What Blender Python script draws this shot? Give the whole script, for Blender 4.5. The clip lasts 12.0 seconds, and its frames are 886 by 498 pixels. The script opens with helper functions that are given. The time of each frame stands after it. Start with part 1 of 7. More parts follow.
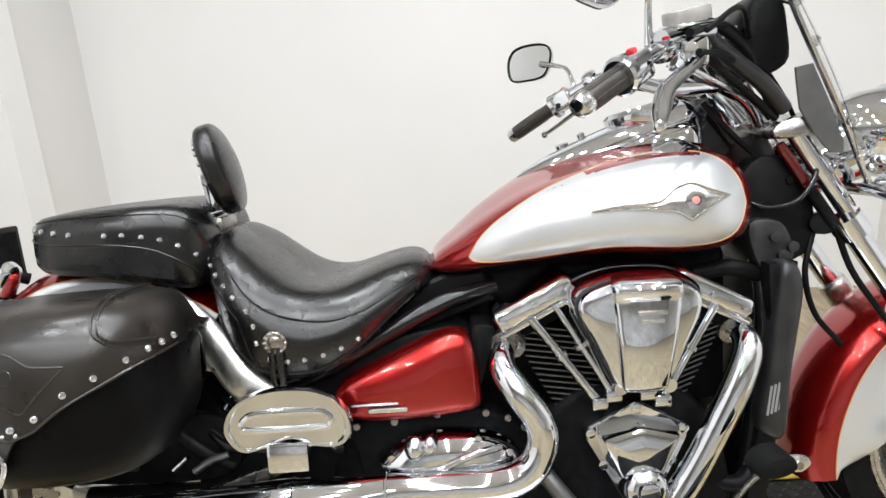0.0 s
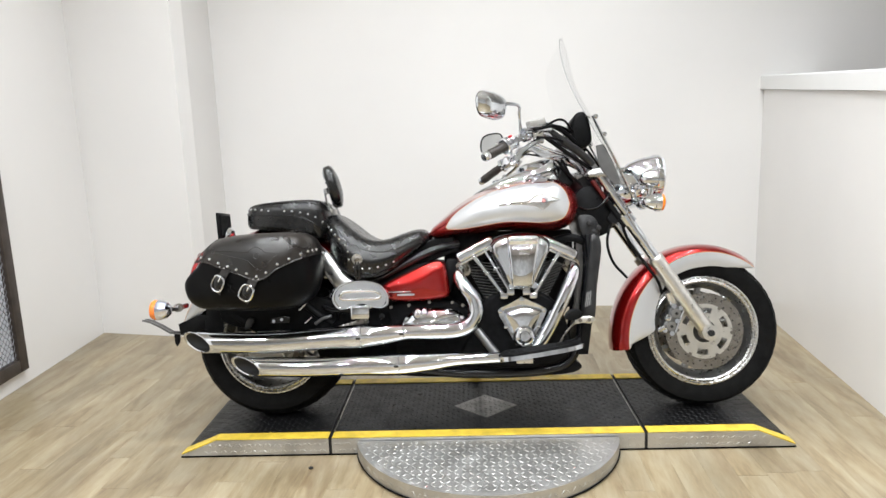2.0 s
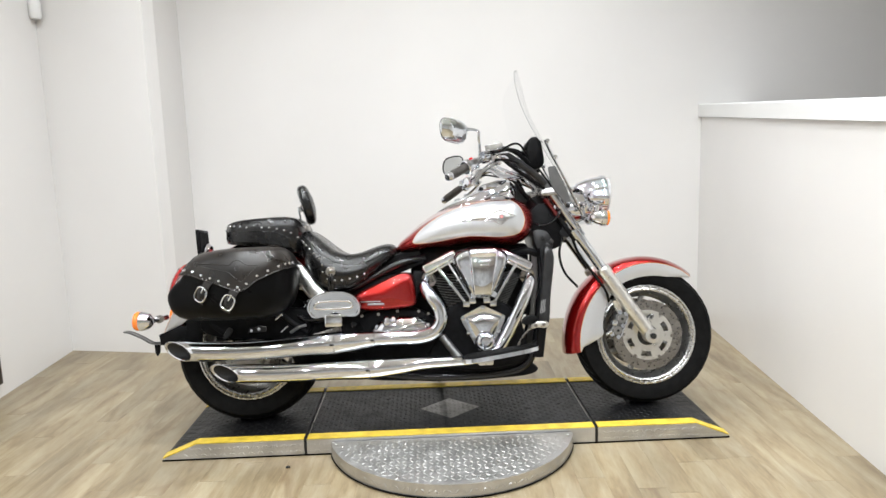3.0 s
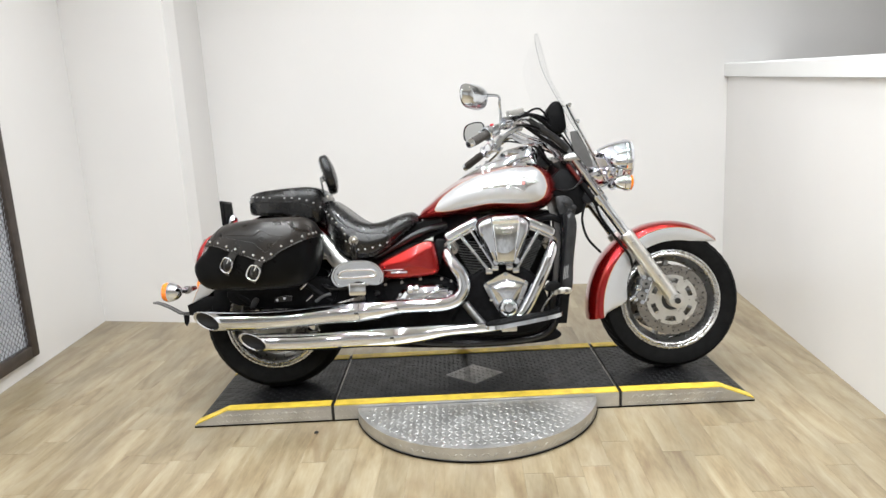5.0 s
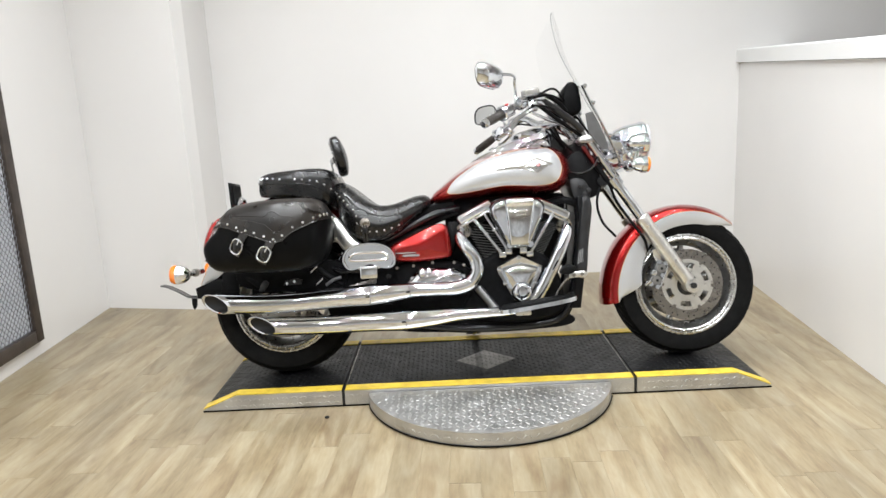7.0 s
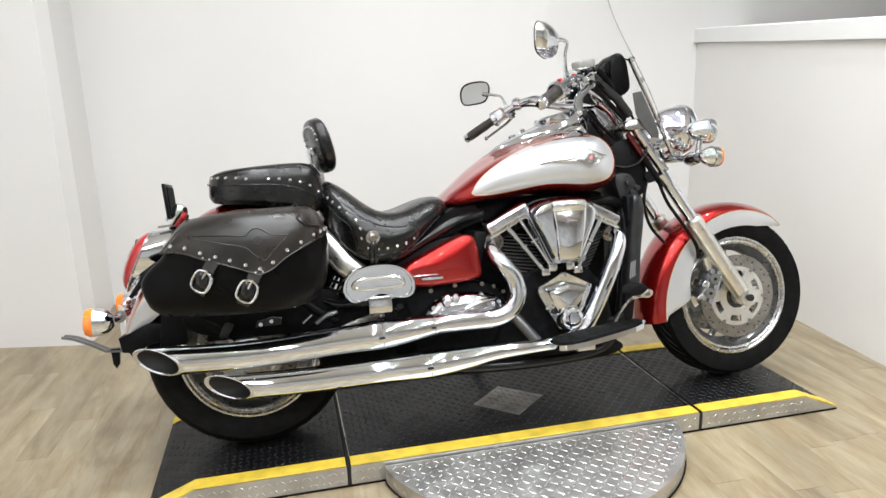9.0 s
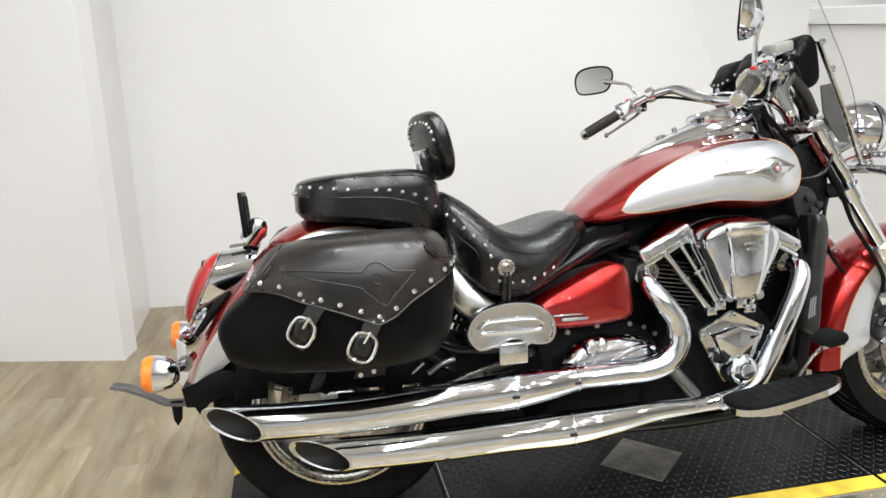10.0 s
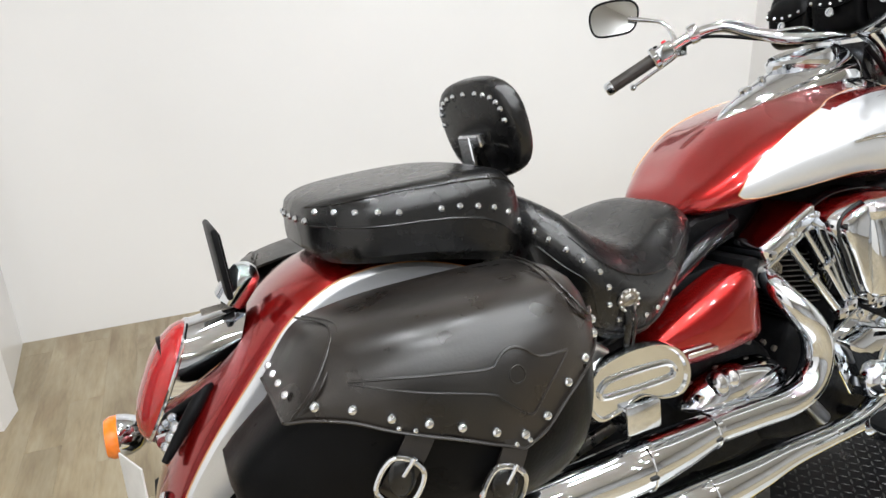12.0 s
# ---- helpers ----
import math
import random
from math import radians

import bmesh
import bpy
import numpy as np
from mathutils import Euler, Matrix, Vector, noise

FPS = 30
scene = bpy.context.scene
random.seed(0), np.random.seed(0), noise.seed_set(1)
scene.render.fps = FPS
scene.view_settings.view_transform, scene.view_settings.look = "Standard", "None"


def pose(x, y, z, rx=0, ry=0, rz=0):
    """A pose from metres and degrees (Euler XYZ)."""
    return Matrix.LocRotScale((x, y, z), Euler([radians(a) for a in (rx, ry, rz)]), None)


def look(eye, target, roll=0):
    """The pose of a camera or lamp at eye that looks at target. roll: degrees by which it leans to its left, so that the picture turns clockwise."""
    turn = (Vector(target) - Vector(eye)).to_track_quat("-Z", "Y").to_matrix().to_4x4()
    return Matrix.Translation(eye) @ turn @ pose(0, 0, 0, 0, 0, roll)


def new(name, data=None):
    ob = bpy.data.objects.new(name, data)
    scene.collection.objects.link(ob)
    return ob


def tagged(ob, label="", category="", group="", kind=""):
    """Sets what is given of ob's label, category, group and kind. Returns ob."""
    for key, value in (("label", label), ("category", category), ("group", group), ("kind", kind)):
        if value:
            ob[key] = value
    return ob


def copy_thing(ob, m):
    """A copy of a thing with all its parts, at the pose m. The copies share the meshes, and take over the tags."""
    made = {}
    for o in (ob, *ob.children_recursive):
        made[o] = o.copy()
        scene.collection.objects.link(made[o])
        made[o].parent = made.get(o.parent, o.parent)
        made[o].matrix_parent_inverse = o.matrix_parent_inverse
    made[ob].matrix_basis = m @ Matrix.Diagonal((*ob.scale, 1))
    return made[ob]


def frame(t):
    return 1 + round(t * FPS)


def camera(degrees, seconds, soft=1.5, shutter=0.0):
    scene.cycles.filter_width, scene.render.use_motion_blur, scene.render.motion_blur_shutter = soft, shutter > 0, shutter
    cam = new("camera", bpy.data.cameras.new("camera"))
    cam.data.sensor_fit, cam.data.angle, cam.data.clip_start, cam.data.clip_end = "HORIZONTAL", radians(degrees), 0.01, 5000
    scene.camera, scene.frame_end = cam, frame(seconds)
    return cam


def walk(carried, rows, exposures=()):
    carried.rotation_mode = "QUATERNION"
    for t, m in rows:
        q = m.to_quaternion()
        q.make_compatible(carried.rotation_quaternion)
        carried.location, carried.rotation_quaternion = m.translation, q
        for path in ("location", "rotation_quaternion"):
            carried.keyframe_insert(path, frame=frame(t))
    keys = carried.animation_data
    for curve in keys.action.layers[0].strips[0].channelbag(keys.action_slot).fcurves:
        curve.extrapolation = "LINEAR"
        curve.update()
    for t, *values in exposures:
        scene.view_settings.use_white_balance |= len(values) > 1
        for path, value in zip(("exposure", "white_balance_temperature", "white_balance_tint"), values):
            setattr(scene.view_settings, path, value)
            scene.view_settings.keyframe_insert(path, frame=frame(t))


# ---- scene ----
cam = camera(66.6, 12.0, soft=1.5)
PATH = [
    (0, (-0.201, -1.179, 1.206), (-0.186, 0.729, 0.608), -3.2),
    (0.5, (-0.127, -1.675, 1.182), (-0.227, 0.253, 0.66), -0.4),
    (1, (-0.137, -2.068, 1.184), (-0.202, -0.139, 0.662), 0.7),
    (1.5, (-0.1, -2.407, 1.185), (-0.199, -0.453, 0.769), -0.3),
    (2, (-0.064, -2.632, 1.213), (-0.137, -0.665, 0.858), -2.0),
    (2.5, (-0.075, -2.783, 1.21), (-0.062, -0.802, 0.932), -2.4),
    (3, (-0.091, -2.864, 1.212), (-0.04, -0.886, 0.92), -1.8),
    (4.8, (-0.098, -2.863, 1.233), (-0.129, -0.902, 0.841), -2.9),
    (5, (-0.091, -2.866, 1.216), (-0.11, -0.904, 0.83), -3.0),
    (5.5, (-0.089, -2.872, 1.19), (-0.073, -0.909, 0.808), -2.9),
    (6, (-0.098, -2.848, 1.205), (-0.071, -0.89, 0.8), -3.5),
    (6.5, (-0.116, -2.868, 1.167), (-0.138, -0.903, 0.79), -5.0),
    (7, (-0.147, -2.83, 1.163), (-0.166, -0.871, 0.761), -2.8),
    (7.2, (-0.189, -2.756, 1.165), (-0.213, -0.811, 0.701), -2.2),
    (8.8, (-0.702, -2.153, 1.145), (-0.272, -0.244, 0.729), -2.9),
    (9, (-0.731, -2.086, 1.165), (-0.283, -0.194, 0.694), -1.6),
    (9.5, (-0.852, -1.781, 1.191), (-0.472, 0.14, 0.781), -0.8),
    (10, (-0.939, -1.565, 1.185), (-0.532, 0.321, 0.66), -0.6),
    (10.5, (-1.036, -1.338, 1.23), (-0.435, 0.489, 0.681), -3.1),
    (11, (-1.111, -1.154, 1.23), (-0.641, 0.713, 0.687), -4.0),
    (11.5, (-1.1, -0.995, 1.228), (-0.585, 0.864, 0.697), -2.4),
    (12, (-1.143, -0.921, 1.197), (-0.393, 0.799, 0.505), -2.7),
]
walk(cam, [(t, look(eye, target, roll)) for t, eye, target, roll in PATH])

# ---- light ----
world = bpy.data.worlds.new("showroom")
world.use_nodes = True
world.node_tree.nodes["Background"].inputs[0].default_value = (0.9, 0.93, 1.0, 1)
world.node_tree.nodes["Background"].inputs[1].default_value = 0.15
scene.world = world
CEILING = 3.25
LAMP_GLOW, LAMP_WATTS, LAMP_SPREAD = 22.0, 13.8, 163.0
LAMPS = [(x, y) for y in (-4.6, -3.3, -2.0, -0.85, 0.15) for x in (-2.05, -1.2, -0.4, 0.4, 1.2, 2.0) if not (y > -1 and abs(x) > 1.7)]
scene.view_settings.exposure = 0.0

# ---- materials ----
def nodes_of(m):
    m.use_nodes = True
    return m.node_tree.nodes, m.node_tree.links


def material(name, colour, rough=0.5, metal=0.0, vary=0.0, scale=8.0, bump=0.0, bump_scale=60.0, coat=0.0, wear=0.0, stretch=(1, 1, 1), second=None, spec=0.5, dent=0.0, dent_scale=14.0):
    """Principled surface with colour and roughness broken up at two scales."""
    m = bpy.data.materials.new(name)
    nodes, links = nodes_of(m)
    p = nodes["Principled BSDF"]
    p.inputs["Base Color"].default_value = (*colour, 1)
    p.inputs["Roughness"].default_value = rough
    p.inputs["Metallic"].default_value = metal
    p.inputs["Coat Weight"].default_value = coat
    p.inputs["Coat Roughness"].default_value = 0.04
    p.inputs["Specular IOR Level"].default_value = spec
    co = nodes.new("ShaderNodeTexCoord")
    mp = nodes.new("ShaderNodeMapping")
    mp.inputs["Scale"].default_value = stretch
    links.new(co.outputs["Object"], mp.inputs["Vector"])
    if vary or second:
        n = nodes.new("ShaderNodeTexNoise")
        n.inputs["Scale"].default_value = scale
        n.inputs["Detail"].default_value = 6
        links.new(mp.outputs[0], n.inputs["Vector"])
        r = nodes.new("ShaderNodeValToRGB")
        r.color_ramp.elements[0].position, r.color_ramp.elements[1].position = 0.32, 0.68
        r.color_ramp.elements[0].color = (*[c * (1 - vary) for c in colour], 1)
        r.color_ramp.elements[1].color = (*(second or [min(1, c * (1 + vary)) for c in colour]), 1)
        links.new(n.outputs["Fac"], r.inputs["Fac"])
        links.new(r.outputs["Color"], p.inputs["Base Color"])
    if wear:
        n = nodes.new("ShaderNodeTexNoise")
        n.inputs["Scale"].default_value = scale * 2.3
        n.inputs["Detail"].default_value = 5
        links.new(mp.outputs[0], n.inputs["Vector"])
        g = nodes.new("ShaderNodeMapRange")
        g.inputs["To Min"].default_value, g.inputs["To Max"].default_value = max(0.01, rough - wear), rough + wear
        g.inputs["From Min"].default_value, g.inputs["From Max"].default_value = 0.3, 0.7
        links.new(n.outputs["Fac"], g.inputs["Value"])
        links.new(g.outputs[0], p.inputs["Roughness"])
    if bump:
        n = nodes.new("ShaderNodeTexNoise")
        n.inputs["Scale"].default_value = bump_scale
        n.inputs["Detail"].default_value = 4
        links.new(mp.outputs[0], n.inputs["Vector"])
        bp = nodes.new("ShaderNodeBump")
        bp.inputs["Strength"].default_value = bump
        bp.inputs["Distance"].default_value = 0.002
        links.new(n.outputs["Fac"], bp.inputs["Height"])
        links.new(bp.outputs[0], p.inputs["Normal"])
        if dent:
            n = nodes.new("ShaderNodeTexNoise")
            n.inputs["Scale"].default_value, n.inputs["Detail"].default_value = dent_scale, 2
            links.new(mp.outputs[0], n.inputs["Vector"])
            soft = nodes.new("ShaderNodeBump")
            soft.inputs["Strength"].default_value, soft.inputs["Distance"].default_value = dent, 0.02
            links.new(n.outputs["Fac"], soft.inputs["Height"])
            links.new(soft.outputs[0], bp.inputs["Normal"])
    return m


def plank_material():
    """Light limed-oak vinyl: long grain, knots, and a tone of its own for each board."""
    m = bpy.data.materials.new("oak_vinyl")
    nodes, links = nodes_of(m)
    p = nodes["Principled BSDF"]
    co = nodes.new("ShaderNodeTexCoord")
    info = nodes.new("ShaderNodeObjectInfo")
    off = nodes.new("ShaderNodeVectorMath")
    off.operation = "MULTIPLY_ADD"
    off.inputs[1].default_value = (1, 1, 1)
    com = nodes.new("ShaderNodeCombineXYZ")
    mul = nodes.new("ShaderNodeMath")
    mul.operation = "MULTIPLY"
    mul.inputs[1].default_value = 57.0
    links.new(info.outputs["Random"], mul.inputs[0])
    links.new(mul.outputs[0], com.inputs[0])
    links.new(mul.outputs[0], com.inputs[1])
    links.new(co.outputs["Object"], off.inputs[0])
    links.new(com.outputs[0], off.inputs[2])
    mp = nodes.new("ShaderNodeMapping")
    mp.inputs["Scale"].default_value = (13, 1.9, 1)
    links.new(off.outputs[0], mp.inputs["Vector"])
    n1 = nodes.new("ShaderNodeTexNoise")
    n1.inputs["Scale"].default_value, n1.inputs["Detail"].default_value = 1.3, 8
    n1.inputs["Distortion"].default_value = 0.6
    links.new(mp.outputs[0], n1.inputs["Vector"])
    n2 = nodes.new("ShaderNodeTexNoise")
    n2.inputs["Scale"].default_value, n2.inputs["Detail"].default_value = 9, 6
    links.new(mp.outputs[0], n2.inputs["Vector"])
    add = nodes.new("ShaderNodeMath")
    add.operation = "MULTIPLY_ADD"
    add.inputs[1].default_value = 0.35
    links.new(n2.outputs["Fac"], add.inputs[0])
    links.new(n1.outputs["Fac"], add.inputs[2])
    r = nodes.new("ShaderNodeValToRGB")
    e = r.color_ramp.elements
    e[0].position, e[0].color = 0.42, (0.168, 0.121, 0.067, 1)
    e[1].position, e[1].color = 0.90, (0.342, 0.290, 0.194, 1)
    mid = e.new(0.62)
    mid.color = (0.258, 0.202, 0.118, 1)
    links.new(add.outputs[0], r.inputs["Fac"])
    tone = nodes.new("ShaderNodeMapRange")
    tone.inputs["To Min"].default_value, tone.inputs["To Max"].default_value = 0.91, 1.07
    links.new(info.outputs["Random"], tone.inputs["Value"])
    mx = nodes.new("ShaderNodeVectorMath")
    mx.operation = "SCALE"
    links.new(r.outputs["Color"], mx.inputs[0])
    geo = nodes.new("ShaderNodeNewGeometry")
    wide = nodes.new("ShaderNodeMapping")
    wide.inputs["Scale"].default_value = (4.5, 1.6, 1)
    links.new(geo.outputs["Position"], wide.inputs["Vector"])
    n3 = nodes.new("ShaderNodeTexNoise")
    n3.inputs["Scale"].default_value, n3.inputs["Detail"].default_value = 1.1, 5
    links.new(wide.outputs[0], n3.inputs["Vector"])
    patch = nodes.new("ShaderNodeMapRange")
    patch.inputs["From Min"].default_value, patch.inputs["From Max"].default_value = 0.3, 0.7
    patch.inputs["To Min"].default_value, patch.inputs["To Max"].default_value = 0.80, 1.16
    links.new(n3.outputs["Fac"], patch.inputs["Value"])
    both = nodes.new("ShaderNodeMath")
    both.operation = "MULTIPLY"
    links.new(tone.outputs[0], both.inputs[0])
    links.new(patch.outputs[0], both.inputs[1])
    links.new(both.outputs[0], mx.inputs["Scale"])
    spots = nodes.new("ShaderNodeMapping")
    spots.inputs["Scale"].default_value = (9, 2.6, 1)
    links.new(off.outputs[0], spots.inputs["Vector"])
    n4 = nodes.new("ShaderNodeTexNoise")
    n4.inputs["Scale"].default_value, n4.inputs["Detail"].default_value = 0.9, 3
    n4.inputs["Distortion"].default_value = 1.2
    links.new(spots.outputs[0], n4.inputs["Vector"])
    stain = nodes.new("ShaderNodeMapRange")
    stain.inputs["From Min"].default_value, stain.inputs["From Max"].default_value = 0.56, 0.74
    stain.inputs["To Min"].default_value, stain.inputs["To Max"].default_value = 0.0, 0.62
    links.new(n4.outputs["Fac"], stain.inputs["Value"])
    brown = nodes.new("ShaderNodeMix")
    brown.data_type = "RGBA"
    links.new(stain.outputs[0], brown.inputs[0])
    links.new(mx.outputs[0], brown.inputs[6])
    brown.inputs[7].default_value = (0.150, 0.094, 0.048, 1)
    links.new(brown.outputs[2], p.inputs["Base Color"])
    p.inputs["Roughness"].default_value = 0.37
    p.inputs["Specular IOR Level"].default_value = 0.8
    bp = nodes.new("ShaderNodeBump")
    bp.inputs["Strength"].default_value, bp.inputs["Distance"].default_value = 0.15, 0.001
    links.new(n2.outputs["Fac"], bp.inputs["Height"])
    links.new(bp.outputs[0], p.inputs["Normal"])
    return m


def clear_sheet(name, tint, gloss=0.12):
    """Thin clear plastic or glass: mostly see-through, with a skin of gloss."""
    m = bpy.data.materials.new(name)
    nodes, links = nodes_of(m)
    out = nodes["Material Output"]
    nodes.remove(nodes["Principled BSDF"])
    t, g, mix, lw, pw, ad = (nodes.new(k) for k in ("ShaderNodeBsdfTransparent", "ShaderNodeBsdfGlossy", "ShaderNodeMixShader", "ShaderNodeLayerWeight", "ShaderNodeMath", "ShaderNodeMath"))
    t.inputs[0].default_value = (*tint, 1)
    g.inputs["Roughness"].default_value = gloss
    lw.inputs[0].default_value = 0.5
    pw.operation, pw.inputs[1].default_value = "POWER", 5.0
    ad.operation, ad.inputs[1].default_value, ad.inputs[2].default_value = "MULTIPLY_ADD", 0.17, 0.008
    links.new(lw.outputs["Facing"], pw.inputs[0])
    links.new(pw.outputs[0], ad.inputs[0])
    links.new(ad.outputs[0], mix.inputs[0])
    links.new(t.outputs[0], mix.inputs[1])
    links.new(g.outputs[0], mix.inputs[2])
    links.new(mix.outputs[0], out.inputs[0])
    return m


def glowing(name, colour, strength):
    m = bpy.data.materials.new(name)
    nodes, links = nodes_of(m)
    p = nodes["Principled BSDF"]
    p.inputs["Base Color"].default_value = (*colour, 1)
    p.inputs["Emission Color"].default_value = (*colour, 1)
    p.inputs["Emission Strength"].default_value = strength
    return m


CHROME = material("chrome", (0.715, 0.745, 0.79), 0.04, 1.0, wear=0.02, scale=5, bump=0.03, bump_scale=9)
STEEL = material("brushed_steel", (0.30, 0.285, 0.265), 0.30, 1.0, vary=0.1, wear=0.08, scale=30)
POLISHED = material("polished_alloy", (0.715, 0.74, 0.775), 0.10, 1.0, vary=0.02, wear=0.015, scale=12)
ALLOY = material("satin_alloy", (0.74, 0.73, 0.70), 0.34, 1.0, vary=0.06, wear=0.08, scale=25)
RED = material("candy_red", (0.325, 0.007, 0.0065), 0.24, 0.80, vary=0.05, scale=300, coat=1.0, wear=0.015)
SILVER = material("silver_paint", (0.60, 0.61, 0.625), 0.34, 0.60, vary=0.02, scale=400, coat=0.45, wear=0.01)
GOLD = material("gold_pinstripe", (0.55, 0.29, 0.12), 0.35, 0.2)
LEATHER = material("black_leather", (0.0042, 0.0041, 0.0042), 0.27, vary=0.15, scale=14, bump=0.05, bump_scale=420, wear=0.012, spec=0.5)
BAG_LEATHER = material("matt_black_leather", (0.0032, 0.0032, 0.0034), 0.34, vary=0.3, scale=10, bump=0.14, bump_scale=260, wear=0.08, spec=0.075, dent=0.10, dent_scale=9)
LEATHER_WORN = material("worn_black_leather", (0.007, 0.0064, 0.006), 0.33, vary=0.4, scale=7, bump=0.10, bump_scale=300, wear=0.09, spec=0.55, second=(0.0155, 0.0118, 0.0092), dent=0.03, dent_scale=7)
BLACK = material("black_plastic", (0.0045, 0.0045, 0.005), 0.42, vary=0.3, scale=40, bump=0.12, bump_scale=200, wear=0.06, spec=0.11)
MOUNT_DARK = material("dark_grey_mount", (0.10, 0.098, 0.096), 0.38, 0.5, vary=0.12, wear=0.06, scale=20)
CAST_BLACK = material("satin_black_casting", (0.017, 0.017, 0.018), 0.36, vary=0.3, scale=30, bump=0.1, bump_scale=220, wear=0.08, spec=0.4)
GLOSS_BLACK = material("gloss_black", (0.005, 0.005, 0.006), 0.2, spec=0.4, vary=0.2, scale=20, wear=0.06)
ENGINE_BLACK = material("engine_black", (0.004, 0.004, 0.0045), 0.5, spec=0.08, vary=0.4, scale=50, bump=0.3, bump_scale=500, wear=0.1)
# darker copy of the candy red, with the fork cover's shade in its colour
SHADED_RED = material("shaded_candy_red", (0.11, 0.004, 0.005), 0.25, 0.6, vary=0.05, scale=300, coat=1.0, wear=0.02)
RIM_ALLOY = material("cast_rim_alloy", (0.34, 0.34, 0.335), 0.32, 0.95, vary=0.12, scale=25, wear=0.08)
RIM_LIP = material("satin_rim_lip", (0.48, 0.48, 0.475), 0.26, 1.0, vary=0.08, scale=30, wear=0.06)
DARK_ALLOY = material("dark_cast_alloy", (0.19, 0.19, 0.19), 0.38, 0.9, vary=0.15, scale=25, wear=0.08)
FIN_EDGE = material("machined_fin", (0.11, 0.11, 0.11), 0.35, 0.8, vary=0.2, scale=60)
BADGE = material("satin_badge", (0.72, 0.72, 0.72), 0.16, 1.0, vary=0.15, scale=120, wear=0.06, bump=0.3, bump_scale=160)
PINK_ENAMEL = material("pale_red_enamel", (0.62, 0.27, 0.26), 0.25, vary=0.3, scale=500, coat=0.8)
PLATE_WHITE = material("white_plate_back", (0.75, 0.75, 0.74), 0.45, vary=0.08, scale=20, bump=0.1)
GRIP_RUBBER = material("faded_grip_rubber", (0.035, 0.030, 0.026), 0.42, spec=0.4, vary=0.3, scale=40, bump=0.2, bump_scale=300, wear=0.1)
SMOKED = material("smoked_reservoir", (0.30, 0.29, 0.27), 0.15, 0.0, vary=0.15, scale=30, coat=0.8)
RUBBER = material("tyre_rubber", (0.0055, 0.0055, 0.0055), 0.7, spec=0.075, vary=0.3, scale=30, bump=0.4, bump_scale=160, wear=0.1)
ORANGE = material("amber_lens", (0.85, 0.20, 0.01), 0.12, vary=0.1, scale=90, coat=1.0)
RED_LENS = material("red_lens", (0.34, 0.006, 0.007), 0.1, vary=0.1, scale=90, coat=1.0)
WHITE_LENS = material("clear_lens", (0.42, 0.43, 0.44), 0.12, vary=0.1, scale=60, coat=1.0)
MIRROR = material("mirror_glass", (0.50, 0.51, 0.505), 0.015, 1.0)
# near-black for joints and bores; also stands in for shade inside holes
DARK_HOLE = material("dark_bore", (0.006, 0.006, 0.006), 0.7, vary=0.2, scale=30)
SCREEN_CLEAR = clear_sheet("clear_polycarbonate", (0.988, 0.989, 0.990))
GAUGE_GLASS = clear_sheet("gauge_glass", (0.9, 0.92, 0.93), 0.05)
GAUGE_FACE = material("gauge_face", (0.55, 0.56, 0.55), 0.4, vary=0.15, scale=40)
LETTER_GREY = material("grey_print", (0.2, 0.2, 0.2), 0.5)
WALL_PAINT = material("white_wall_paint", (0.755, 0.74, 0.723), 0.24, vary=0.02, scale=1.2, bump=0.03, bump_scale=35)
# tone of the added unseen walls, set by what the chrome mirrors
UNSEEN_WALL_PAINT = material("grey_unseen_walls", (0.60, 0.60, 0.60), 0.6, vary=0.2, scale=1.5, bump=0.1, bump_scale=30)
TRIM_PAINT = material("white_trim_paint", (0.77, 0.77, 0.76), 0.35, vary=0.02, scale=3, bump=0.05, bump_scale=50)
CEILING_PAINT = material("white_ceiling", (0.80, 0.79, 0.77), 0.8, vary=0.03, scale=2, bump=0.2, bump_scale=120)
OAK = plank_material()
UNDERLAY = material("floor_joint", (0.27, 0.22, 0.15), 0.7, vary=0.3, scale=12)
DECK_BLACK = material("black_tread_plate", (0.005, 0.005, 0.0055), 0.37, 0.0, spec=0.19, vary=0.45, scale=7, bump=0.2, bump_scale=150, wear=0.1)
DECK_LUG = material("worn_black_lug", (0.018, 0.018, 0.0185), 0.35, 0.15, spec=0.42, vary=0.6, scale=9, wear=0.1)
DIAMOND_METAL = material("worn_dull_steel", (0.22, 0.212, 0.202), 0.38, 0.8, vary=0.3, scale=16, bump=0.2, bump_scale=90, wear=0.1)
TREAD_ALU = material("aluminium_tread_plate", (0.52, 0.515, 0.50), 0.42, 0.9, vary=0.14, scale=9, bump=0.15, bump_scale=90, wear=0.09)
YELLOW = material("yellow_safety_paint", (0.66, 0.475, 0.05), 0.48, vary=0.2, scale=22, bump=0.2, bump_scale=140, wear=0.08)
GRILLE_FRAME = material("dark_bronze_frame", (0.055, 0.043, 0.036), 0.5, 0.3, vary=0.3, scale=14, bump=0.2, bump_scale=80)
GRILLE_METAL = material("expanded_metal", (0.16, 0.16, 0.17), 0.45, 0.6, vary=0.3, scale=60)
LAMP_FACE = glowing("lamp_face", (0.96, 1.0, 1.04), LAMP_GLOW)


# ---- mesh helpers ----
def smooth_by_angle(bm, degrees=38):
    limit = radians(degrees)
    for f in bm.faces:
        f.smooth = True
    for e in bm.edges:
        e.smooth = len(e.link_faces) == 2 and e.calc_face_angle(4) < limit


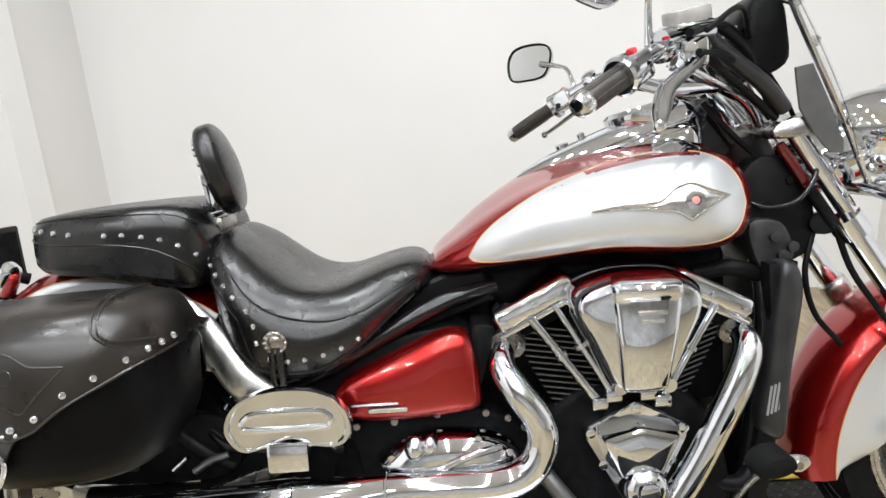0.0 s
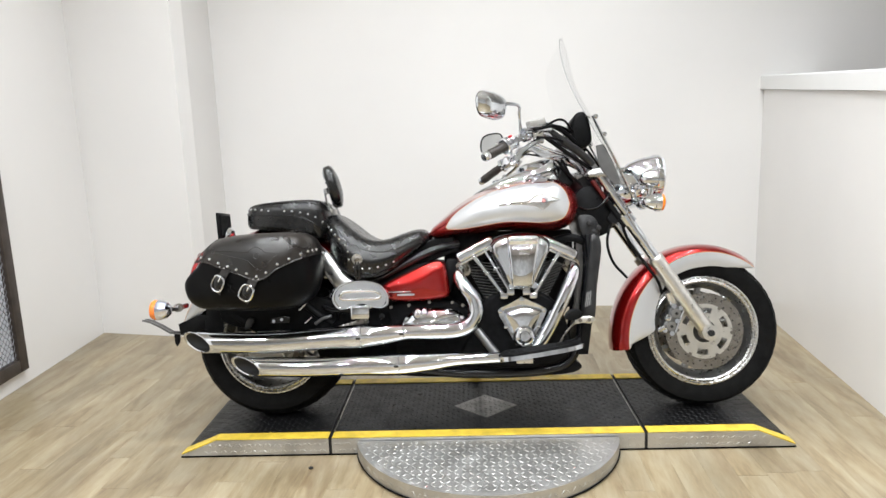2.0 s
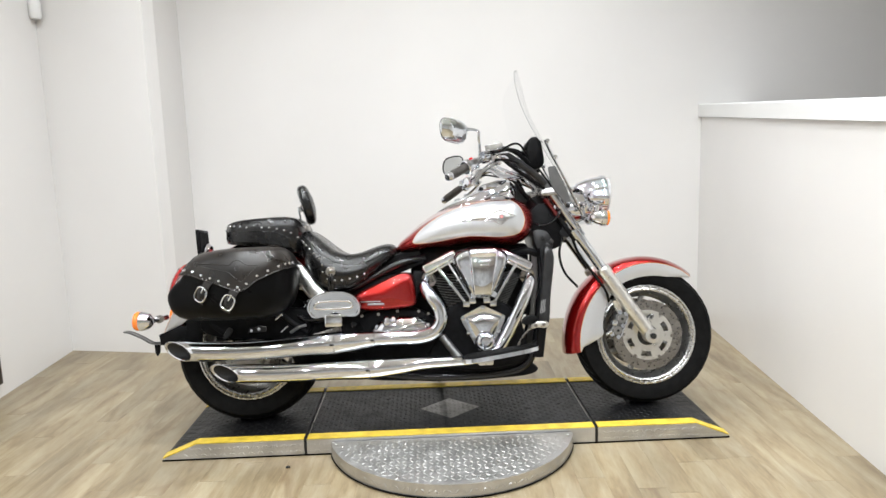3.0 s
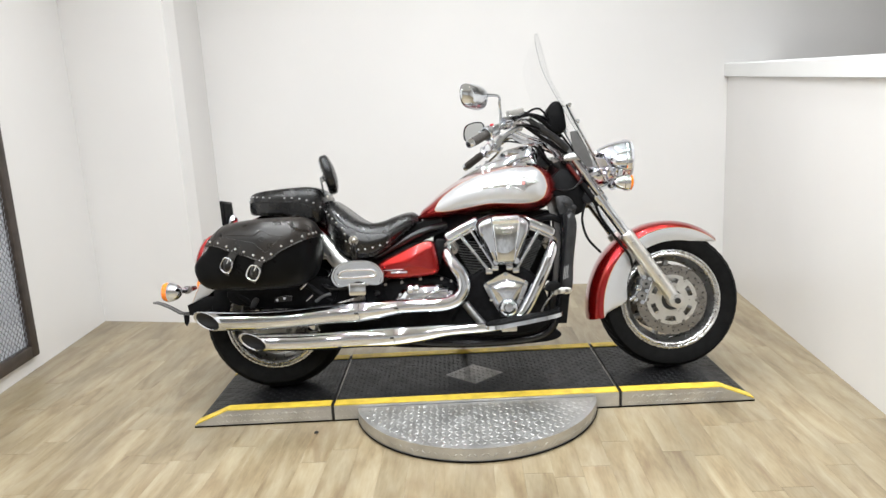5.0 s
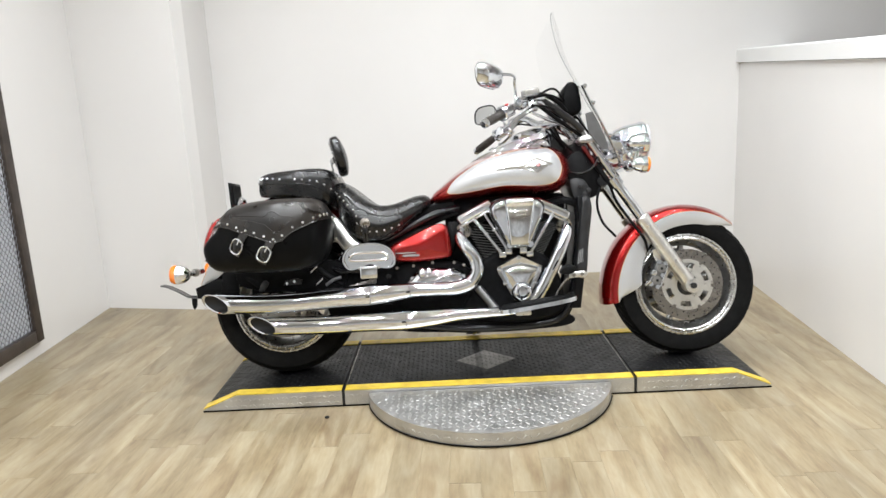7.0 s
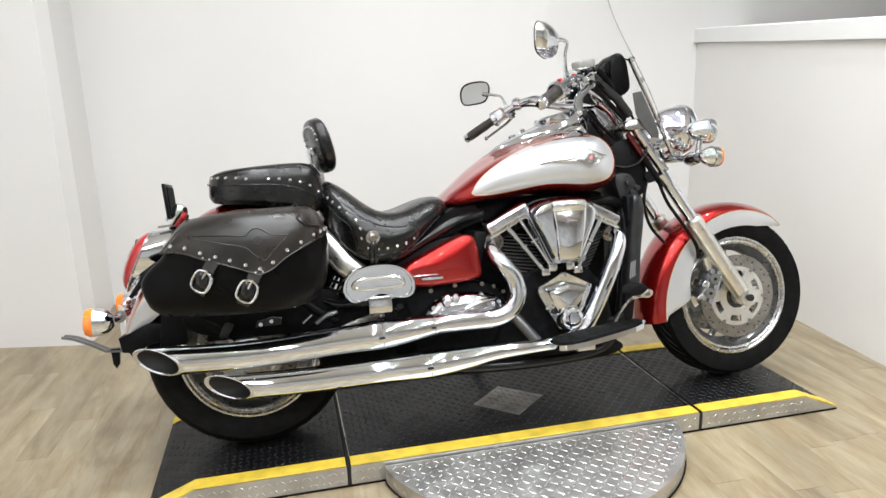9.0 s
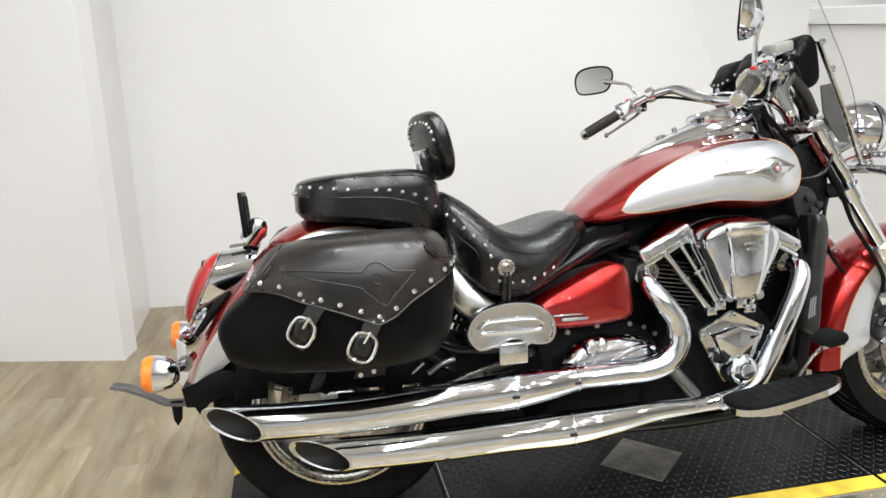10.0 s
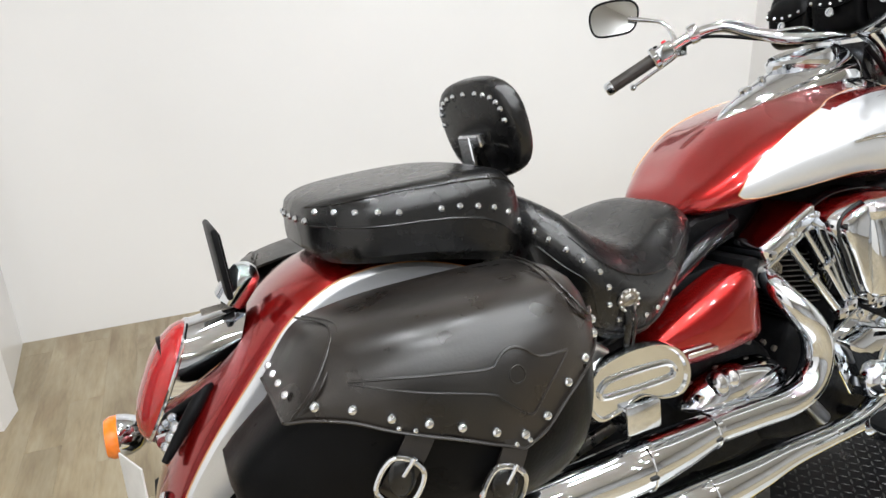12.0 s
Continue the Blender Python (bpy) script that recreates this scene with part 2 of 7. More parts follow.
def part(name, bm, mat, parent=None, label="", flat=False, fix=True):
    if fix:
        bmesh.ops.recalc_face_normals(bm, faces=bm.faces)
    if not flat:
        smooth_by_angle(bm)
    me = bpy.data.meshes.new(name)
    bm.to_mesh(me)
    bm.free()
    me.materials.append(mat)
    ob = new(name, me)
    while parent is not None and parent.parent is not None and parent.parent.parent is not None:
        parent = parent.parent
    ob.parent = parent
    if label:
        tagged(ob, label)
    return ob


def box(x0, x1, y0, y1, z0, z1, bevel=0.0, seg=2, bm=None, m=None):
    fresh = bmesh.new()
    bmesh.ops.create_cube(fresh, size=1)
    bmesh.ops.transform(fresh, matrix=Matrix.Translation(((x0 + x1) / 2, (y0 + y1) / 2, (z0 + z1) / 2)) @ Matrix.Diagonal((x1 - x0, y1 - y0, z1 - z0, 1)), verts=fresh.verts)
    if bevel:
        bmesh.ops.bevel(fresh, geom=fresh.edges, offset=bevel, segments=seg, affect="EDGES", profile=0.5)
    return merge(bm, fresh, m)


def merge(bm, fresh, m=None):
    """Adds a piece to bm, after moving it by m."""
    if m is not None:
        bmesh.ops.transform(fresh, matrix=m, verts=fresh.verts)
    if bm is None:
        return fresh
    me = bpy.data.meshes.new("piece")
    fresh.to_mesh(me)
    fresh.free()
    bm.from_mesh(me)
    bpy.data.meshes.remove(me)
    return bm


def prism(outline, y0, y1, bevel=0.0, seg=2, bm=None):
    """An outline in x and z, drawn out from y0 to y1."""
    fresh = bmesh.new()
    ring = [fresh.verts.new((x, y0, z)) for x, z in outline]
    face = fresh.faces.new(ring)
    made = bmesh.ops.extrude_face_region(fresh, geom=[face])
    bmesh.ops.translate(fresh, vec=(0, y1 - y0, 0), verts=[v for v in made["geom"] if isinstance(v, bmesh.types.BMVert)])
    bmesh.ops.recalc_face_normals(fresh, faces=fresh.faces)
    if bevel:
        edges = [e for e in fresh.edges if abs(e.verts[0].co.y - e.verts[1].co.y) < 1e-6]
        bmesh.ops.bevel(fresh, geom=edges, offset=bevel, segments=seg, affect="EDGES", profile=0.5)
    return merge(bm, fresh)


def curve_through(points, n, closed=False):
    """n points on a Catmull-Rom curve through the given ones (any number of coordinates)."""
    p = [np.array(q, float) for q in points]
    k = len(p)
    spans = k if closed else k - 1
    out = []
    for i in range(n):
        u = i / n * spans if closed else i / (n - 1) * spans
        j = min(int(u), spans - 1)
        f = u - j
        if closed:
            a, b, c, d = (p[(j + o) % k] for o in (-1, 0, 1, 2))
        else:
            b, c = p[j], p[j + 1]
            a = p[j - 1] if j else 2 * b - c
            d = p[j + 2] if j + 2 < k else 2 * c - b
        out.append(0.5 * (2 * b + (c - a) * f + (2 * a - 5 * b + 4 * c - d) * f ** 2 + (3 * b - a - 3 * c + d) * f ** 3))
    return out


def rounded(outline, n=48):
    return [tuple(q) for q in curve_through(outline, n, closed=True)]


def ramp(x, table):
    """Straight interpolation in pairs (x, value)."""
    return float(np.interp(x, [a for a, _ in table], [b for _, b in table]))


def eased(x, table):
    """Smooth interpolation in pairs (x, value)."""
    xs = [a for a, _ in table]
    if x <= xs[0]:
        return table[0][1]
    if x >= xs[-1]:
        return table[-1][1]
    i = max(j for j in range(len(xs) - 1) if xs[j] <= x)
    h = xs[i + 1] - xs[i]
    f = (x - xs[i]) / h

    def slope(j):
        a, b = max(j - 1, 0), min(j + 1, len(xs) - 1)
        return (table[b][1] - table[a][1]) / (xs[b] - xs[a])

    return ((2 * f ** 3 - 3 * f ** 2 + 1) * table[i][1] + (f ** 3 - 2 * f ** 2 + f) * h * slope(i) + (3 * f ** 2 - 2 * f ** 3) * table[i + 1][1] + (f ** 3 - f ** 2) * h * slope(i + 1))


def tube(path, radius, sides=14, steps=0, caps=True, bm=None, flatten=1.0):
    """A round bar along a path of (x, y, z); radius: one number or one for each given point."""
    radii = radius if isinstance(radius, (list, tuple)) else [radius] * len(path)
    pts = [(*q, r) for q, r in zip(path, radii)]
    steps = steps or (2 if len(path) == 2 else 6 * len(path))
    line = curve_through(pts, steps) if len(path) > 2 else [np.array(q, float) for q in pts]
    fresh = bmesh.new()
    rings = []
    normal = None
    for i, q in enumerate(line):
        a, b = line[max(i - 1, 0)], line[min(i + 1, len(line) - 1)]
        t = Vector((b - a)[:3]).normalized()
        if normal is None:
            normal = t.cross(Vector((0, 0, 1)))
            if normal.length < 0.1:
                normal = t.cross(Vector((0, 1, 0)))
        normal = (normal - t * normal.dot(t)).normalized()
        other = t.cross(normal)
        c, rad = Vector(q[:3]), float(q[3])
        rings.append([fresh.verts.new(c + rad * (math.cos(s * math.tau / sides) * normal + flatten * math.sin(s * math.tau / sides) * other)) for s in range(sides)])
    skin(fresh, rings, caps)
    return merge(bm, fresh)


def skin(bm, rings, caps=True, closed=True):
    for a, b in zip(rings, rings[1:]):
        n = len(a)
        for i in range(n if closed else n - 1):
            j = (i + 1) % n
            bm.faces.new((a[i], a[j], b[j], b[i]))
    if caps:
        bm.faces.new(rings[0][::-1])
        bm.faces.new(rings[-1])


def lathe(profile, m=None, sides=48, bm=None, closed=False):
    """Pairs (radius, height) turned about the z axis, then placed by m."""
    fresh = bmesh.new()
    rings = []
    for r, h in profile:
        if r < 1e-6:
            rings.append([fresh.verts.new((0, 0, h))])
        else:
            rings.append([fresh.verts.new((r * math.cos(s * math.tau / sides), r * math.sin(s * math.tau / sides), h)) for s in range(sides)])
    pairs = list(zip(rings, rings[1:])) + ([(rings[-1], rings[0])] if closed else [])
    for a, b in pairs:
        for i in range(sides):
            j = (i + 1) % sides
            q = [a[i % len(a)], a[j % len(a)], b[j % len(b)], b[i % len(b)]]
            q = [v for k, v in enumerate(q) if v not in q[:k]]
            if len(q) > 2:
                fresh.faces.new(q)
    return merge(bm, fresh, m)


def axis_pose(place, direction):
    """A pose whose z axis points along direction."""
    return Matrix.Translation(place) @ Vector(direction).to_track_quat("Z", "Y").to_matrix().to_4x4()


def ball(place, radii, bm=None, sides=16, rings=10, m=None):
    fresh = bmesh.new()
    bmesh.ops.create_uvsphere(fresh, u_segments=sides, v_segments=rings, radius=1)
    t = Matrix.Translation(place) @ (m or Matrix()) @ Matrix.Diagonal((*radii, 1))
    return merge(bm, fresh, t)


def sheet(rows, thickness, bm=None):
    """A grid of points as a skin with thickness."""
    fresh = bmesh.new()
    grid = [[fresh.verts.new(q) for q in row] for row in rows]
    for a, b in zip(grid, grid[1:]):
        for i in range(len(a) - 1):
            fresh.faces.new((a[i], a[i + 1], b[i + 1], b[i]))
    bmesh.ops.recalc_face_normals(fresh, faces=fresh.faces)
    if thickness:
        fresh.normal_update()
        back = [[fresh.verts.new(v.co - v.normal * thickness) for v in row] for row in grid]
        for a, b in zip(back, back[1:]):
            for i in range(len(a) - 1):
                fresh.faces.new((a[i], b[i], b[i + 1], a[i + 1]))
        rim = lambda g: g[0] + [r[-1] for r in g[1:]] + g[-1][-2::-1] + [r[0] for r in g[-2:0:-1]]
        front, rear = rim(grid), rim(back)
        for i in range(len(front)):
            j = (i + 1) % len(front)
            fresh.faces.new((front[i], rear[i], rear[j], front[j]))
    return merge(bm, fresh)


def empty(name, m=None):
    ob = new(name)
    if m is not None:
        ob.matrix_basis = m
    return ob


# ---- room ----
def wall(name, a, b, z0, z1, thick=0.12, mat=None, z1b=None):
    """A wall on the line a to b in plan, with its thickness to the left of that line; the top may fall to z1b."""
    a, b = Vector((*a, 0)), Vector((*b, 0))
    side = Vector((-(b - a).y, (b - a).x, 0)).normalized() * thick
    bm = bmesh.new()
    z1b = z1 if z1b is None else z1b
    low = [bm.verts.new(p + Vector((0, 0, z0))) for p in (a, b, b + side, a + side)]
    high = [bm.verts.new(p + Vector((0, 0, z))) for p, z in ((a, z1), (b, z1b), (b + side, z1b), (a + side, z1))]
    skin(bm, [low, high])
    ob = part(name, bm, mat or WALL_PAINT, flat=True)
    return tagged(ob, kind="structure", category="wall")


LEFT_NEAR, LEFT_FAR = (-2.143, -2.4), (-2.392, 1.43)
PIER_EDGE, PIER_BACK = (-1.70, 1.28), (-1.72, 1.945)
BACK_RIGHT, RIGHT_NEAR = (1.80, 1.72), (1.50, -0.95)


def along(a, b, f):
    return (a[0] + (b[0] - a[0]) * f, a[1] + (b[1] - a[1]) * f)


def build_room():
    tagged(wall("wall_left", LEFT_FAR, LEFT_NEAR, 0, CEILING, -0.12), "smooth white painted side wall with a metal grille")
    tagged(wall("wall_pier_front", LEFT_FAR, PIER_EDGE, 0, CEILING), "white painted wall pier standing proud of the back wall")
    tagged(wall("wall_pier_return", (PIER_EDGE[0] - 0.002, PIER_EDGE[1] + 0.12), PIER_BACK, 0, CEILING, 0.11), "white painted return of the wall pier")
    tagged(wall("wall_back", along(PIER_BACK, BACK_RIGHT, -0.05), along(PIER_BACK, BACK_RIGHT, 1.9), 0, CEILING), "smooth white painted back wall with soft lamp glare")
    tagged(wall("wall_right", BACK_RIGHT, RIGHT_NEAR, 0, 1.375, 0.3, z1b=1.235), "white painted low side wall under a ledge")
    # the ledge's face stands a little proud of the low wall
    d = Vector((RIGHT_NEAR[0] - BACK_RIGHT[0], RIGHT_NEAR[1] - BACK_RIGHT[1])).normalized()
    a = (BACK_RIGHT[0] + d.y * 0.022, BACK_RIGHT[1] - d.x * 0.022)
    b = (RIGHT_NEAR[0] + d.y * 0.022, RIGHT_NEAR[1] - d.x * 0.022)
    n = Vector((-d.y, d.x))
    bm = bmesh.new()
    rings = []
    for p, z in ((a, 1.378), (b, 1.238)):
        rings.append([bm.verts.new((p[0] + n.x * u, p[1] + n.y * u, z + v)) for u, v in ((0, 0), (0.325, 0), (0.325, 0.085), (0.008, 0.085), (0, 0.077))])
    skin(bm, rings)
    tagged(part("trim_ledge", bm, TRIM_PAINT, flat=True), "white painted ledge capping the low side wall", "ledge", kind="structure")
    # unseen walls added to close the room; the pale east ones bounce light
    tagged(wall("wall_west_return", LEFT_NEAR, (-5.0, -2.4), 0, CEILING, -0.12, UNSEEN_WALL_PAINT), "plain grey unseen wall added beside the display bay")
    tagged(wall("wall_east_return", (RIGHT_NEAR[0], RIGHT_NEAR[1]), (4.998, -0.95), 0, CEILING, 0.12, WALL_PAINT), "plain pale unseen wall added beside the display bay")
    tagged(wall("wall_west", (-5.0, -2.28), (-5.0, -7.0), 0, CEILING, -0.12, UNSEEN_WALL_PAINT), "plain unseen far side wall added to close the room")
    tagged(wall("wall_east", (5.0, 1.55), (5.0, -7.0), 0, CEILING, 0.12, WALL_PAINT), "plain unseen far side wall added to close the room")
    tagged(wall("wall_south", (-5.12, -7.0), (5.12, -7.0), 0, CEILING, -0.12, UNSEEN_WALL_PAINT), "plain grey unseen wall added to close the room behind the camera")
    bm = box(-5.2, 5.2, -7.2, 2.3, CEILING, CEILING + 0.1)
    tagged(part("ceiling", bm, CEILING_PAINT, flat=True), "flat white ceiling with round downlights", "ceiling", kind="structure")


build_room()


def downlight(x, y):
    ob = empty("ceiling_downlight", Matrix.Translation((x, y, CEILING)))
    part("trim_ring", lathe([(0.078, 0.0), (0.078, -0.010), (0.066, -0.013), (0.057, -0.006), (0.057, 0.0)], sides=32), TRIM_PAINT, ob)
    part("diffuser", lathe([(0.056, -0.004), (0.0, -0.004)], sides=20), LAMP_FACE, ob)
    return tagged(ob, "round white recessed ceiling downlight, lit", "downlight", "ceiling downlights")


def beam(x, y):
    data = bpy.data.lights.new("downlight_beam", "AREA")
    data.shape, data.size, data.energy, data.color = "DISK", 0.09, LAMP_WATTS, (0.96, 1.0, 1.04)
    data.spread = radians(LAMP_SPREAD)
    ob = new("downlight_beam", data)
    ob.matrix_basis = Matrix.Translation((x, y, CEILING - 0.015))


for spot in LAMPS:
    beam(*spot)
first = downlight(*LAMPS[0])
for spot in LAMPS[1:]:
    copy_thing(first, Matrix.Translation((*spot, CEILING)))


# ---- display platform ----
DECK = 0.066
Y_NEAR, Y_FAR = -0.258, 0.345
X_ENDS, X_SEAMS = (-1.185, 1.135), (-0.606, 0.582)


def tread(x0, x1, y0, y1, z, pitch, size, keep=None, tilt=0.0):
    """Rows of small raised lozenges, each crosswise to the next."""
    verts, faces = [], []
    nx, ny = int((x1 - x0) / pitch), int((y1 - y0) / pitch)
    for i in range(nx):
        for j in range(ny):
            cx, cy = x0 + (i + 0.5) * (x1 - x0) / nx, y0 + (j + 0.5) * (y1 - y0) / ny
            if keep and not keep(cx, cy):
                continue
            a = radians(45 if (i + j) % 2 else -45) + tilt
            u, v = Vector((math.cos(a), math.sin(a), 0)), Vector((-math.sin(a), math.cos(a), 0))
            c = Vector((cx, cy, z if not callable(z) else z(cx)))
            k = len(verts)
            for q in (u * size, v * size * 0.32, -u * size, -v * size * 0.32):
                verts.append(c + q)
            verts.append(c + u * size * 0.45 + Vector((0, 0, 0.0015)))
            verts.append(c - u * size * 0.45 + Vector((0, 0, 0.0015)))
            faces += [(k, k + 1, k + 4), (k + 1, k + 5, k + 4), (k + 1, k + 2, k + 5), (k + 2, k + 3, k + 5), (k + 3, k + 4, k + 5), (k + 3, k, k + 4)]
    me = bpy.data.meshes.new("tread")
    me.from_pydata(verts, [], faces)
    return me


def stuff(name, me, mat, parent):
    me.materials.append(mat)
    ob = new(name, me)
    ob.parent = parent
    return tagged(ob, kind="stuff")


def build_platform():
    root = empty("display_platform")
    tagged(root, "low black tread-plate display platform with yellow edges and aluminium turntable", "platform")
    slope = 0.14
    # three deck sections, the outer two falling to the floor at their ends
    left = [(X_ENDS[0] + 0.004, 0.004), (X_SEAMS[0] - 0.006, 0.004), (X_SEAMS[0] - 0.006, DECK), (X_ENDS[0] + slope, DECK), (X_ENDS[0] + 0.004, 0.010)]
    mid = [(X_SEAMS[0] + 0.006, 0.004), (X_SEAMS[1] - 0.006, 0.004), (X_SEAMS[1] - 0.006, DECK), (X_SEAMS[0] + 0.006, DECK)]
    right = [(X_SEAMS[1] + 0.006, 0.004), (X_ENDS[1] - 0.004, 0.004), (X_ENDS[1] - 0.004, 0.010), (X_ENDS[1] - slope, DECK), (X_SEAMS[1] + 0.006, DECK)]
    for outline in (left, mid, right):
        part("deck", prism(outline, Y_NEAR + 0.003, Y_FAR - 0.003, 0.002, 1), DECK_BLACK, root, "black painted tread plate")
    part("seam_gap", box(X_SEAMS[0] - 0.0035, X_SEAMS[0] + 0.0035, Y_NEAR - 0.003, Y_FAR + 0.003, 0.002, DECK - 0.003), DARK_HOLE, root)
    part("seam_gap", box(X_SEAMS[1] - 0.0035, X_SEAMS[1] + 0.0035, Y_NEAR - 0.003, Y_FAR + 0.003, 0.002, DECK - 0.003), DARK_HOLE, root)

    for x in (X_SEAMS[0] + 0.0045, X_SEAMS[1] - 0.0085):
        part("seam_edge", box(x, x + 0.004, Y_NEAR + 0.06, Y_FAR - 0.06, DECK - 0.004, DECK + 0.0022, 0.0006, 1), STEEL, root, "worn bright plate edge")

    def height(x):
        return DECK - max(0, (X_ENDS[0] + slope) - x, x - (X_ENDS[1] - slope)) * (DECK - 0.010) / (slope - 0.004)

    inner = lambda x, y: abs(x - X_SEAMS[0]) > 0.014 and abs(x - X_SEAMS[1]) > 0.014 and abs(x + 0.008) / 0.145 + abs(y - 0.02) / 0.130 > 1
    stuff("tread", tread(X_ENDS[0] + 0.02, X_ENDS[1] - 0.02, Y_NEAR + 0.062, Y_FAR - 0.062, height, 0.021, 0.0105, inner), DECK_LUG, root)
    # bare diamond in the middle of the deck
    bm = bmesh.new()
    low = [bm.verts.new((-0.008 + 0.131 * a, 0.02 + 0.117 * b, DECK)) for a, b in ((1, 0), (0, 1), (-1, 0), (0, -1))]
    high = [bm.verts.new((v.co.x * 0.995, 0.02 + (v.co.y - 0.02) * 0.99, DECK + 0.0015)) for v in low]
    skin(bm, [low, high])
    diamond = part("diamond_inlay", bm, DIAMOND_METAL, root, "bare worn aluminium diamond", flat=True)
    stuff("tread", tread(-0.14, 0.124, -0.1, 0.14, DECK + 0.0014, 0.019, 0.0105, lambda x, y: abs(x + 0.008) / 0.122 + abs(y - 0.02) / 0.108 < 1), DIAMOND_METAL, diamond)
    # yellow borders, laid on the deck and down the slopes
    for y0, y1 in ((Y_NEAR + 0.001, Y_NEAR + 0.052), (Y_FAR - 0.056, Y_FAR - 0.001)):
        for x0, x1 in ((X_ENDS[0] + slope, X_SEAMS[0] - 0.007), (X_SEAMS[0] + 0.007, X_SEAMS[1] - 0.007), (X_SEAMS[1] + 0.007, X_ENDS[1] - slope)):
            part("yellow_edge", box(x0, x1, y0, y1, DECK + 0.0005, DECK + 0.0045, 0.001, 1), YELLOW, root, "scuffed yellow safety edge")
        for xa, xb in ((X_ENDS[0] + slope, X_ENDS[0] + 0.003), (X_ENDS[1] - slope, X_ENDS[1] - 0.003)):
            bm = bmesh.new()
            rings = [[bm.verts.new((x, y, z + dz)) for y, dz in ((y0, 0), (y1, 0), (y1, 0.004), (y0, 0.004))] for x, z in ((xa, DECK + 0.0005), (xb, 0.011))]
            skin(bm, rings)
            part("yellow_edge", bm, YELLOW, root, "scuffed yellow safety edge", flat=True)
    # black strip laid in for the shadow line along the deck's foot
    part("base_strip", box(X_ENDS[0] + 0.002, X_ENDS[1] - 0.002, Y_NEAR - 0.004, Y_FAR + 0.004, 0.0004, 0.0068), RUBBER, root, "black strip standing in for the shadow line under the deck")
    # bright side plates
    for outline in (left, mid, right):
        for y in (Y_NEAR, Y_FAR):
            part("side_plate", prism(outline, y - 0.0025, y + 0.0025), TREAD_ALU, root, "bare aluminium side plate", flat=True)
    # turntable, whose front half shows before the deck
    r, cy = 0.505, -0.155
    n = 72
    ring = [(r * math.cos(math.pi + math.pi * i / n) - 0.010, cy + r * math.sin(math.pi + math.pi * i / n)) for i in range(n + 1)]
    ring = [(x, y) for x, y in ring if y < Y_NEAR - 0.008]
    ring = [(ring[0][0], Y_NEAR - 0.008)] + ring + [(ring[-1][0], Y_NEAR - 0.008)]
    bm = bmesh.new()
    low = [bm.verts.new((x, y, 0.004)) for x, y in ring]
    high = [bm.verts.new((x, y, DECK - 0.010)) for x, y in ring]
    skin(bm, [low, high])
    table = part("turntable", bm, TREAD_ALU, root, "round bare aluminium turntable plate")
    bm = bmesh.new()
    low = [bm.verts.new((x, y, 0.0005)) for x, y in ring]
    high = [bm.verts.new((x * 1.006, y - (0.005 if y < Y_NEAR - 0.02 else 0), 0.0075)) for x, y in ring]
    skin(bm, [low, high])
    part("rubber_skirt", bm, RUBBER, table)
    stuff("tread", tread(-0.51, 0.49, -0.66, Y_NEAR - 0.014, DECK - 0.010, 0.0245, 0.0128, lambda x, y: math.hypot(x + 0.010, y - cy) < r - 0.014), TREAD_ALU, table)
    # the same lozenges on the upright faces
    me = tread(X_ENDS[0] + 0.09, X_ENDS[1] - 0.09, 0.006, DECK - 0.006, 0.0, 0.019, 0.0088, lambda x, y: abs(x - X_SEAMS[0]) > 0.016 and abs(x - X_SEAMS[1]) > 0.016 and abs(x + 0.01) > 0.50)
    for v in me.vertices:
        x, y, z = v.co
        v.co = (x, Y_NEAR - 0.0024 - z, y)
    stuff("tread", me, TREAD_ALU, root)
    me = tread(0.25 * r, 2.89 * r, 0.008, DECK - 0.016, 0.0, 0.024, 0.0105)
    for v in me.vertices:
        x, y, z = v.co
        v.co = (-0.010 - (r + z) * math.cos(x / r), cy - (r + z) * math.sin(x / r), y)
    stuff("tread", me, TREAD_ALU, table)
    return root


build_platform()

# ---- motorcycle ----
# Built upright round its own axes (x forward, y to its left side), then leant over on its side stand.
BIKE = empty("motorcycle", Matrix.Translation((0, 0, 0.080)) @ Matrix.Rotation(radians(-9.5), 4, "X"))
tagged(BIKE, "red and silver cruiser motorcycle with black studded leather saddlebags", "motorcycle")
FRONT, REAR = Vector((0.864, 0, 0.294)), Vector((-0.866, 0, 0.300))
ACROSS = Matrix.Rotation(radians(90), 4, "X")      # turns a lathe's axis to the bike's y


def tyre_profile(r, w, rim):
    return [(rim, -w * 0.36), (rim + 0.018, -w * 0.43), (rim + 0.05, -w * 0.5), (rim + 0.075, -w * 0.485), (r - 0.022, -w * 0.43), (r - 0.010, -w * 0.34), (r - 0.003, -w * 0.2), (r, 0),
            (r - 0.003, w * 0.2), (r - 0.010, w * 0.34), (r - 0.022, w * 0.43), (rim + 0.075, w * 0.485), (rim + 0.05, w * 0.5), (rim + 0.018, w * 0.43), (rim, w * 0.36)]


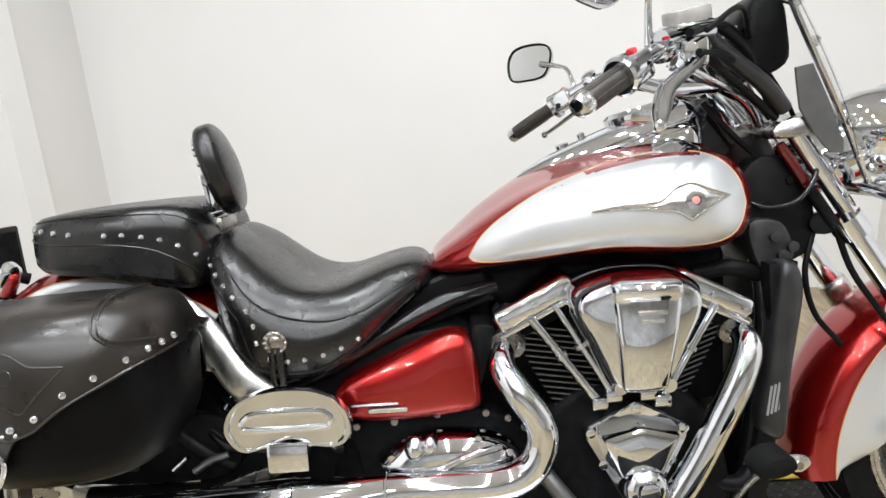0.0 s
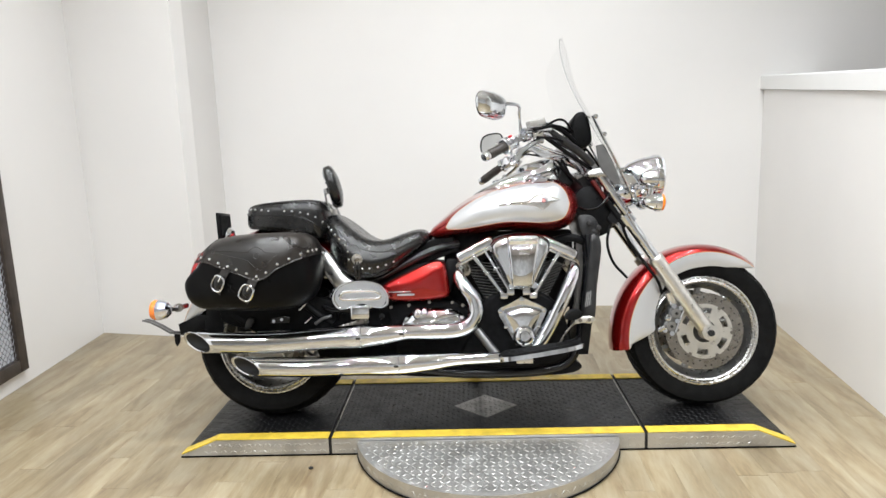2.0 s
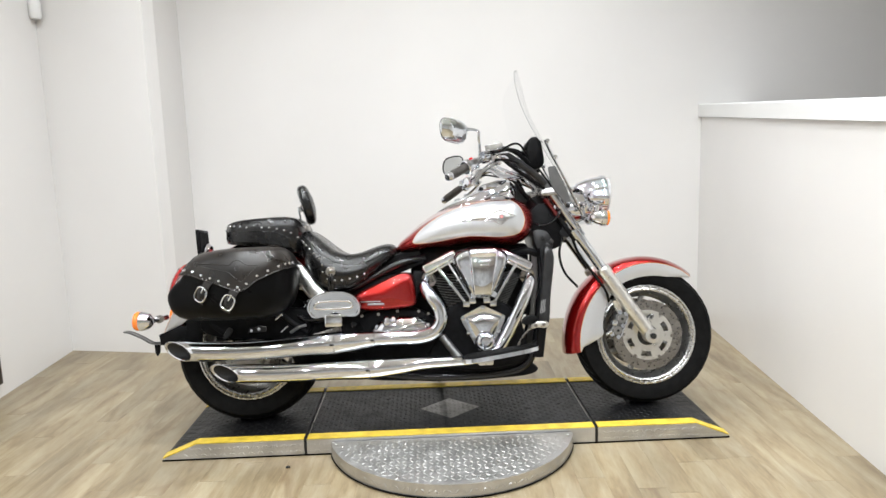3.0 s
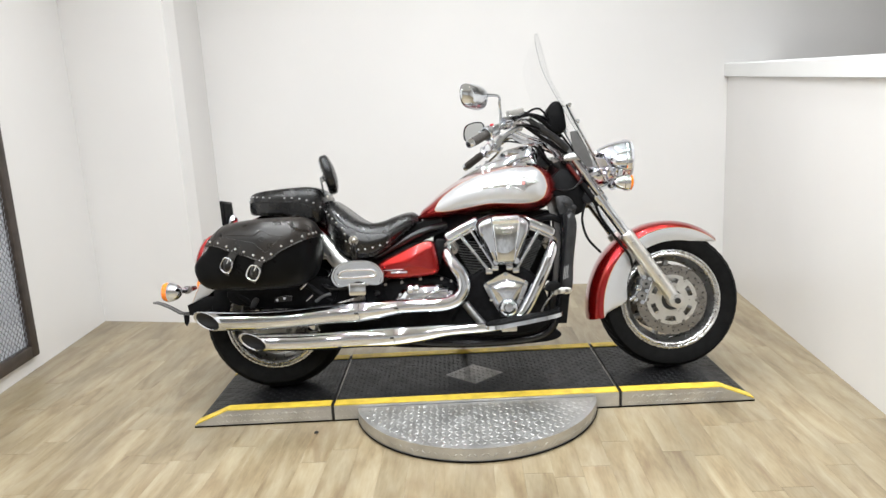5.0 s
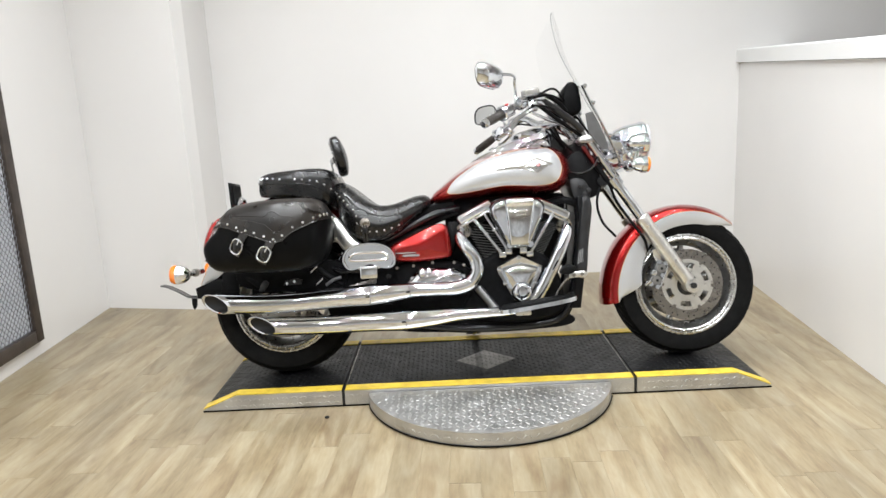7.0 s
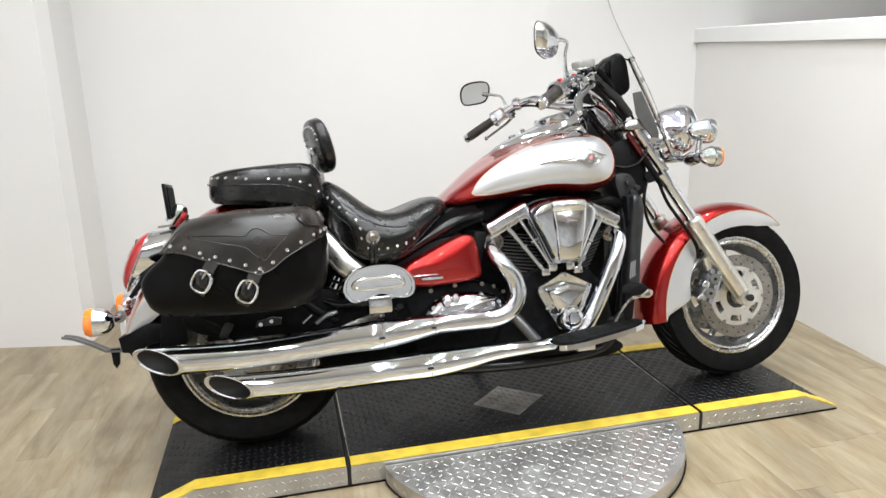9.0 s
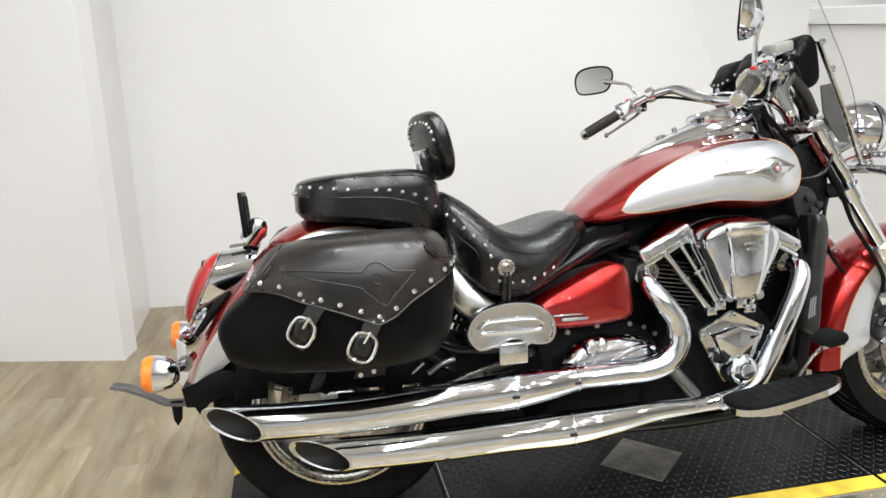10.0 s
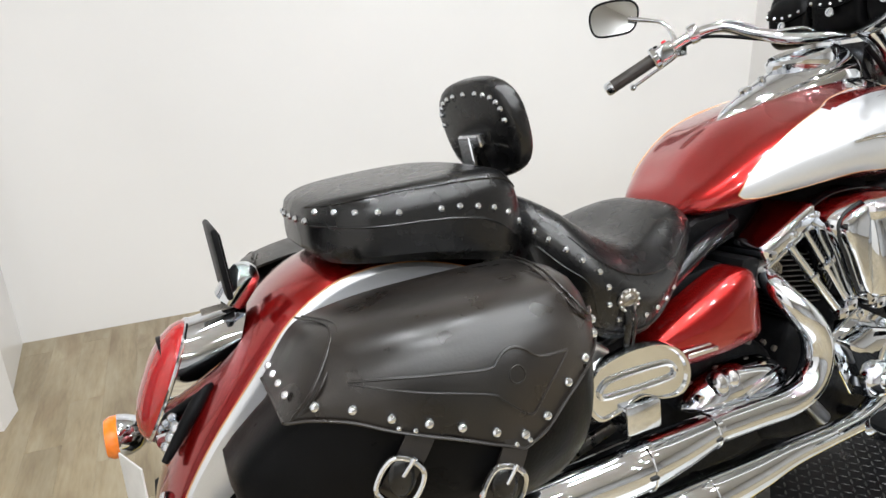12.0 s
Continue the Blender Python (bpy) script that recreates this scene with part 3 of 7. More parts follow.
def wheel(centre, r, width, rim, name):
    at = Matrix.Translation(centre)
    tyre = part(name, lathe(tyre_profile(r, width, rim), at @ ACROSS, 96), RUBBER, BIKE, "worn black tubeless tyre")
    # tread grooves as shallow curved ribs cut between blocks
    bm = None
    for i in range(40):
        a = math.tau * i / 40
        for s in (-1, 1):
            p = []
            for k in range(4):
                b = a + 0.10 * k
                h = s * width * (0.06 + 0.105 * k)
                rr = r - 0.001 - 0.016 * (abs(h) / (width * 0.42)) ** 2.6
                p.append((centre.x + rr * math.cos(b), h, centre.z + rr * math.sin(b)))
            bm = tube(p, [0.0012, 0.0022, 0.0022, 0.0012], 4, 5, bm=bm)
    tagged(part("tread_pattern", bm, DARK_HOLE, tyre), kind="stuff")
    w = width * 0.40
    prof = [(rim + 0.012, -w), (rim + 0.014, -w + 0.006), (rim - 0.004, -w + 0.016), (rim - 0.022, -w * 0.45), (rim - 0.028, 0), (rim - 0.022, w * 0.45), (rim - 0.004, w - 0.016), (rim + 0.014, w - 0.006), (rim + 0.012, w),
            (rim - 0.010, w), (rim - 0.018, w - 0.012), (rim - 0.036, w * 0.4), (rim - 0.040, 0), (rim - 0.036, -w * 0.4), (rim - 0.018, -w + 0.012), (rim - 0.010, -w)]
    rim_ob = part("rim", lathe(prof, at @ ACROSS, 96, closed=True), RIM_ALLOY, BIKE, "cast alloy rim with polished lip")
    for s in (-1, 1):
        part("rim_lip", lathe([(rim - 0.015, s * (w - 0.010)), (rim - 0.012, s * (w + 0.001)), (rim - 0.006, s * (w + 0.004)), (rim + 0.001, s * (w + 0.001)), (rim + 0.006, s * (w + 0.006)), (rim + 0.012, s * (w + 0.005)), (rim + 0.015, s * (w - 0.004))], at @ ACROSS, 96), RIM_LIP, rim_ob, "polished rim lip")
    for i in range(9):
        a = math.tau * (i + 0.3) / 9
        u = Vector((math.cos(a), 0, math.sin(a)))
        v = Vector((-math.sin(a), 0, math.cos(a)))
        p = [centre + u * 0.045 + v * 0.012, centre + u * 0.11 + v * 0.004, centre + u * (rim - 0.034) - v * 0.010]
        part("spoke", tube([tuple(q) for q in p], [0.018, 0.012, 0.014], 10, 8), RIM_ALLOY, BIKE, "cast alloy spoke")
    part("hub", lathe([(0.0, -0.075), (0.03, -0.075), (0.034, -0.06), (0.052, -0.05), (0.052, 0.05), (0.034, 0.06), (0.03, 0.075), (0.0, 0.075)], at @ ACROSS, 40), DARK_ALLOY, BIKE)


wheel(FRONT, 0.304, 0.150, 0.205, "front_tyre")
wheel(REAR, 0.312, 0.200, 0.205, "rear_tyre")


def brake_disc(centre, y, r, side):
    at = Matrix.Translation((centre.x, y, centre.z)) @ ACROSS
    t = 0.0028
    ring = part("brake_disc", lathe([(r - 0.045, -t), (r, -t), (r, t), (r - 0.045, t)], at, 72, closed=True), STEEL, BIKE, "drilled steel brake disc")
    hub = part("disc_carrier", lathe([(0.045, -t - 0.001), (r - 0.080, -t - 0.001), (r - 0.080, t + 0.001), (0.045, t + 0.001)], at, 72, closed=True), ALLOY, BIKE, "pale alloy disc carrier")
    part("carrier_ring", lathe([(r - 0.058, -t - 0.001), (r - 0.043, -t - 0.001), (r - 0.043, t + 0.001), (r - 0.058, t + 0.001)], at, 72, closed=True), ALLOY, hub)
    for i in range(36):
        a = math.tau * i / 36
        rr = r - 0.022 + 0.012 * math.sin(i * math.tau / 3 + 0.5)
        p = (centre.x + rr * math.cos(a), y, centre.z + rr * math.sin(a))
        # proud near-black discs stand in for the shade in the drilled holes
        part("drill_hole", lathe([(0, -t - 0.0006), (0.0032, -t - 0.0006), (0.0032, t + 0.0006), (0, t + 0.0006)], Matrix.Translation(p) @ ACROSS, 8), DARK_HOLE, ring)
    for i in range(6):
        a0 = math.tau * (i + 0.15) / 6
        arc = [a0 + 0.52 + 0.088 * k for k in range(7)]
        web = [(centre.x + q * math.cos(a), centre.z + q * math.sin(a)) for q, run in ((r - 0.081, arc), (r - 0.057, arc[::-1])) for a in run]
        part("carrier_arm", prism(web, y - t - 0.0012, y + t + 0.0012), ALLOY, hub)
        b = a0 - 0.22
        p = (centre.x + (r - 0.046) * math.cos(b), y, centre.z + (r - 0.046) * math.sin(b))
        part("rivet", lathe([(0, -0.006), (0.007, -0.006), (0.007, 0.006), (0, 0.006)], Matrix.Translation(p) @ ACROSS, 12), STEEL, hub)


brake_disc(FRONT, -0.078, 0.152, -1)
brake_disc(FRONT, 0.078, 0.152, 1)
brake_disc(REAR, -0.10, 0.150, -1)


def fender(name, centre, a0, a1, outer, skirt, half, band, crown=0.014, n=44, shoulder=False):
    """A mudguard: red crown, silver flanks and a fine gold line; angles in degrees from straight ahead."""
    def section(a):
        ro, rs, w = outer(a), skirt(a), half(a)
        edge = ro - band(a)
        top = [(0.0, ro + crown), (0.3, ro + crown * 0.93), (0.58, ro + crown * 0.6), (0.82, ro - 0.1 * (ro - edge)), (0.95, ro - 0.5 * (ro - edge)), (1.0, ro - 0.85 * (ro - edge)), (1.0, edge)]
        return [(w * u, r) for u, r in top], w, edge, min(rs, edge - 0.004)

    angles = [radians(a0 + (a1 - a0) * i / n) for i in range(n + 1)]
    rows = []
    for a in angles:
        sec = section(math.degrees(a))[0]
        whole = [(-y, r) for y, r in reversed(sec[1:])] + sec
        rows.append([(centre.x + r * math.cos(a), y, centre.z + r * math.sin(a)) for y, r in whole])
    shell = part(name, sheet(rows, 0.003), RED, BIKE, "candy red mudguard with silver flanks")
    for s in (-1, 1):
        rows, line = [], []
        for a in angles:
            top, w, edge, rs = section(math.degrees(a))
            down = [(edge, w), (edge - (edge - rs) * 0.35, w + 0.001), (edge - (edge - rs) * 0.7, w - 0.001), (rs, w - 0.006)]
            if shoulder:
                down = [(r + 0.0012, y + 0.0008) for y, r in top[4:]] + [(r, y + 0.0008) for r, y in down[1:]]
            rows.append([(centre.x + r * math.cos(a), s * y, centre.z + r * math.sin(a)) for r, y in down])
            line.append((centre.x + down[0][0] * math.cos(a), s * (down[0][1] + 0.0005), centre.z + down[0][0] * math.sin(a)))
        part("silver_flank", sheet(rows, 0.003), SILVER, shell, "silver painted flank")
        part("pinstripe", tube(line, 0.0011, 6, n), GOLD, shell, "gold pinstripe")
    return shell


fender("front_fender", FRONT, 50, 192,
       lambda a: eased(a, [(50, 0.328), (70, 0.331), (95, 0.332), (130, 0.333), (160, 0.334), (178, 0.341), (192, 0.350)]),
       lambda a: ramp(a, [(50, 0.316), (58, 0.290), (70, 0.266), (90, 0.256), (121, 0.248), (150, 0.214), (176, 0.193), (181, 0.205), (186, 0.250), (192, 0.330)]),
       lambda a: eased(a, [(50, 0.060), (62, 0.080), (90, 0.090), (150, 0.092), (192, 0.090)]),
       lambda a: eased(a, [(50, 0.006), (65, 0.012), (90, 0.018), (110, 0.026), (130, 0.036), (160, 0.042), (192, 0.046)]))
fender("rear_fender", REAR, 54, 167,
       lambda a: eased(a, [(42, 0.435), (70, 0.440), (95, 0.438), (108, 0.416), (118, 0.386), (128, 0.366), (140, 0.356), (152, 0.355), (167, 0.360)]),
       lambda a: ramp(a, [(42, 0.33), (70, 0.32), (130, 0.29), (150, 0.280), (157, 0.297), (162, 0.326), (167, 0.350)]),
       lambda a: eased(a, [(42, 0.125), (100, 0.130), (140, 0.126), (167, 0.120)]),
       lambda a: eased(a, [(42, 0.020), (80, 0.020), (110, 0.034), (140, 0.022), (167, 0.012)]), 0.016, shoulder=True)


# ---- fork, lamps and screen ----
FORK_TOP, FORK_END = Vector((0.455, 0, 0.905)), Vector((0.866, 0, 0.296))


def fork_leg(s):
    y = 0.115 * s
    at = lambda f: tuple(FORK_TOP + (FORK_END - FORK_TOP) * f + Vector((0, y, 0)))
    ahead = Vector((0.011, 0, 0.007))
    shift = lambda f, k: tuple(Vector(at(f)) + ahead * k)
    leg = part("fork_leg", tube([shift(-0.02, 1), shift(0.26, 1)], 0.0172, 24), CHROME, BIKE, "chrome fork tube")
    part("stanchion", tube([at(0.24), at(0.56)], 0.0215, 24), CHROME, leg)
    part("fork_slider", tube([at(0.51), at(0.525), at(0.60), at(0.90), at(1.0)], [0.026, 0.0315, 0.031, 0.030, 0.029], 24, 24), ALLOY, BIKE, "satin alloy fork slider")
    c = Vector(at(1.0))
    part("axle_clamp", lathe([(0.0, -0.036), (0.026, -0.036), (0.031, -0.030), (0.031, 0.030), (0.0, 0.034)], Matrix.Translation(c) @ ACROSS, 28), ALLOY, BIKE)
    # dark disc painted as the shade in the hollow axle end
    part("axle_end", lathe([(0.0, -0.002), (0.0125, -0.002), (0.0125, 0.004), (0.0, 0.004)], Matrix.Translation(c + Vector((0, 0.037 * s, 0))) @ ACROSS, 20), DARK_HOLE, BIKE)
    back = Vector((-0.020, 0, -0.010))
    part("fork_cover", tube([tuple(Vector(at(-0.01)) + back), tuple(Vector(at(0.125)) + back)], 0.0095, 20), SHADED_RED, leg, "red fork cover with its shade in the colour")
    part("cover_tail", tube([tuple(Vector(at(0.126)) + back), tuple(Vector(at(0.27)) + back)], 0.0115, 16), BLACK, leg)
    part("fork_clamp", tube([at(0.235), at(0.29)], 0.031, 20), CHROME, leg)
    # pale flat plate that carries the screen
    plate = [(0.444, 1.034), (0.476, 1.040), (0.508, 0.970), (0.534, 0.902), (0.534, 0.880), (0.508, 0.882), (0.474, 0.926), (0.453, 0.962), (0.448, 1.000)]
    part("screen_mount", prism(plate, 0.136 * s, 0.142 * s, 0.0015, 1), MOUNT_DARK, BIKE, "flat grey metal screen mount")
    return leg


for s in (-1, 1):
    fork_leg(s)


def top_clamp():
    bm = prism(rounded([(0.410, 0.925), (0.425, 0.942), (0.46, 0.950), (0.50, 0.958), (0.528, 0.946), (0.522, 0.918), (0.47, 0.912), (0.42, 0.912)], 36), -0.135, 0.135, 0.008)
    prism(rounded([(0.335, 0.926), (0.36, 0.938), (0.43, 0.943), (0.43, 0.914), (0.36, 0.914)], 20), -0.045, 0.045, 0.005, bm=bm)
    part("top_clamp", bm, RIM_LIP, BIKE, "silver cast top fork clamp")
    part("lower_clamp", tube([(0.515, -0.118, 0.752), (0.52, 0, 0.742), (0.515, 0.118, 0.752)], 0.026, 16, flatten=0.8), BLACK, BIKE)
    part("steering_head", tube([(0.40, 0, 0.92), (0.50, 0, 0.72)], 0.052, 20), CAST_BLACK, BIKE)
    for s in (-1, 1):
        bm = prism(rounded([(0.36, 0.83), (0.40, 0.88), (0.46, 0.87), (0.50, 0.80), (0.50, 0.71), (0.45, 0.68), (0.40, 0.70), (0.375, 0.76)], 36), s * 0.045, s * 0.105, 0.006)
        cover = part("head_cover", bm, BLACK, BIKE, "black plastic steering head cover")
        for x, z in ((0.405, 0.79), (0.412, 0.74), (0.455, 0.835)):
            part("cover_bolt", lathe([(0, -0.004), (0.007, -0.004), (0.007, 0.004), (0, 0.004)], Matrix.Translation((x, s * 0.106, z)) @ ACROSS, 12), BLACK, cover)


top_clamp()


def round_lamp(name, place, r, depth, lens, label, tilt=-4.0):
    """A chrome bowl that faces ahead, with its rim and lens."""
    m = axis_pose(place, (math.cos(radians(tilt)), 0, math.sin(radians(tilt))))
    bowl = part(name, lathe([(0.0, -depth), (r * 0.30, -depth * 0.97), (r * 0.58, -depth * 0.82), (r * 0.82, -depth * 0.52), (r * 0.96, -depth * 0.16), (r * 1.0, 0.0), (r * 0.94, 0.004)], m, 36), CHROME, BIKE, label)
    part("rim_ring", lathe([(r * 0.93, -0.008), (r * 1.045, -0.006), (r * 1.06, 0.004), (r * 1.03, 0.014), (r * 0.93, 0.014)], m, 36, closed=True), CHROME, bowl)
    bulge = 0.55 if lens == ORANGE else 0.3
    part("lens", lathe([(r * 0.95, 0.012), (r * 0.93, 0.012 + r * bulge * 0.6), (r * 0.7, 0.012 + r * bulge * 0.9), (r * 0.35, 0.012 + r * bulge), (0.0, 0.012 + r * bulge)], m, 36), lens, bowl)
    return bowl


round_lamp("headlight", (0.700, 0, 0.915), 0.088, 0.135, WHITE_LENS, "large chrome headlight bowl")
for s in (-1, 1):
    round_lamp("passing_lamp", (0.652, 0.236 * s, 0.888), 0.040, 0.068, WHITE_LENS, "chrome auxiliary passing lamp")
    round_lamp("front_indicator", (0.628, 0.300 * s, 0.800), 0.032, 0.050, ORANGE, "chrome indicator with amber lens")
    part("lamp_stay", tube([(0.585, 0.12 * s, 0.815), (0.60, 0.19 * s, 0.80), (0.612, 0.27 * s, 0.80)], 0.011, 12), CHROME, BIKE)
    part("lamp_stay", tube([(0.612, 0.238 * s, 0.80), (0.622, 0.238 * s, 0.835), (0.628, 0.238 * s, 0.862)], 0.010, 12), CHROME, BIKE)
    part("indicator_boot", lathe([(0.0, -0.02), (0.020, -0.02), (0.024, 0), (0.018, 0.03), (0, 0.03)], axis_pose((0.592, 0.24 * s, 0.798), (0, s, 0)), 20), CHROME, BIKE)
    # screen stays and their bolts
    part("screen_stay", tube([(0.60, 0.125 * s, 0.80), (0.535, 0.135 * s, 0.94), (0.462, 0.14 * s, 1.09), (0.435, 0.14 * s, 1.15)], 0.0085, 10, flatten=0.55), CHROME, BIKE)
    for x, z in ((0.436, 1.145), (0.468, 1.075), (0.535, 0.935), (0.575, 0.85)):
        part("stay_bolt", ball((x + 0.010, 0.142 * s, z + 0.002), (0.010, 0.010, 0.010), sides=12, rings=8), CHROME, BIKE)
part("lamp_bar", tube([(0.612, -0.26, 0.80), (0.622, -0.1, 0.805), (0.622, 0.1, 0.805), (0.612, 0.26, 0.80)], 0.012, 14), CHROME, BIKE, "chrome lamp bar")
part("headlight_nacelle", tube([(0.50, 0, 0.845), (0.56, 0, 0.86), (0.62, 0, 0.885)], [0.05, 0.062, 0.07], 24), CHROME, BIKE, "chrome headlight nacelle")
for i in range(7):
    a = radians(-20 + 37 * i)
    part("lamp_fitting", ball((0.596 + 0.022 * math.cos(a * 2), -0.13 - 0.020 * (i % 3), 0.835 + 0.038 * math.sin(a)), (0.014, 0.013, 0.011), sides=12, rings=8), CHROME, BIKE)


def windscreen():
    line = [(0.86, 0.585), (0.925, 0.557), (1.09, 0.476), (1.175, 0.432), (1.235, 0.403), (1.30, 0.379), (1.40, 0.358), (1.475, 0.338)]
    rows = []
    for j in range(29):
        z = 0.875 + (1.475 - 0.875) * j / 28
        top = 1 - max(0.0, (z - 1.36) / 0.115) ** 2.6
        half = eased(z, [(0.875, 0.150), (0.93, 0.185), (1.0, 0.225), (1.10, 0.245), (1.475, 0.240)]) * math.sqrt(max(0.04, top))
        rows.append([(eased(z, line) - 1.05 * (half * u / 10) ** 2, half * u / 10, z) for u in range(-10, 11)])
    glass = part("windscreen", sheet(rows, 0.004), SCREEN_CLEAR, BIKE, "tall clear windscreen")
    glass.visible_shadow = False
    near = [r[0] for r in rows] + rows[-1][1:4]
    part("screen_edge", tube(near[::2], 0.0012, 6, 60), clear_sheet("screen_edge", (0.72, 0.73, 0.74)), glass, "polished screen edge")


windscreen()


def stud(place, normal, r, parent, mat=None):
    return part("stud", lathe([(r, -0.001), (r * 0.92, r * 0.32), (r * 0.6, r * 0.66), (0.0, r * 0.8)], axis_pose(place, normal), 10), mat or CHROME, parent)


def pouch(y0, y1, lean, drop):
    """One leather pouch of the set behind the screen: rounded body, arched flap, studs and a snap."""
    side = rounded([(x + 0.002, z - 0.014 - drop) for x, z in [(0.350, 1.052), (0.342, 1.10), (0.350, 1.146), (0.370, 1.175), (0.396, 1.178), (0.414, 1.156), (0.421, 1.12), (0.424, 1.06), (0.385, 1.037)]], 30)
    body = part("screen_pouch", prism(side, y0, y1, 0.018, 4), BAG_LEATHER, BIKE, "black studded leather pouch behind the screen")
    flap = []
    for x, z in ((0.412, 1.164), (0.388, 1.172), (0.353, 1.150), (0.339, 1.125), (0.335, 1.098)):
        row = []
        for k in range(13):
            u = -1 + k / 6
            row.append((x - 0.001 + 0.010 * abs(u) ** 5, (y0 + y1) / 2 + (y1 - y0) / 2 * 0.97 * u, z - 0.010 - drop - (0.014 if z > 1.13 else 0.002) * abs(u) ** 4 + (0.016 * u * u if z < 1.11 else 0.0)))
        flap.append(row)
    part("flap", sheet(flap, 0.004), BAG_LEATHER, body)
    for k in range(5):
        u = -0.76 + 0.38 * k
        stud((0.333 + 0.004 * abs(u) ** 4, (y0 + y1) / 2 + (y1 - y0) / 2 * u, 1.097 - drop + 0.014 * u * u), (-1, 0, 0.25), 0.0042, body)
    part("snap", lathe([(0.011, 0), (0.010, 0.004), (0.006, 0.005), (0.005, 0.002), (0, 0.002)], axis_pose((0.333, (y0 + y1) / 2, 1.078 - drop), (-1, 0, 0.2)), 16), CHROME, body)
    for k in range(4 if lean > 0 else 0):
        stud((0.357 + 0.020 * k, y1 + 0.001, 1.128 - drop - 0.004 * (k - 1.5) ** 2), (0, lean, 0), 0.0042, body)


pouch(-0.165, -0.05, -1, 0.0)
pouch(-0.046, 0.085, -1, 0.008)
pouch(0.089, 0.206, 1, 0.020)


# ---- handlebar ----
def bar_side(s):
    if s < 0:
        return [(0.009, -0.400, 0.974), (0.045, -0.372, 0.994), (0.084, -0.341, 1.017), (0.14, -0.300, 1.050), (0.195, -0.266, 1.070), (0.245, -0.225, 1.070), (0.285, -0.165, 1.048), (0.335, -0.090, 1.026), (0.385, 0.0, 1.020)]
    return [(0.012, 0.416, 0.957), (0.062, 0.380, 0.990), (0.112, 0.345, 1.022), (0.165, 0.305, 1.056), (0.205, 0.272, 1.074), (0.238, 0.235, 1.076), (0.265, 0.175, 1.050), (0.300, 0.105, 1.026), (0.345, 0.055, 1.021), (0.385, 0.0, 1.020)]


part("handlebar", tube(bar_side(-1) + bar_side(1)[:-1][::-1], 0.0140, 18, 96), CHROME, BIKE, "wide chrome pull-back handlebar")
for s in (-1, 1):
    a, b = Vector(bar_side(s)[0]), Vector(bar_side(s)[2])
    d = (b - a).normalized()
    grip = part("grip", tube([tuple(a + d * 0.006), tuple(b)], 0.0172, 24), GRIP_RUBBER, BIKE, "black rubber grip")
    part("grip_end", lathe([(0, -0.012), (0.013, -0.011), (0.0178, -0.005), (0.0182, 0.010), (0, 0.010)], axis_pose(a, d), 24), CHROME, grip)
    for k in range(6):
        g = math.tau * k / 6
        q = axis_pose(a, d)
        part("grip_stripe", tube([tuple(q @ Vector((0.0170 * math.cos(g), 0.0170 * math.sin(g), z))) for z in (0.014, 0.098)], 0.0018, 6), GRIP_RUBBER, grip)
    c = b + d * 0.022
    house = part("switch_housing", box(-0.024, 0.024, -0.022, 0.022, -0.026, 0.026, 0.007, 3, m=axis_pose(c, d)), CHROME, BIKE, "chrome switch housing")
    for k, h in ((-0.012, 0.0235), (0.012, 0.0235)):
        q = axis_pose(c, d)
        part("switch", box(-0.007, 0.007, 0.018, 0.0275, k - 0.006, k + 0.006, 0.002, 1, m=q), BLACK if k < 0 else material("red_switch", (0.6, 0.02, 0.03), 0.3), house)
    part("flange", lathe([(0.0185, -0.008), (0.026, -0.008), (0.0305, -0.004), (0.0305, 0.006), (0.026, 0.010), (0.0185, 0.010)], axis_pose(b - d * 0.004, d), 28), CHROME, house)
    # lever and its perch
    if s < 0:
        perch, blade = Vector((0.190, -0.292, 1.058)), [(0.212, -0.292, 1.052), (0.199, -0.323, 1.035), (0.165, -0.352, 1.012), (0.132, -0.384, 0.988), (0.113, -0.420, 0.960), (0.100, -0.452, 0.938)]
        part("fluid_reservoir", box(-0.033, 0.033, -0.021, 0.021, -0.012, 0.012, 0.006, 2, m=Matrix.Translation((0.200, -0.283, 1.106)) @ Euler((0.1, -0.22, 0.30)).to_matrix().to_4x4()), SMOKED, BIKE, "smoked brake fluid reservoir")
        part("reservoir_cap", box(-0.036, 0.036, -0.023, 0.023, -0.004, 0.003, 0.0025, 1, m=Matrix.Translation((0.200, -0.283, 1.092)) @ Euler((0.1, -0.12, 0.30)).to_matrix().to_4x4()), CHROME, BIKE, "chrome reservoir base")
        part("master_cylinder", tube([(0.150, -0.315, 1.068), (0.20, -0.275, 1.083), (0.255, -0.235, 1.090)], [0.014, 0.016, 0.013], 16, 16), CHROME, BIKE, "chrome master cylinder")
    else:
        perch, blade = Vector((0.150, 0.325, 1.048)), [(0.188, 0.330, 1.036), (0.170, 0.362, 1.010), (0.138, 0.392, 0.985), (0.105, 0.412, 0.962), (0.092, 0.418, 0.954)]
    part("lever_perch", box(-0.020, 0.020, -0.017, 0.017, -0.022, 0.022, 0.007, 2, m=Matrix.Translation(perch + Vector((0.016, 0, -0.008)))), CHROME, BIKE)
    lever = part("lever", tube(blade, [0.012] + [0.0135 if s < 0 else 0.0095] * (len(blade) - 2) + [0.008], 14, 30, flatten=0.5), CHROME, BIKE, "polished control lever")
    part("lever_ball", ball(blade[-1], (0.0095, 0.0095, 0.0095), sides=14, rings=10), CHROME, lever)
    part("bar_clamp", lathe([(0.0145, -0.014), (0.024, -0.012), (0.026, 0.0), (0.024, 0.012), (0.0145, 0.014)], axis_pose(Vector(bar_side(s)[3]) + d * 0.03, Vector(bar_side(s)[4]) - Vector(bar_side(s)[3])), 24), CHROME, BIKE)
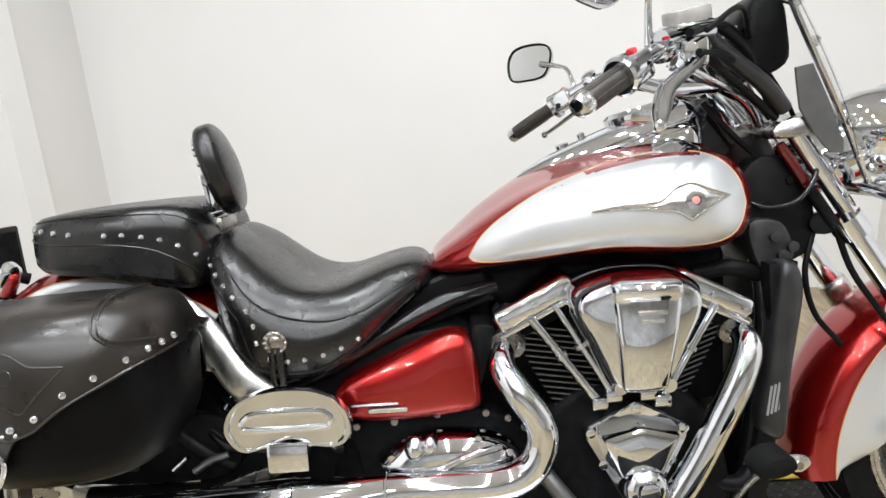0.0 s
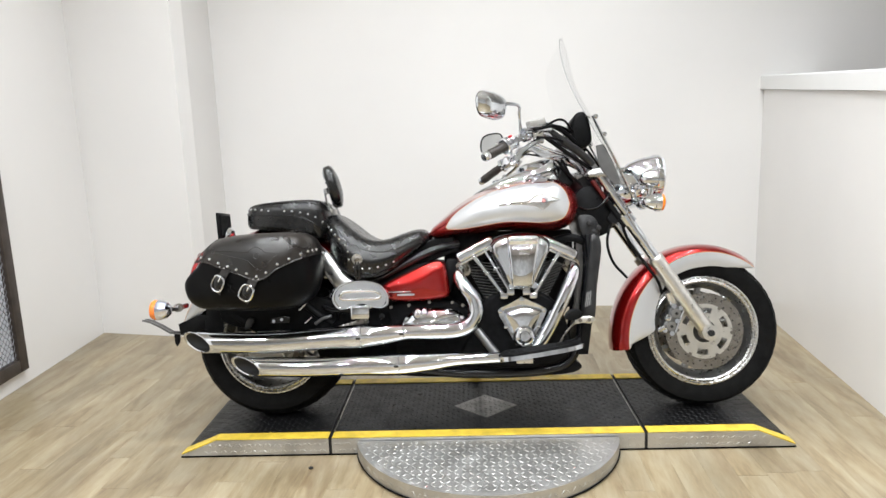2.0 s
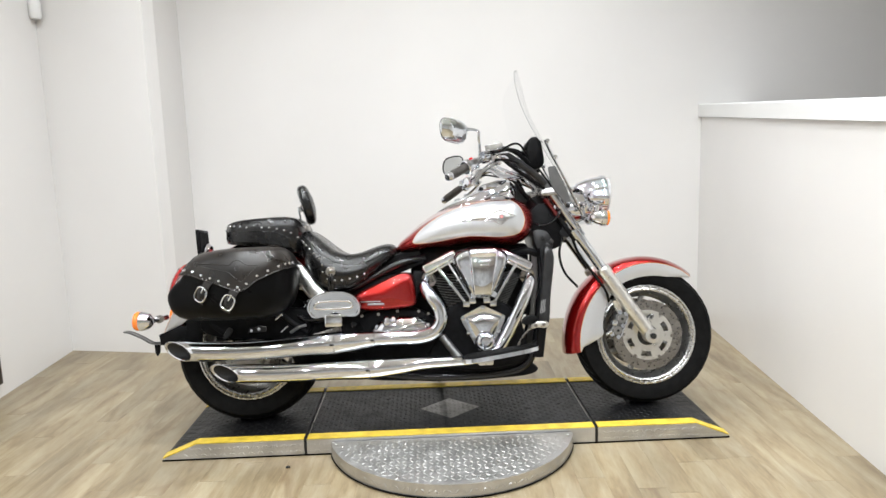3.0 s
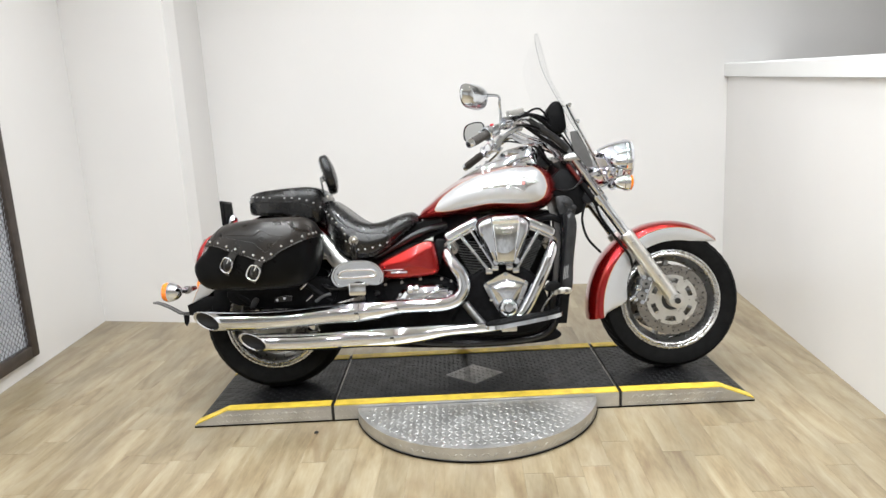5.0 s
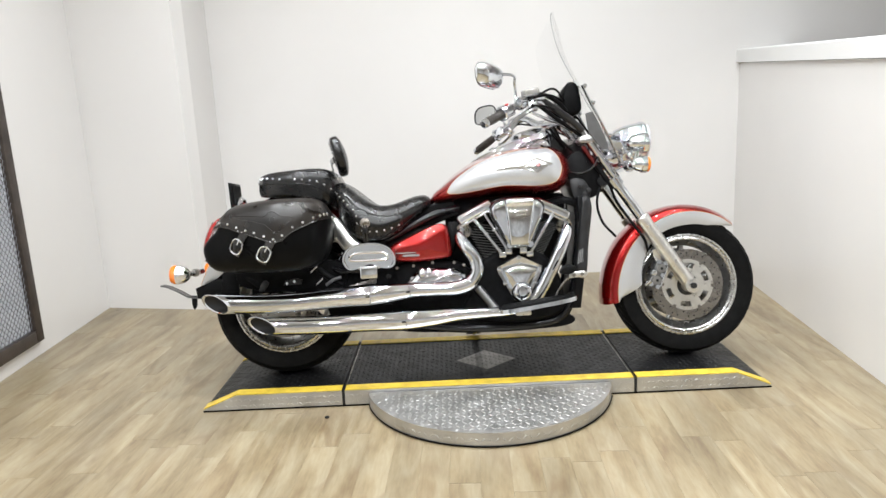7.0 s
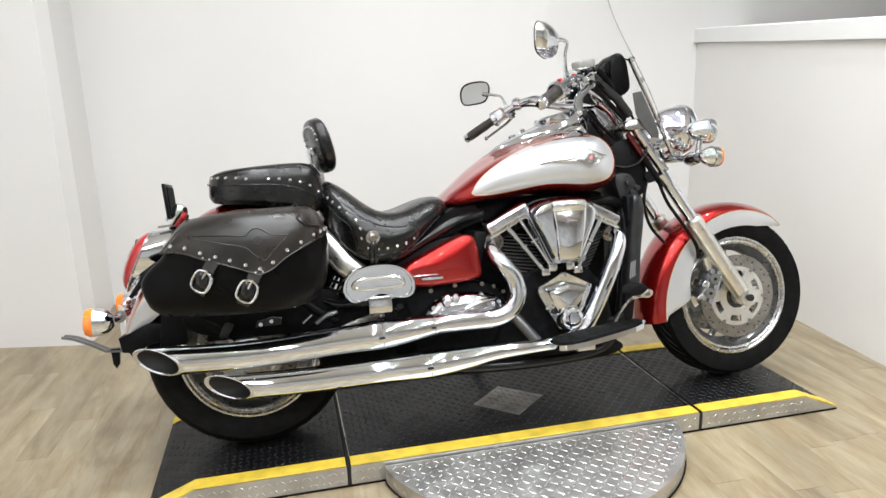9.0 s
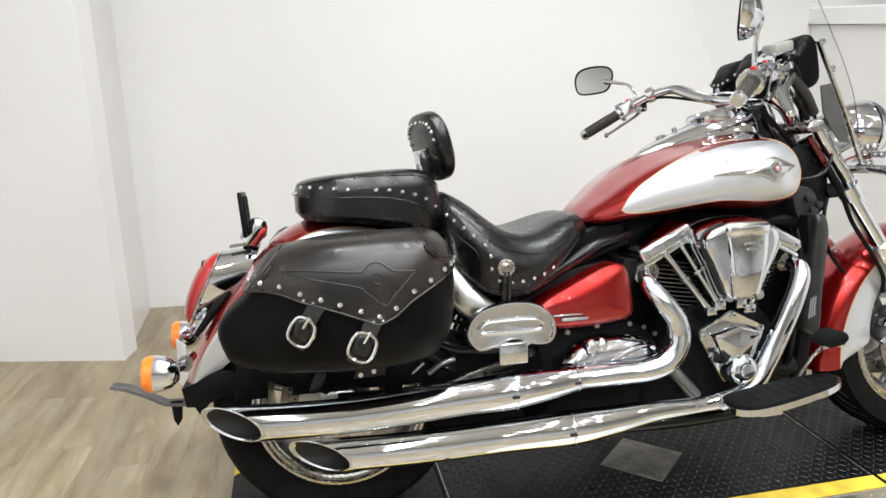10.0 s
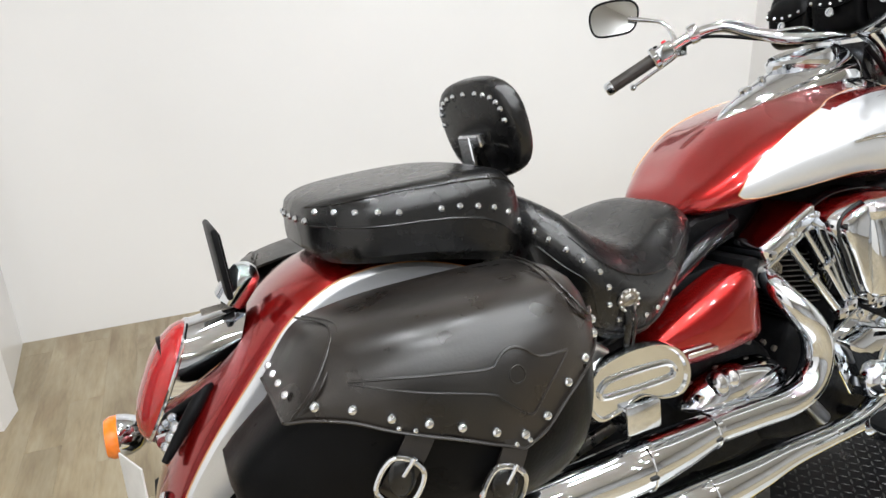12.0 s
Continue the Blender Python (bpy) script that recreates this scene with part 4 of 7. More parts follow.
    # riser
    part("riser", tube([(0.43, 0.055 * s, 0.945), (0.400, 0.055 * s, 0.985), (0.362, 0.050 * s, 1.020)], [0.020, 0.017, 0.023], 18), CHROME, BIKE, "chrome handlebar riser")
    # mirror: stem, shell and glass
    mc = Vector((0.065, 0.450, 1.137)) if s > 0 else Vector((0.033, -0.388, 1.154))
    part("mirror_stem", tube([(0.150, 0.312, 1.045), (0.147, 0.325, 1.080), (0.140, 0.348, 1.108), (0.125, 0.374, 1.119), (0.088, 0.418, 1.132)] if s > 0 else [(0.143, -0.278, 1.065), (0.142, -0.278, 1.105), (0.139, -0.290, 1.140), (0.132, -0.318, 1.166), (0.066, -0.372, 1.164)], [0.008, 0.006, 0.0055, 0.0055, 0.0075], 10, 30), CHROME, BIKE, "curved chrome mirror stem")
    face = Vector((-0.62, -0.76, 0.17)).normalized() if s > 0 else Vector((-0.80, 0.60, 0.12)).normalized()
    big = 1.0 if s > 0 else 0.97
    up = (Vector((0, 0, 1)) - face * face.z).normalized()
    right = face.cross(up)
    slim = 0.88 if s > 0 else 1.155
    outline = rounded([(-0.076, 0.012), (-0.058, 0.042), (0.0, 0.050), (0.056, 0.040), (0.074, 0.006), (0.058, -0.040), (0.0, -0.046), (-0.056, -0.036)], 36)

    def ring(scale, depth):
        return [mc + right * u * scale * big * slim + up * v * scale * big + face * depth for u, v in outline]

    bm = bmesh.new()
    skin(bm, [[bm.verts.new(q) for q in ring(k, e)] for k, e in ((0.35, -0.036), (0.7, -0.028), (0.93, -0.012), (1.0, 0.0), (0.99, 0.005), (0.93, 0.006), (0.93, 0.003))])
    shell = part("mirror", bm, CHROME, BIKE, "chrome rear-view mirror")
    bm = bmesh.new()
    bm.faces.new([bm.verts.new(q) for q in ring(0.935, 0.0045)])
    part("mirror_glass", bm, MIRROR, shell, fix=False)
    part("mirror_gasket", tube([tuple(q) for q in ring(0.96, 0.006)] + [tuple(ring(0.96, 0.006)[0])], 0.0028, 6, 60), BLACK, shell)


def cable(points, r=0.0045, label="", mat=None):
    return part("cable", tube(points, r, 10, 10 * len(points)), mat or BLACK, BIKE, label)


cable([(0.21, -0.335, 1.075), (0.30, -0.25, 1.12), (0.37, -0.14, 1.07), (0.46, -0.10, 0.96), (0.50, -0.09, 0.85)])
cable([(0.20, -0.33, 1.045), (0.29, -0.22, 1.05), (0.39, -0.12, 1.01), (0.45, -0.07, 0.93)], 0.0055)
cable([(0.160, 0.305, 1.042), (0.205, 0.265, 1.058), (0.255, 0.180, 1.040), (0.315, 0.090, 1.008), (0.42, 0.06, 0.95), (0.49, 0.06, 0.83)])
cable([(0.170, 0.300, 1.066), (0.235, 0.225, 1.088), (0.285, 0.140, 1.050), (0.345, 0.075, 1.040), (0.44, 0.05, 0.95)], 0.0035, "braided chrome hose", CHROME)
cable([(0.17, -0.335, 1.03), (0.27, -0.25, 1.00), (0.37, -0.12, 0.985), (0.43, -0.06, 0.93)], 0.006, "braided chrome hose", CHROME)
cable([(0.19, -0.32, 1.075), (0.27, -0.23, 1.10), (0.34, -0.15, 1.09), (0.41, -0.10, 1.02)], 0.007)
cable([(0.235, -0.235, 1.092), (0.275, -0.205, 1.072), (0.325, -0.185, 1.040), (0.375, -0.165, 1.008), (0.43, -0.13, 0.965)], 0.015, "thick black wiring sleeve", CAST_BLACK)
cable([(0.225, -0.245, 1.108), (0.285, -0.205, 1.098), (0.345, -0.170, 1.062), (0.395, -0.130, 1.000)], 0.009)
cable([(0.24, -0.23, 1.060), (0.30, -0.20, 1.020), (0.36, -0.16, 0.985), (0.42, -0.12, 0.95)], 0.008)
cable([(0.375, -0.100, 0.800), (0.410, -0.125, 0.788), (0.455, -0.138, 0.800), (0.490, -0.130, 0.842), (0.500, -0.110, 0.880)], 0.0045, "black cable loop", GLOSS_BLACK)
cable([(0.30, -0.09, 0.985), (0.345, -0.10, 0.930), (0.395, -0.095, 0.885)], 0.006)
cable([(0.505, -0.10, 0.74), (0.485, -0.11, 0.66), (0.505, -0.11, 0.58), (0.56, -0.105, 0.515)], 0.0055, "black brake hose")
cable([(0.535, -0.115, 0.75), (0.565, -0.125, 0.66), (0.625, -0.13, 0.57), (0.675, -0.12, 0.50), (0.695, -0.10, 0.45)], 0.006, "black brake hose")


def caliper(centre_angle, y):
    """Two-piston front caliper: dark casting, pale bridge, bolts, banjo and bleed nipple."""
    a = radians(centre_angle)
    c = FRONT + Vector((0.142 * math.cos(a), y, 0.142 * math.sin(a)))
    m = Matrix.Translation(c) @ Matrix.Rotation(-a + radians(90), 4, "Y")
    side = rounded([(-0.056, -0.016), (-0.050, 0.020), (-0.028, 0.027), (0.0, 0.020), (0.028, 0.027), (0.050, 0.020), (0.056, -0.014), (0.030, -0.027), (0.0, -0.021), (-0.030, -0.027)], 40)
    bm = prism(side, -0.030, 0.028, 0.006, 2)
    bmesh.ops.transform(bm, matrix=m, verts=bm.verts)
    body = part("brake_caliper", bm, DARK_ALLOY, BIKE, "cast alloy brake caliper")
    for u in (-0.027, 0.027):
        part("piston_boss", lathe([(0, -0.004), (0.010, -0.004), (0.011, -0.007), (0.0165, -0.006), (0.019, 0.006), (0, 0.006)], m @ Matrix.Translation((u, -0.033, 0)) @ ACROSS, 20), RIM_ALLOY, body)
        part("boss_plug", lathe([(0, -0.002), (0.006, -0.002), (0.006, 0.003), (0, 0.003)], m @ Matrix.Translation((u, -0.040, 0)) @ ACROSS, 6), DARK_HOLE, body)
    part("bridge", box(-0.013, 0.013, -0.036, 0.034, 0.010, 0.032, 0.005, 2, m=m), CHROME, body, "chrome bridge")
    part("pad_pin", tube([tuple(m @ Vector((-0.046, -0.036, -0.022))), tuple(m @ Vector((0.046, -0.036, -0.022)))], 0.0042, 10), CHROME, body)
    for u, v in ((-0.050, 0.018), (0.050, 0.018), (0.0, -0.014), (-0.052, -0.012), (0.053, -0.010)):
        part("caliper_bolt", lathe([(0, -0.007), (0.0062, -0.007), (0.0072, -0.003), (0.0095, -0.002), (0.0095, 0.004), (0, 0.004)], m @ Matrix.Translation((u, -0.034, v)) @ ACROSS, 12), CHROME, body)
    part("bleed_nipple", tube([tuple(m @ Vector((0.050, -0.026, 0.020))), tuple(m @ Vector((0.060, -0.028, 0.040)))], [0.0055, 0.0035], 10), CHROME, body)
    part("banjo", tube([tuple(m @ Vector((-0.040, -0.034, 0.024))), tuple(m @ Vector((-0.062, -0.036, 0.040)))], [0.009, 0.006], 12), CHROME, body)
    part("caliper_bracket", tube([tuple(m @ Vector((0.050, -0.004, 0.0))), tuple(m @ Vector((0.072, -0.012, 0.026))), tuple(m @ Vector((0.096, -0.020, 0.052)))], [0.012, 0.014, 0.010], 12, 10, flatten=1.4), ALLOY, body)


caliper(158, -0.088)


# ---- tank ----
TOP = [(-0.222, 0.705), (-0.205, 0.738), (-0.164, 0.774), (-0.119, 0.812), (-0.045, 0.860), (0.029, 0.891), (0.103, 0.912), (0.176, 0.925), (0.25, 0.929), (0.312, 0.918), (0.356, 0.884), (0.384, 0.830)]
LOW = [(-0.222, 0.698), (-0.205, 0.694), (-0.187, 0.690), (-0.119, 0.697), (-0.05, 0.706), (0.085, 0.716), (0.219, 0.710), (0.314, 0.715), (0.356, 0.742), (0.384, 0.812)]
WIDE = [(-0.222, 0.075), (-0.20, 0.110), (-0.16, 0.145), (-0.1, 0.182), (0.0, 0.222), (0.1, 0.243), (0.2, 0.249), (0.27, 0.242), (0.328, 0.208), (0.364, 0.150), (0.384, 0.075)]


CROWN_U = [math.sin(math.pi / 2 * k / 60) for k in range(61)]


def crown(u):
    """Height share of the tank's upper half at the share u of its half-width: a soft ridge, then a round shoulder."""
    round_top = max(0.0, 1 - u ** 2.3) ** (1 / 2.3)
    tent = 1 - 0.45 * (math.sqrt(u * u + 0.01) - 0.1)
    f = min(1.0, max(0.0, (u - 0.55) / 0.32))
    f = f * f * (3 - 2 * f)
    return tent * (1 - f) + round_top * f


CROWN = [crown(u) for u in CROWN_U]


def tank_half(x, z):
    """Half-width of the tank at x and height z."""
    zt, zb = eased(x, TOP), eased(x, LOW)
    zc = zb + 0.42 * (zt - zb)
    if z > zc:
        return eased(x, WIDE) * float(np.interp(min(1.0, (z - zc) / (zt - zc)), CROWN[::-1], CROWN_U[::-1]))
    return eased(x, WIDE) * max(0.0, 1 - min(1.0, (zc - z) / (zc - zb)) ** 2.9) ** (1 / 2.9)


def build_tank():
    bm = bmesh.new()
    rings = []
    for i in range(57):
        f = i / 56
        x = -0.222 + 0.606 * (0.5 - 0.5 * math.cos(math.pi * f))
        zt, zb, w = eased(x, TOP), eased(x, LOW), eased(x, WIDE)
        zc = zb + 0.42 * (zt - zb)
        ring = []
        for k in range(40):
            a = math.tau * k / 40
            c, s = math.cos(a), math.sin(a)
            if s > 1e-6:
                ring.append(bm.verts.new((x, w * c, zc + (zt - zc) * crown(abs(c)))))
            else:
                g = (abs(c) ** 2.9 + abs(s) ** 2.9) ** (-1 / 2.9)
                ring.append(bm.verts.new((x, w * g * c, zc + (zc - zb) * g * s)))
        rings.append(ring)
    skin(bm, rings)
    tank = part("fuel_tank", bm, RED, BIKE, "candy red teardrop fuel tank with silver panels")
    over = [(-0.146, 0.735), (-0.128, 0.764), (-0.093, 0.797), (-0.013, 0.846), (0.079, 0.880), (0.15, 0.896), (0.21, 0.902), (0.265, 0.896), (0.300, 0.874), (0.318, 0.843), (0.326, 0.812)]
    under = [(-0.146, 0.733), (-0.139, 0.726), (-0.1, 0.724), (-0.052, 0.728), (0.082, 0.746), (0.15, 0.744), (0.214, 0.740), (0.276, 0.745), (0.306, 0.760), (0.321, 0.787), (0.326, 0.808)]
    for s in (-1, 1):
        rows, edge_a, edge_b = [], [], []
        for i in range(49):
            x = -0.146 + 0.472 * (0.5 - 0.5 * math.cos(math.pi * i / 48))
            za, zb = eased(x, over), eased(x, under)
            rows.append([(x, s * (tank_half(x, zb + (za - zb) * k / 14) + 0.0012), zb + (za - zb) * k / 14) for k in range(15)])
            edge_a.append(rows[-1][-1])
            edge_b.append(rows[-1][0])
        part("side_panel", sheet(rows, 0), SILVER, tank, "silver painted tank panel")
        loop = edge_b[::2] + edge_a[::-2]
        part("pinstripe", tube(loop + [loop[0]], 0.0010, 6, 160), GOLD, tank, "gold pinstripe")
        # plain chrome wing badge
        badge = []
        wing = [(0.060, 0.808, 0.8095), (0.104, 0.8115, 0.816), (0.150, 0.809, 0.818), (0.170, 0.807, 0.822), (0.192, 0.804, 0.839), (0.207, 0.797, 0.845), (0.221, 0.790, 0.848), (0.235, 0.799, 0.844), (0.250, 0.808, 0.837), (0.283, 0.8235, 0.8255)]
        for x, z0, z1 in wing:
            badge.append([(x, s * (tank_half(x, z0 + (z1 - z0) * k / 4) + 0.003 + 0.002 * (1 - abs(k - 2) / 2)), z0 + (z1 - z0) * k / 4) for k in range(5)])
        emblem = part("tank_badge", sheet(badge, 0.002), BADGE, tank, "plain chrome wing-shaped badge")
        outline = [row[0] for row in badge] + [row[-1] for row in badge[::-1]]
        part("badge_edge", tube([(x, y + s * 0.0012, z) for x, y, z in outline + outline[:1]], 0.0017, 6, 80), CHROME, emblem, "bright raised badge edge")
        n = (0, s, 0.12)
        part("badge_centre", lathe([(0.007, 0.0), (0.007, 0.004), (0.005, 0.0052), (0.0, 0.0056)], axis_pose((0.224, s * (tank_half(0.224, 0.82) + 0.004), 0.82), n), 20), PINK_ENAMEL, emblem)
        part("badge_ring", lathe([(0.0075, 0.0), (0.0165, 0.0), (0.016, 0.004), (0.0085, 0.0055)], axis_pose((0.224, s * (tank_half(0.224, 0.82) + 0.004), 0.82), n), 20, closed=True), CHROME, emblem)
        # filler cap
        cap = part("fuel_cap", lathe([(0.0, 0.024), (0.020, 0.023), (0.030, 0.017), (0.038, 0.015), (0.042, 0.008), (0.043, -0.012)], axis_pose((0.236, 0.128 * s, 0.893), (0.05, 0.42 * s, 1)), 28), CHROME, BIKE, "chrome fuel cap")
        for k in range(10):
            a = math.tau * k / 10
            part("cap_lobe", ball(axis_pose((0.236, 0.128 * s, 0.893), (0.05, 0.42 * s, 1)) @ Vector((0.039 * math.cos(a), 0.039 * math.sin(a), 0.010)), (0.006, 0.006, 0.006), sides=8, rings=6), CHROME, cap)
    # console down the middle of the tank
    bm = bmesh.new()
    rings = []
    rise = [(-0.035, 0.002), (0.0, 0.010), (0.06, 0.018), (0.13, 0.030), (0.20, 0.046), (0.262, 0.066), (0.30, 0.072), (0.318, 0.045)]
    half = [(-0.035, 0.006), (0.0, 0.030), (0.06, 0.050), (0.13, 0.068), (0.20, 0.085), (0.262, 0.090), (0.30, 0.085), (0.318, 0.06)]
    for i in range(30):
        x = -0.035 + 0.353 * i / 29
        h, w, z = eased(x, rise), eased(x, half), eased(x, TOP) - 0.012
        ring = [(w * math.cos(a) if abs(math.cos(a)) < 0.999 else w * math.copysign(1, math.cos(a)), z + (h + 0.012) * math.sin(a) ** 0.8) for a in (math.pi * k / 14 for k in range(15))]
        rings.append([bm.verts.new((x, y, zz)) for y, zz in ring] + [bm.verts.new((x, 0, z - 0.02))])
    skin(bm, rings)
    console = part("tank_console", bm, CHROME, BIKE, "chrome instrument console on the tank")
    m = axis_pose((0.214, 0, 0.975), (-0.25, 0, 1)) @ Matrix.Scale(1.1, 4)
    part("gauge_bezel", lathe([(0.058, -0.03), (0.067, -0.01), (0.067, 0.006), (0.060, 0.012), (0.055, 0.006), (0.055, -0.01)], m, 40), CHROME, console)
    part("gauge_dial", lathe([(0.056, 0.0), (0.0, 0.0)], m, 40), GAUGE_FACE, console, "pale speedometer dial")
    part("gauge_glass", lathe([(0.056, 0.006), (0.03, 0.010), (0.0, 0.011)], m, 40), GAUGE_GLASS, console)
    for k in range(13):
        a = radians(-210 + 20 * k)
        part("dial_mark", box(0.042, 0.051, -0.0012, 0.0012, 0.0008, 0.0018, m=m @ Matrix.Rotation(a, 4, "Z")), BLACK, console)
    part("dial_needle", box(-0.012, 0.042, -0.0012, 0.0012, 0.0025, 0.0040, m=m @ Matrix.Rotation(radians(-205), 4, "Z")), RED_LENS, console)
    part("console_button", lathe([(0.008, -0.004), (0.008, 0.010), (0.005, 0.013), (0, 0.013)], axis_pose((0.096, 0, 0.932), (-0.3, 0, 1)), 16), CHROME, console)
    part("ignition", lathe([(0.014, -0.004), (0.014, 0.008), (0.010, 0.011), (0, 0.011)], axis_pose((0.060, 0.012, 0.915), (-0.3, 0, 1)), 16), CHROME, console)
    # black trim under the console's front edge
    part("console_trim", prism([(0.302, 0.905), (0.318, 0.995), (0.330, 0.990), (0.368, 0.905), (0.350, 0.885)], -0.075, 0.075, 0.004), GLOSS_BLACK, BIKE)


build_tank()


# ---- seats ----
from mathutils.bvhtree import BVHTree


def on_side(ob, x, z, s=-1):
    """Where a line across the bike at x, z meets a part from the given side, with the normal there."""
    tree = BVHTree.FromPolygons([v.co for v in ob.data.vertices], [p.vertices for p in ob.data.polygons])
    place, normal, _, _ = tree.ray_cast(Vector((x, 1.2 * s, z)), Vector((0, -s, 0)))
    return place, normal


def seam_along(ob, points, n, r=0.0022, s=-1, lift=0.0005, name="seam", mat=None):
    out = []
    for x, z in curve_through(points, n):
        place, normal = on_side(ob, x, z, s)
        if place is not None:
            out.append(tuple(place + normal * lift))
    return part(name, tube(out, r, 6, 2 * len(out)), mat or LEATHER, ob)


def seat_body(name, xs, top, low, wide, shoulder, label, dish=0.0, n=46, belly=0.0):
    """A padded seat: cross-sections along x with a rounded shoulder, and a dish between the edges."""
    bm = bmesh.new()
    rings = []
    for i in range(n + 1):
        f = i / n
        x = xs[0] + (xs[1] - xs[0]) * (0.5 - 0.5 * math.cos(math.pi * f))
        zt, zb, w = eased(x, top), eased(x, low), eased(x, wide)
        h = zt - zb
        sh = min(shoulder, h * 0.8)
        half = [(w * 0.90, zb), (w * 0.985, zb + h * 0.12), (w * (1 + belly), zb + (h - sh) * 0.6), (w * 1.0, zt - sh)]
        for k in range(1, 7):
            a = math.pi / 2 * k / 6
            half.append((w - sh * 0.95 * (1 - math.cos(a)), zt - sh + sh * math.sin(a)))
        half += [(max(0.0, w - sh * 1.1) * u, zt - dish * (1 - u * u)) for u in (0.8, 0.5, 0.2)]
        ring = [(y, z) for y, z in half] + [(-y, z) for y, z in reversed(half)]
        rings.append([bm.verts.new((x, y, z)) for y, z in ring])
    skin(bm, rings)
    return part(name, bm, LEATHER, BIKE, label)


def rider_seat():
    """The dished rider's seat: a hump behind, a rolled rim along the top, a raised nose, and a skirt below the studs."""
    ridge = [(-0.632, 0.765), (-0.620, 0.794), (-0.600, 0.804), (-0.575, 0.798), (-0.54, 0.775), (-0.50, 0.740), (-0.46, 0.709), (-0.42, 0.697), (-0.38, 0.700), (-0.34, 0.712), (-0.30, 0.724), (-0.26, 0.731), (-0.235, 0.728), (-0.218, 0.714), (-0.208, 0.694)]
    rim_y = [(-0.632, 0.090), (-0.60, 0.132), (-0.571, 0.160), (-0.54, 0.178), (-0.50, 0.188), (-0.46, 0.188), (-0.42, 0.182), (-0.38, 0.170), (-0.34, 0.152), (-0.30, 0.134), (-0.26, 0.114), (-0.225, 0.090), (-0.208, 0.062)]
    rim_z = [(-0.632, 0.757), (-0.60, 0.786), (-0.571, 0.772), (-0.54, 0.750), (-0.50, 0.718), (-0.46, 0.694), (-0.42, 0.684), (-0.38, 0.684), (-0.34, 0.694), (-0.30, 0.707), (-0.26, 0.716), (-0.225, 0.710), (-0.208, 0.689)]
    side_y = [(-0.632, 0.125), (-0.602, 0.175), (-0.571, 0.214), (-0.55, 0.232), (-0.52, 0.243), (-0.48, 0.245), (-0.44, 0.239), (-0.40, 0.227), (-0.35, 0.206), (-0.30, 0.174), (-0.26, 0.145), (-0.225, 0.112), (-0.208, 0.080)]
    side_z = [(-0.632, 0.742), (-0.602, 0.738), (-0.571, 0.708), (-0.55, 0.686), (-0.52, 0.660), (-0.48, 0.632), (-0.44, 0.617), (-0.40, 0.617), (-0.35, 0.632), (-0.30, 0.655), (-0.26, 0.676), (-0.225, 0.684), (-0.208, 0.683)]
    low = [(-0.632, 0.728), (-0.615, 0.698), (-0.596, 0.642), (-0.562, 0.593), (-0.52, 0.562), (-0.464, 0.549), (-0.408, 0.553), (-0.352, 0.582), (-0.283, 0.632), (-0.25, 0.656), (-0.208, 0.678)]
    bm = bmesh.new()
    rings = []
    for i in range(57):
        x = -0.632 + 0.424 * (0.5 - 0.5 * math.cos(math.pi * i / 56))
        zc, ry, rz, sy, sz, zb = (eased(x, t) for t in (ridge, rim_y, rim_z, side_y, side_z, low))
        dish = ramp(x, [(-0.62, 0.0), (-0.54, 0.010), (-0.40, 0.006), (-0.28, 0.0)])
        pts = [(0.0, zc - dish), (ry * 0.45, zc - dish * 0.8), (ry * 0.82, 0.45 * zc + 0.55 * rz + 0.002), (ry, rz), (ry + (sy - ry) * 0.62, rz + (sz - rz) * 0.42), (sy, sz), (sy - 0.006, (sz + zb) / 2), (sy - 0.022, zb)]
        half = [tuple(q) for q in curve_through(pts, 20)]
        ring = [(y, z) for y, z in half] + [(0.0, zb + 0.004)] + [(-y, z) for y, z in half[:0:-1]]
        rings.append([bm.verts.new((x, y, z)) for y, z in ring])
    skin(bm, rings)
    return part("rider_seat", bm, LEATHER, BIKE, "black leather rider seat with studded skirt")


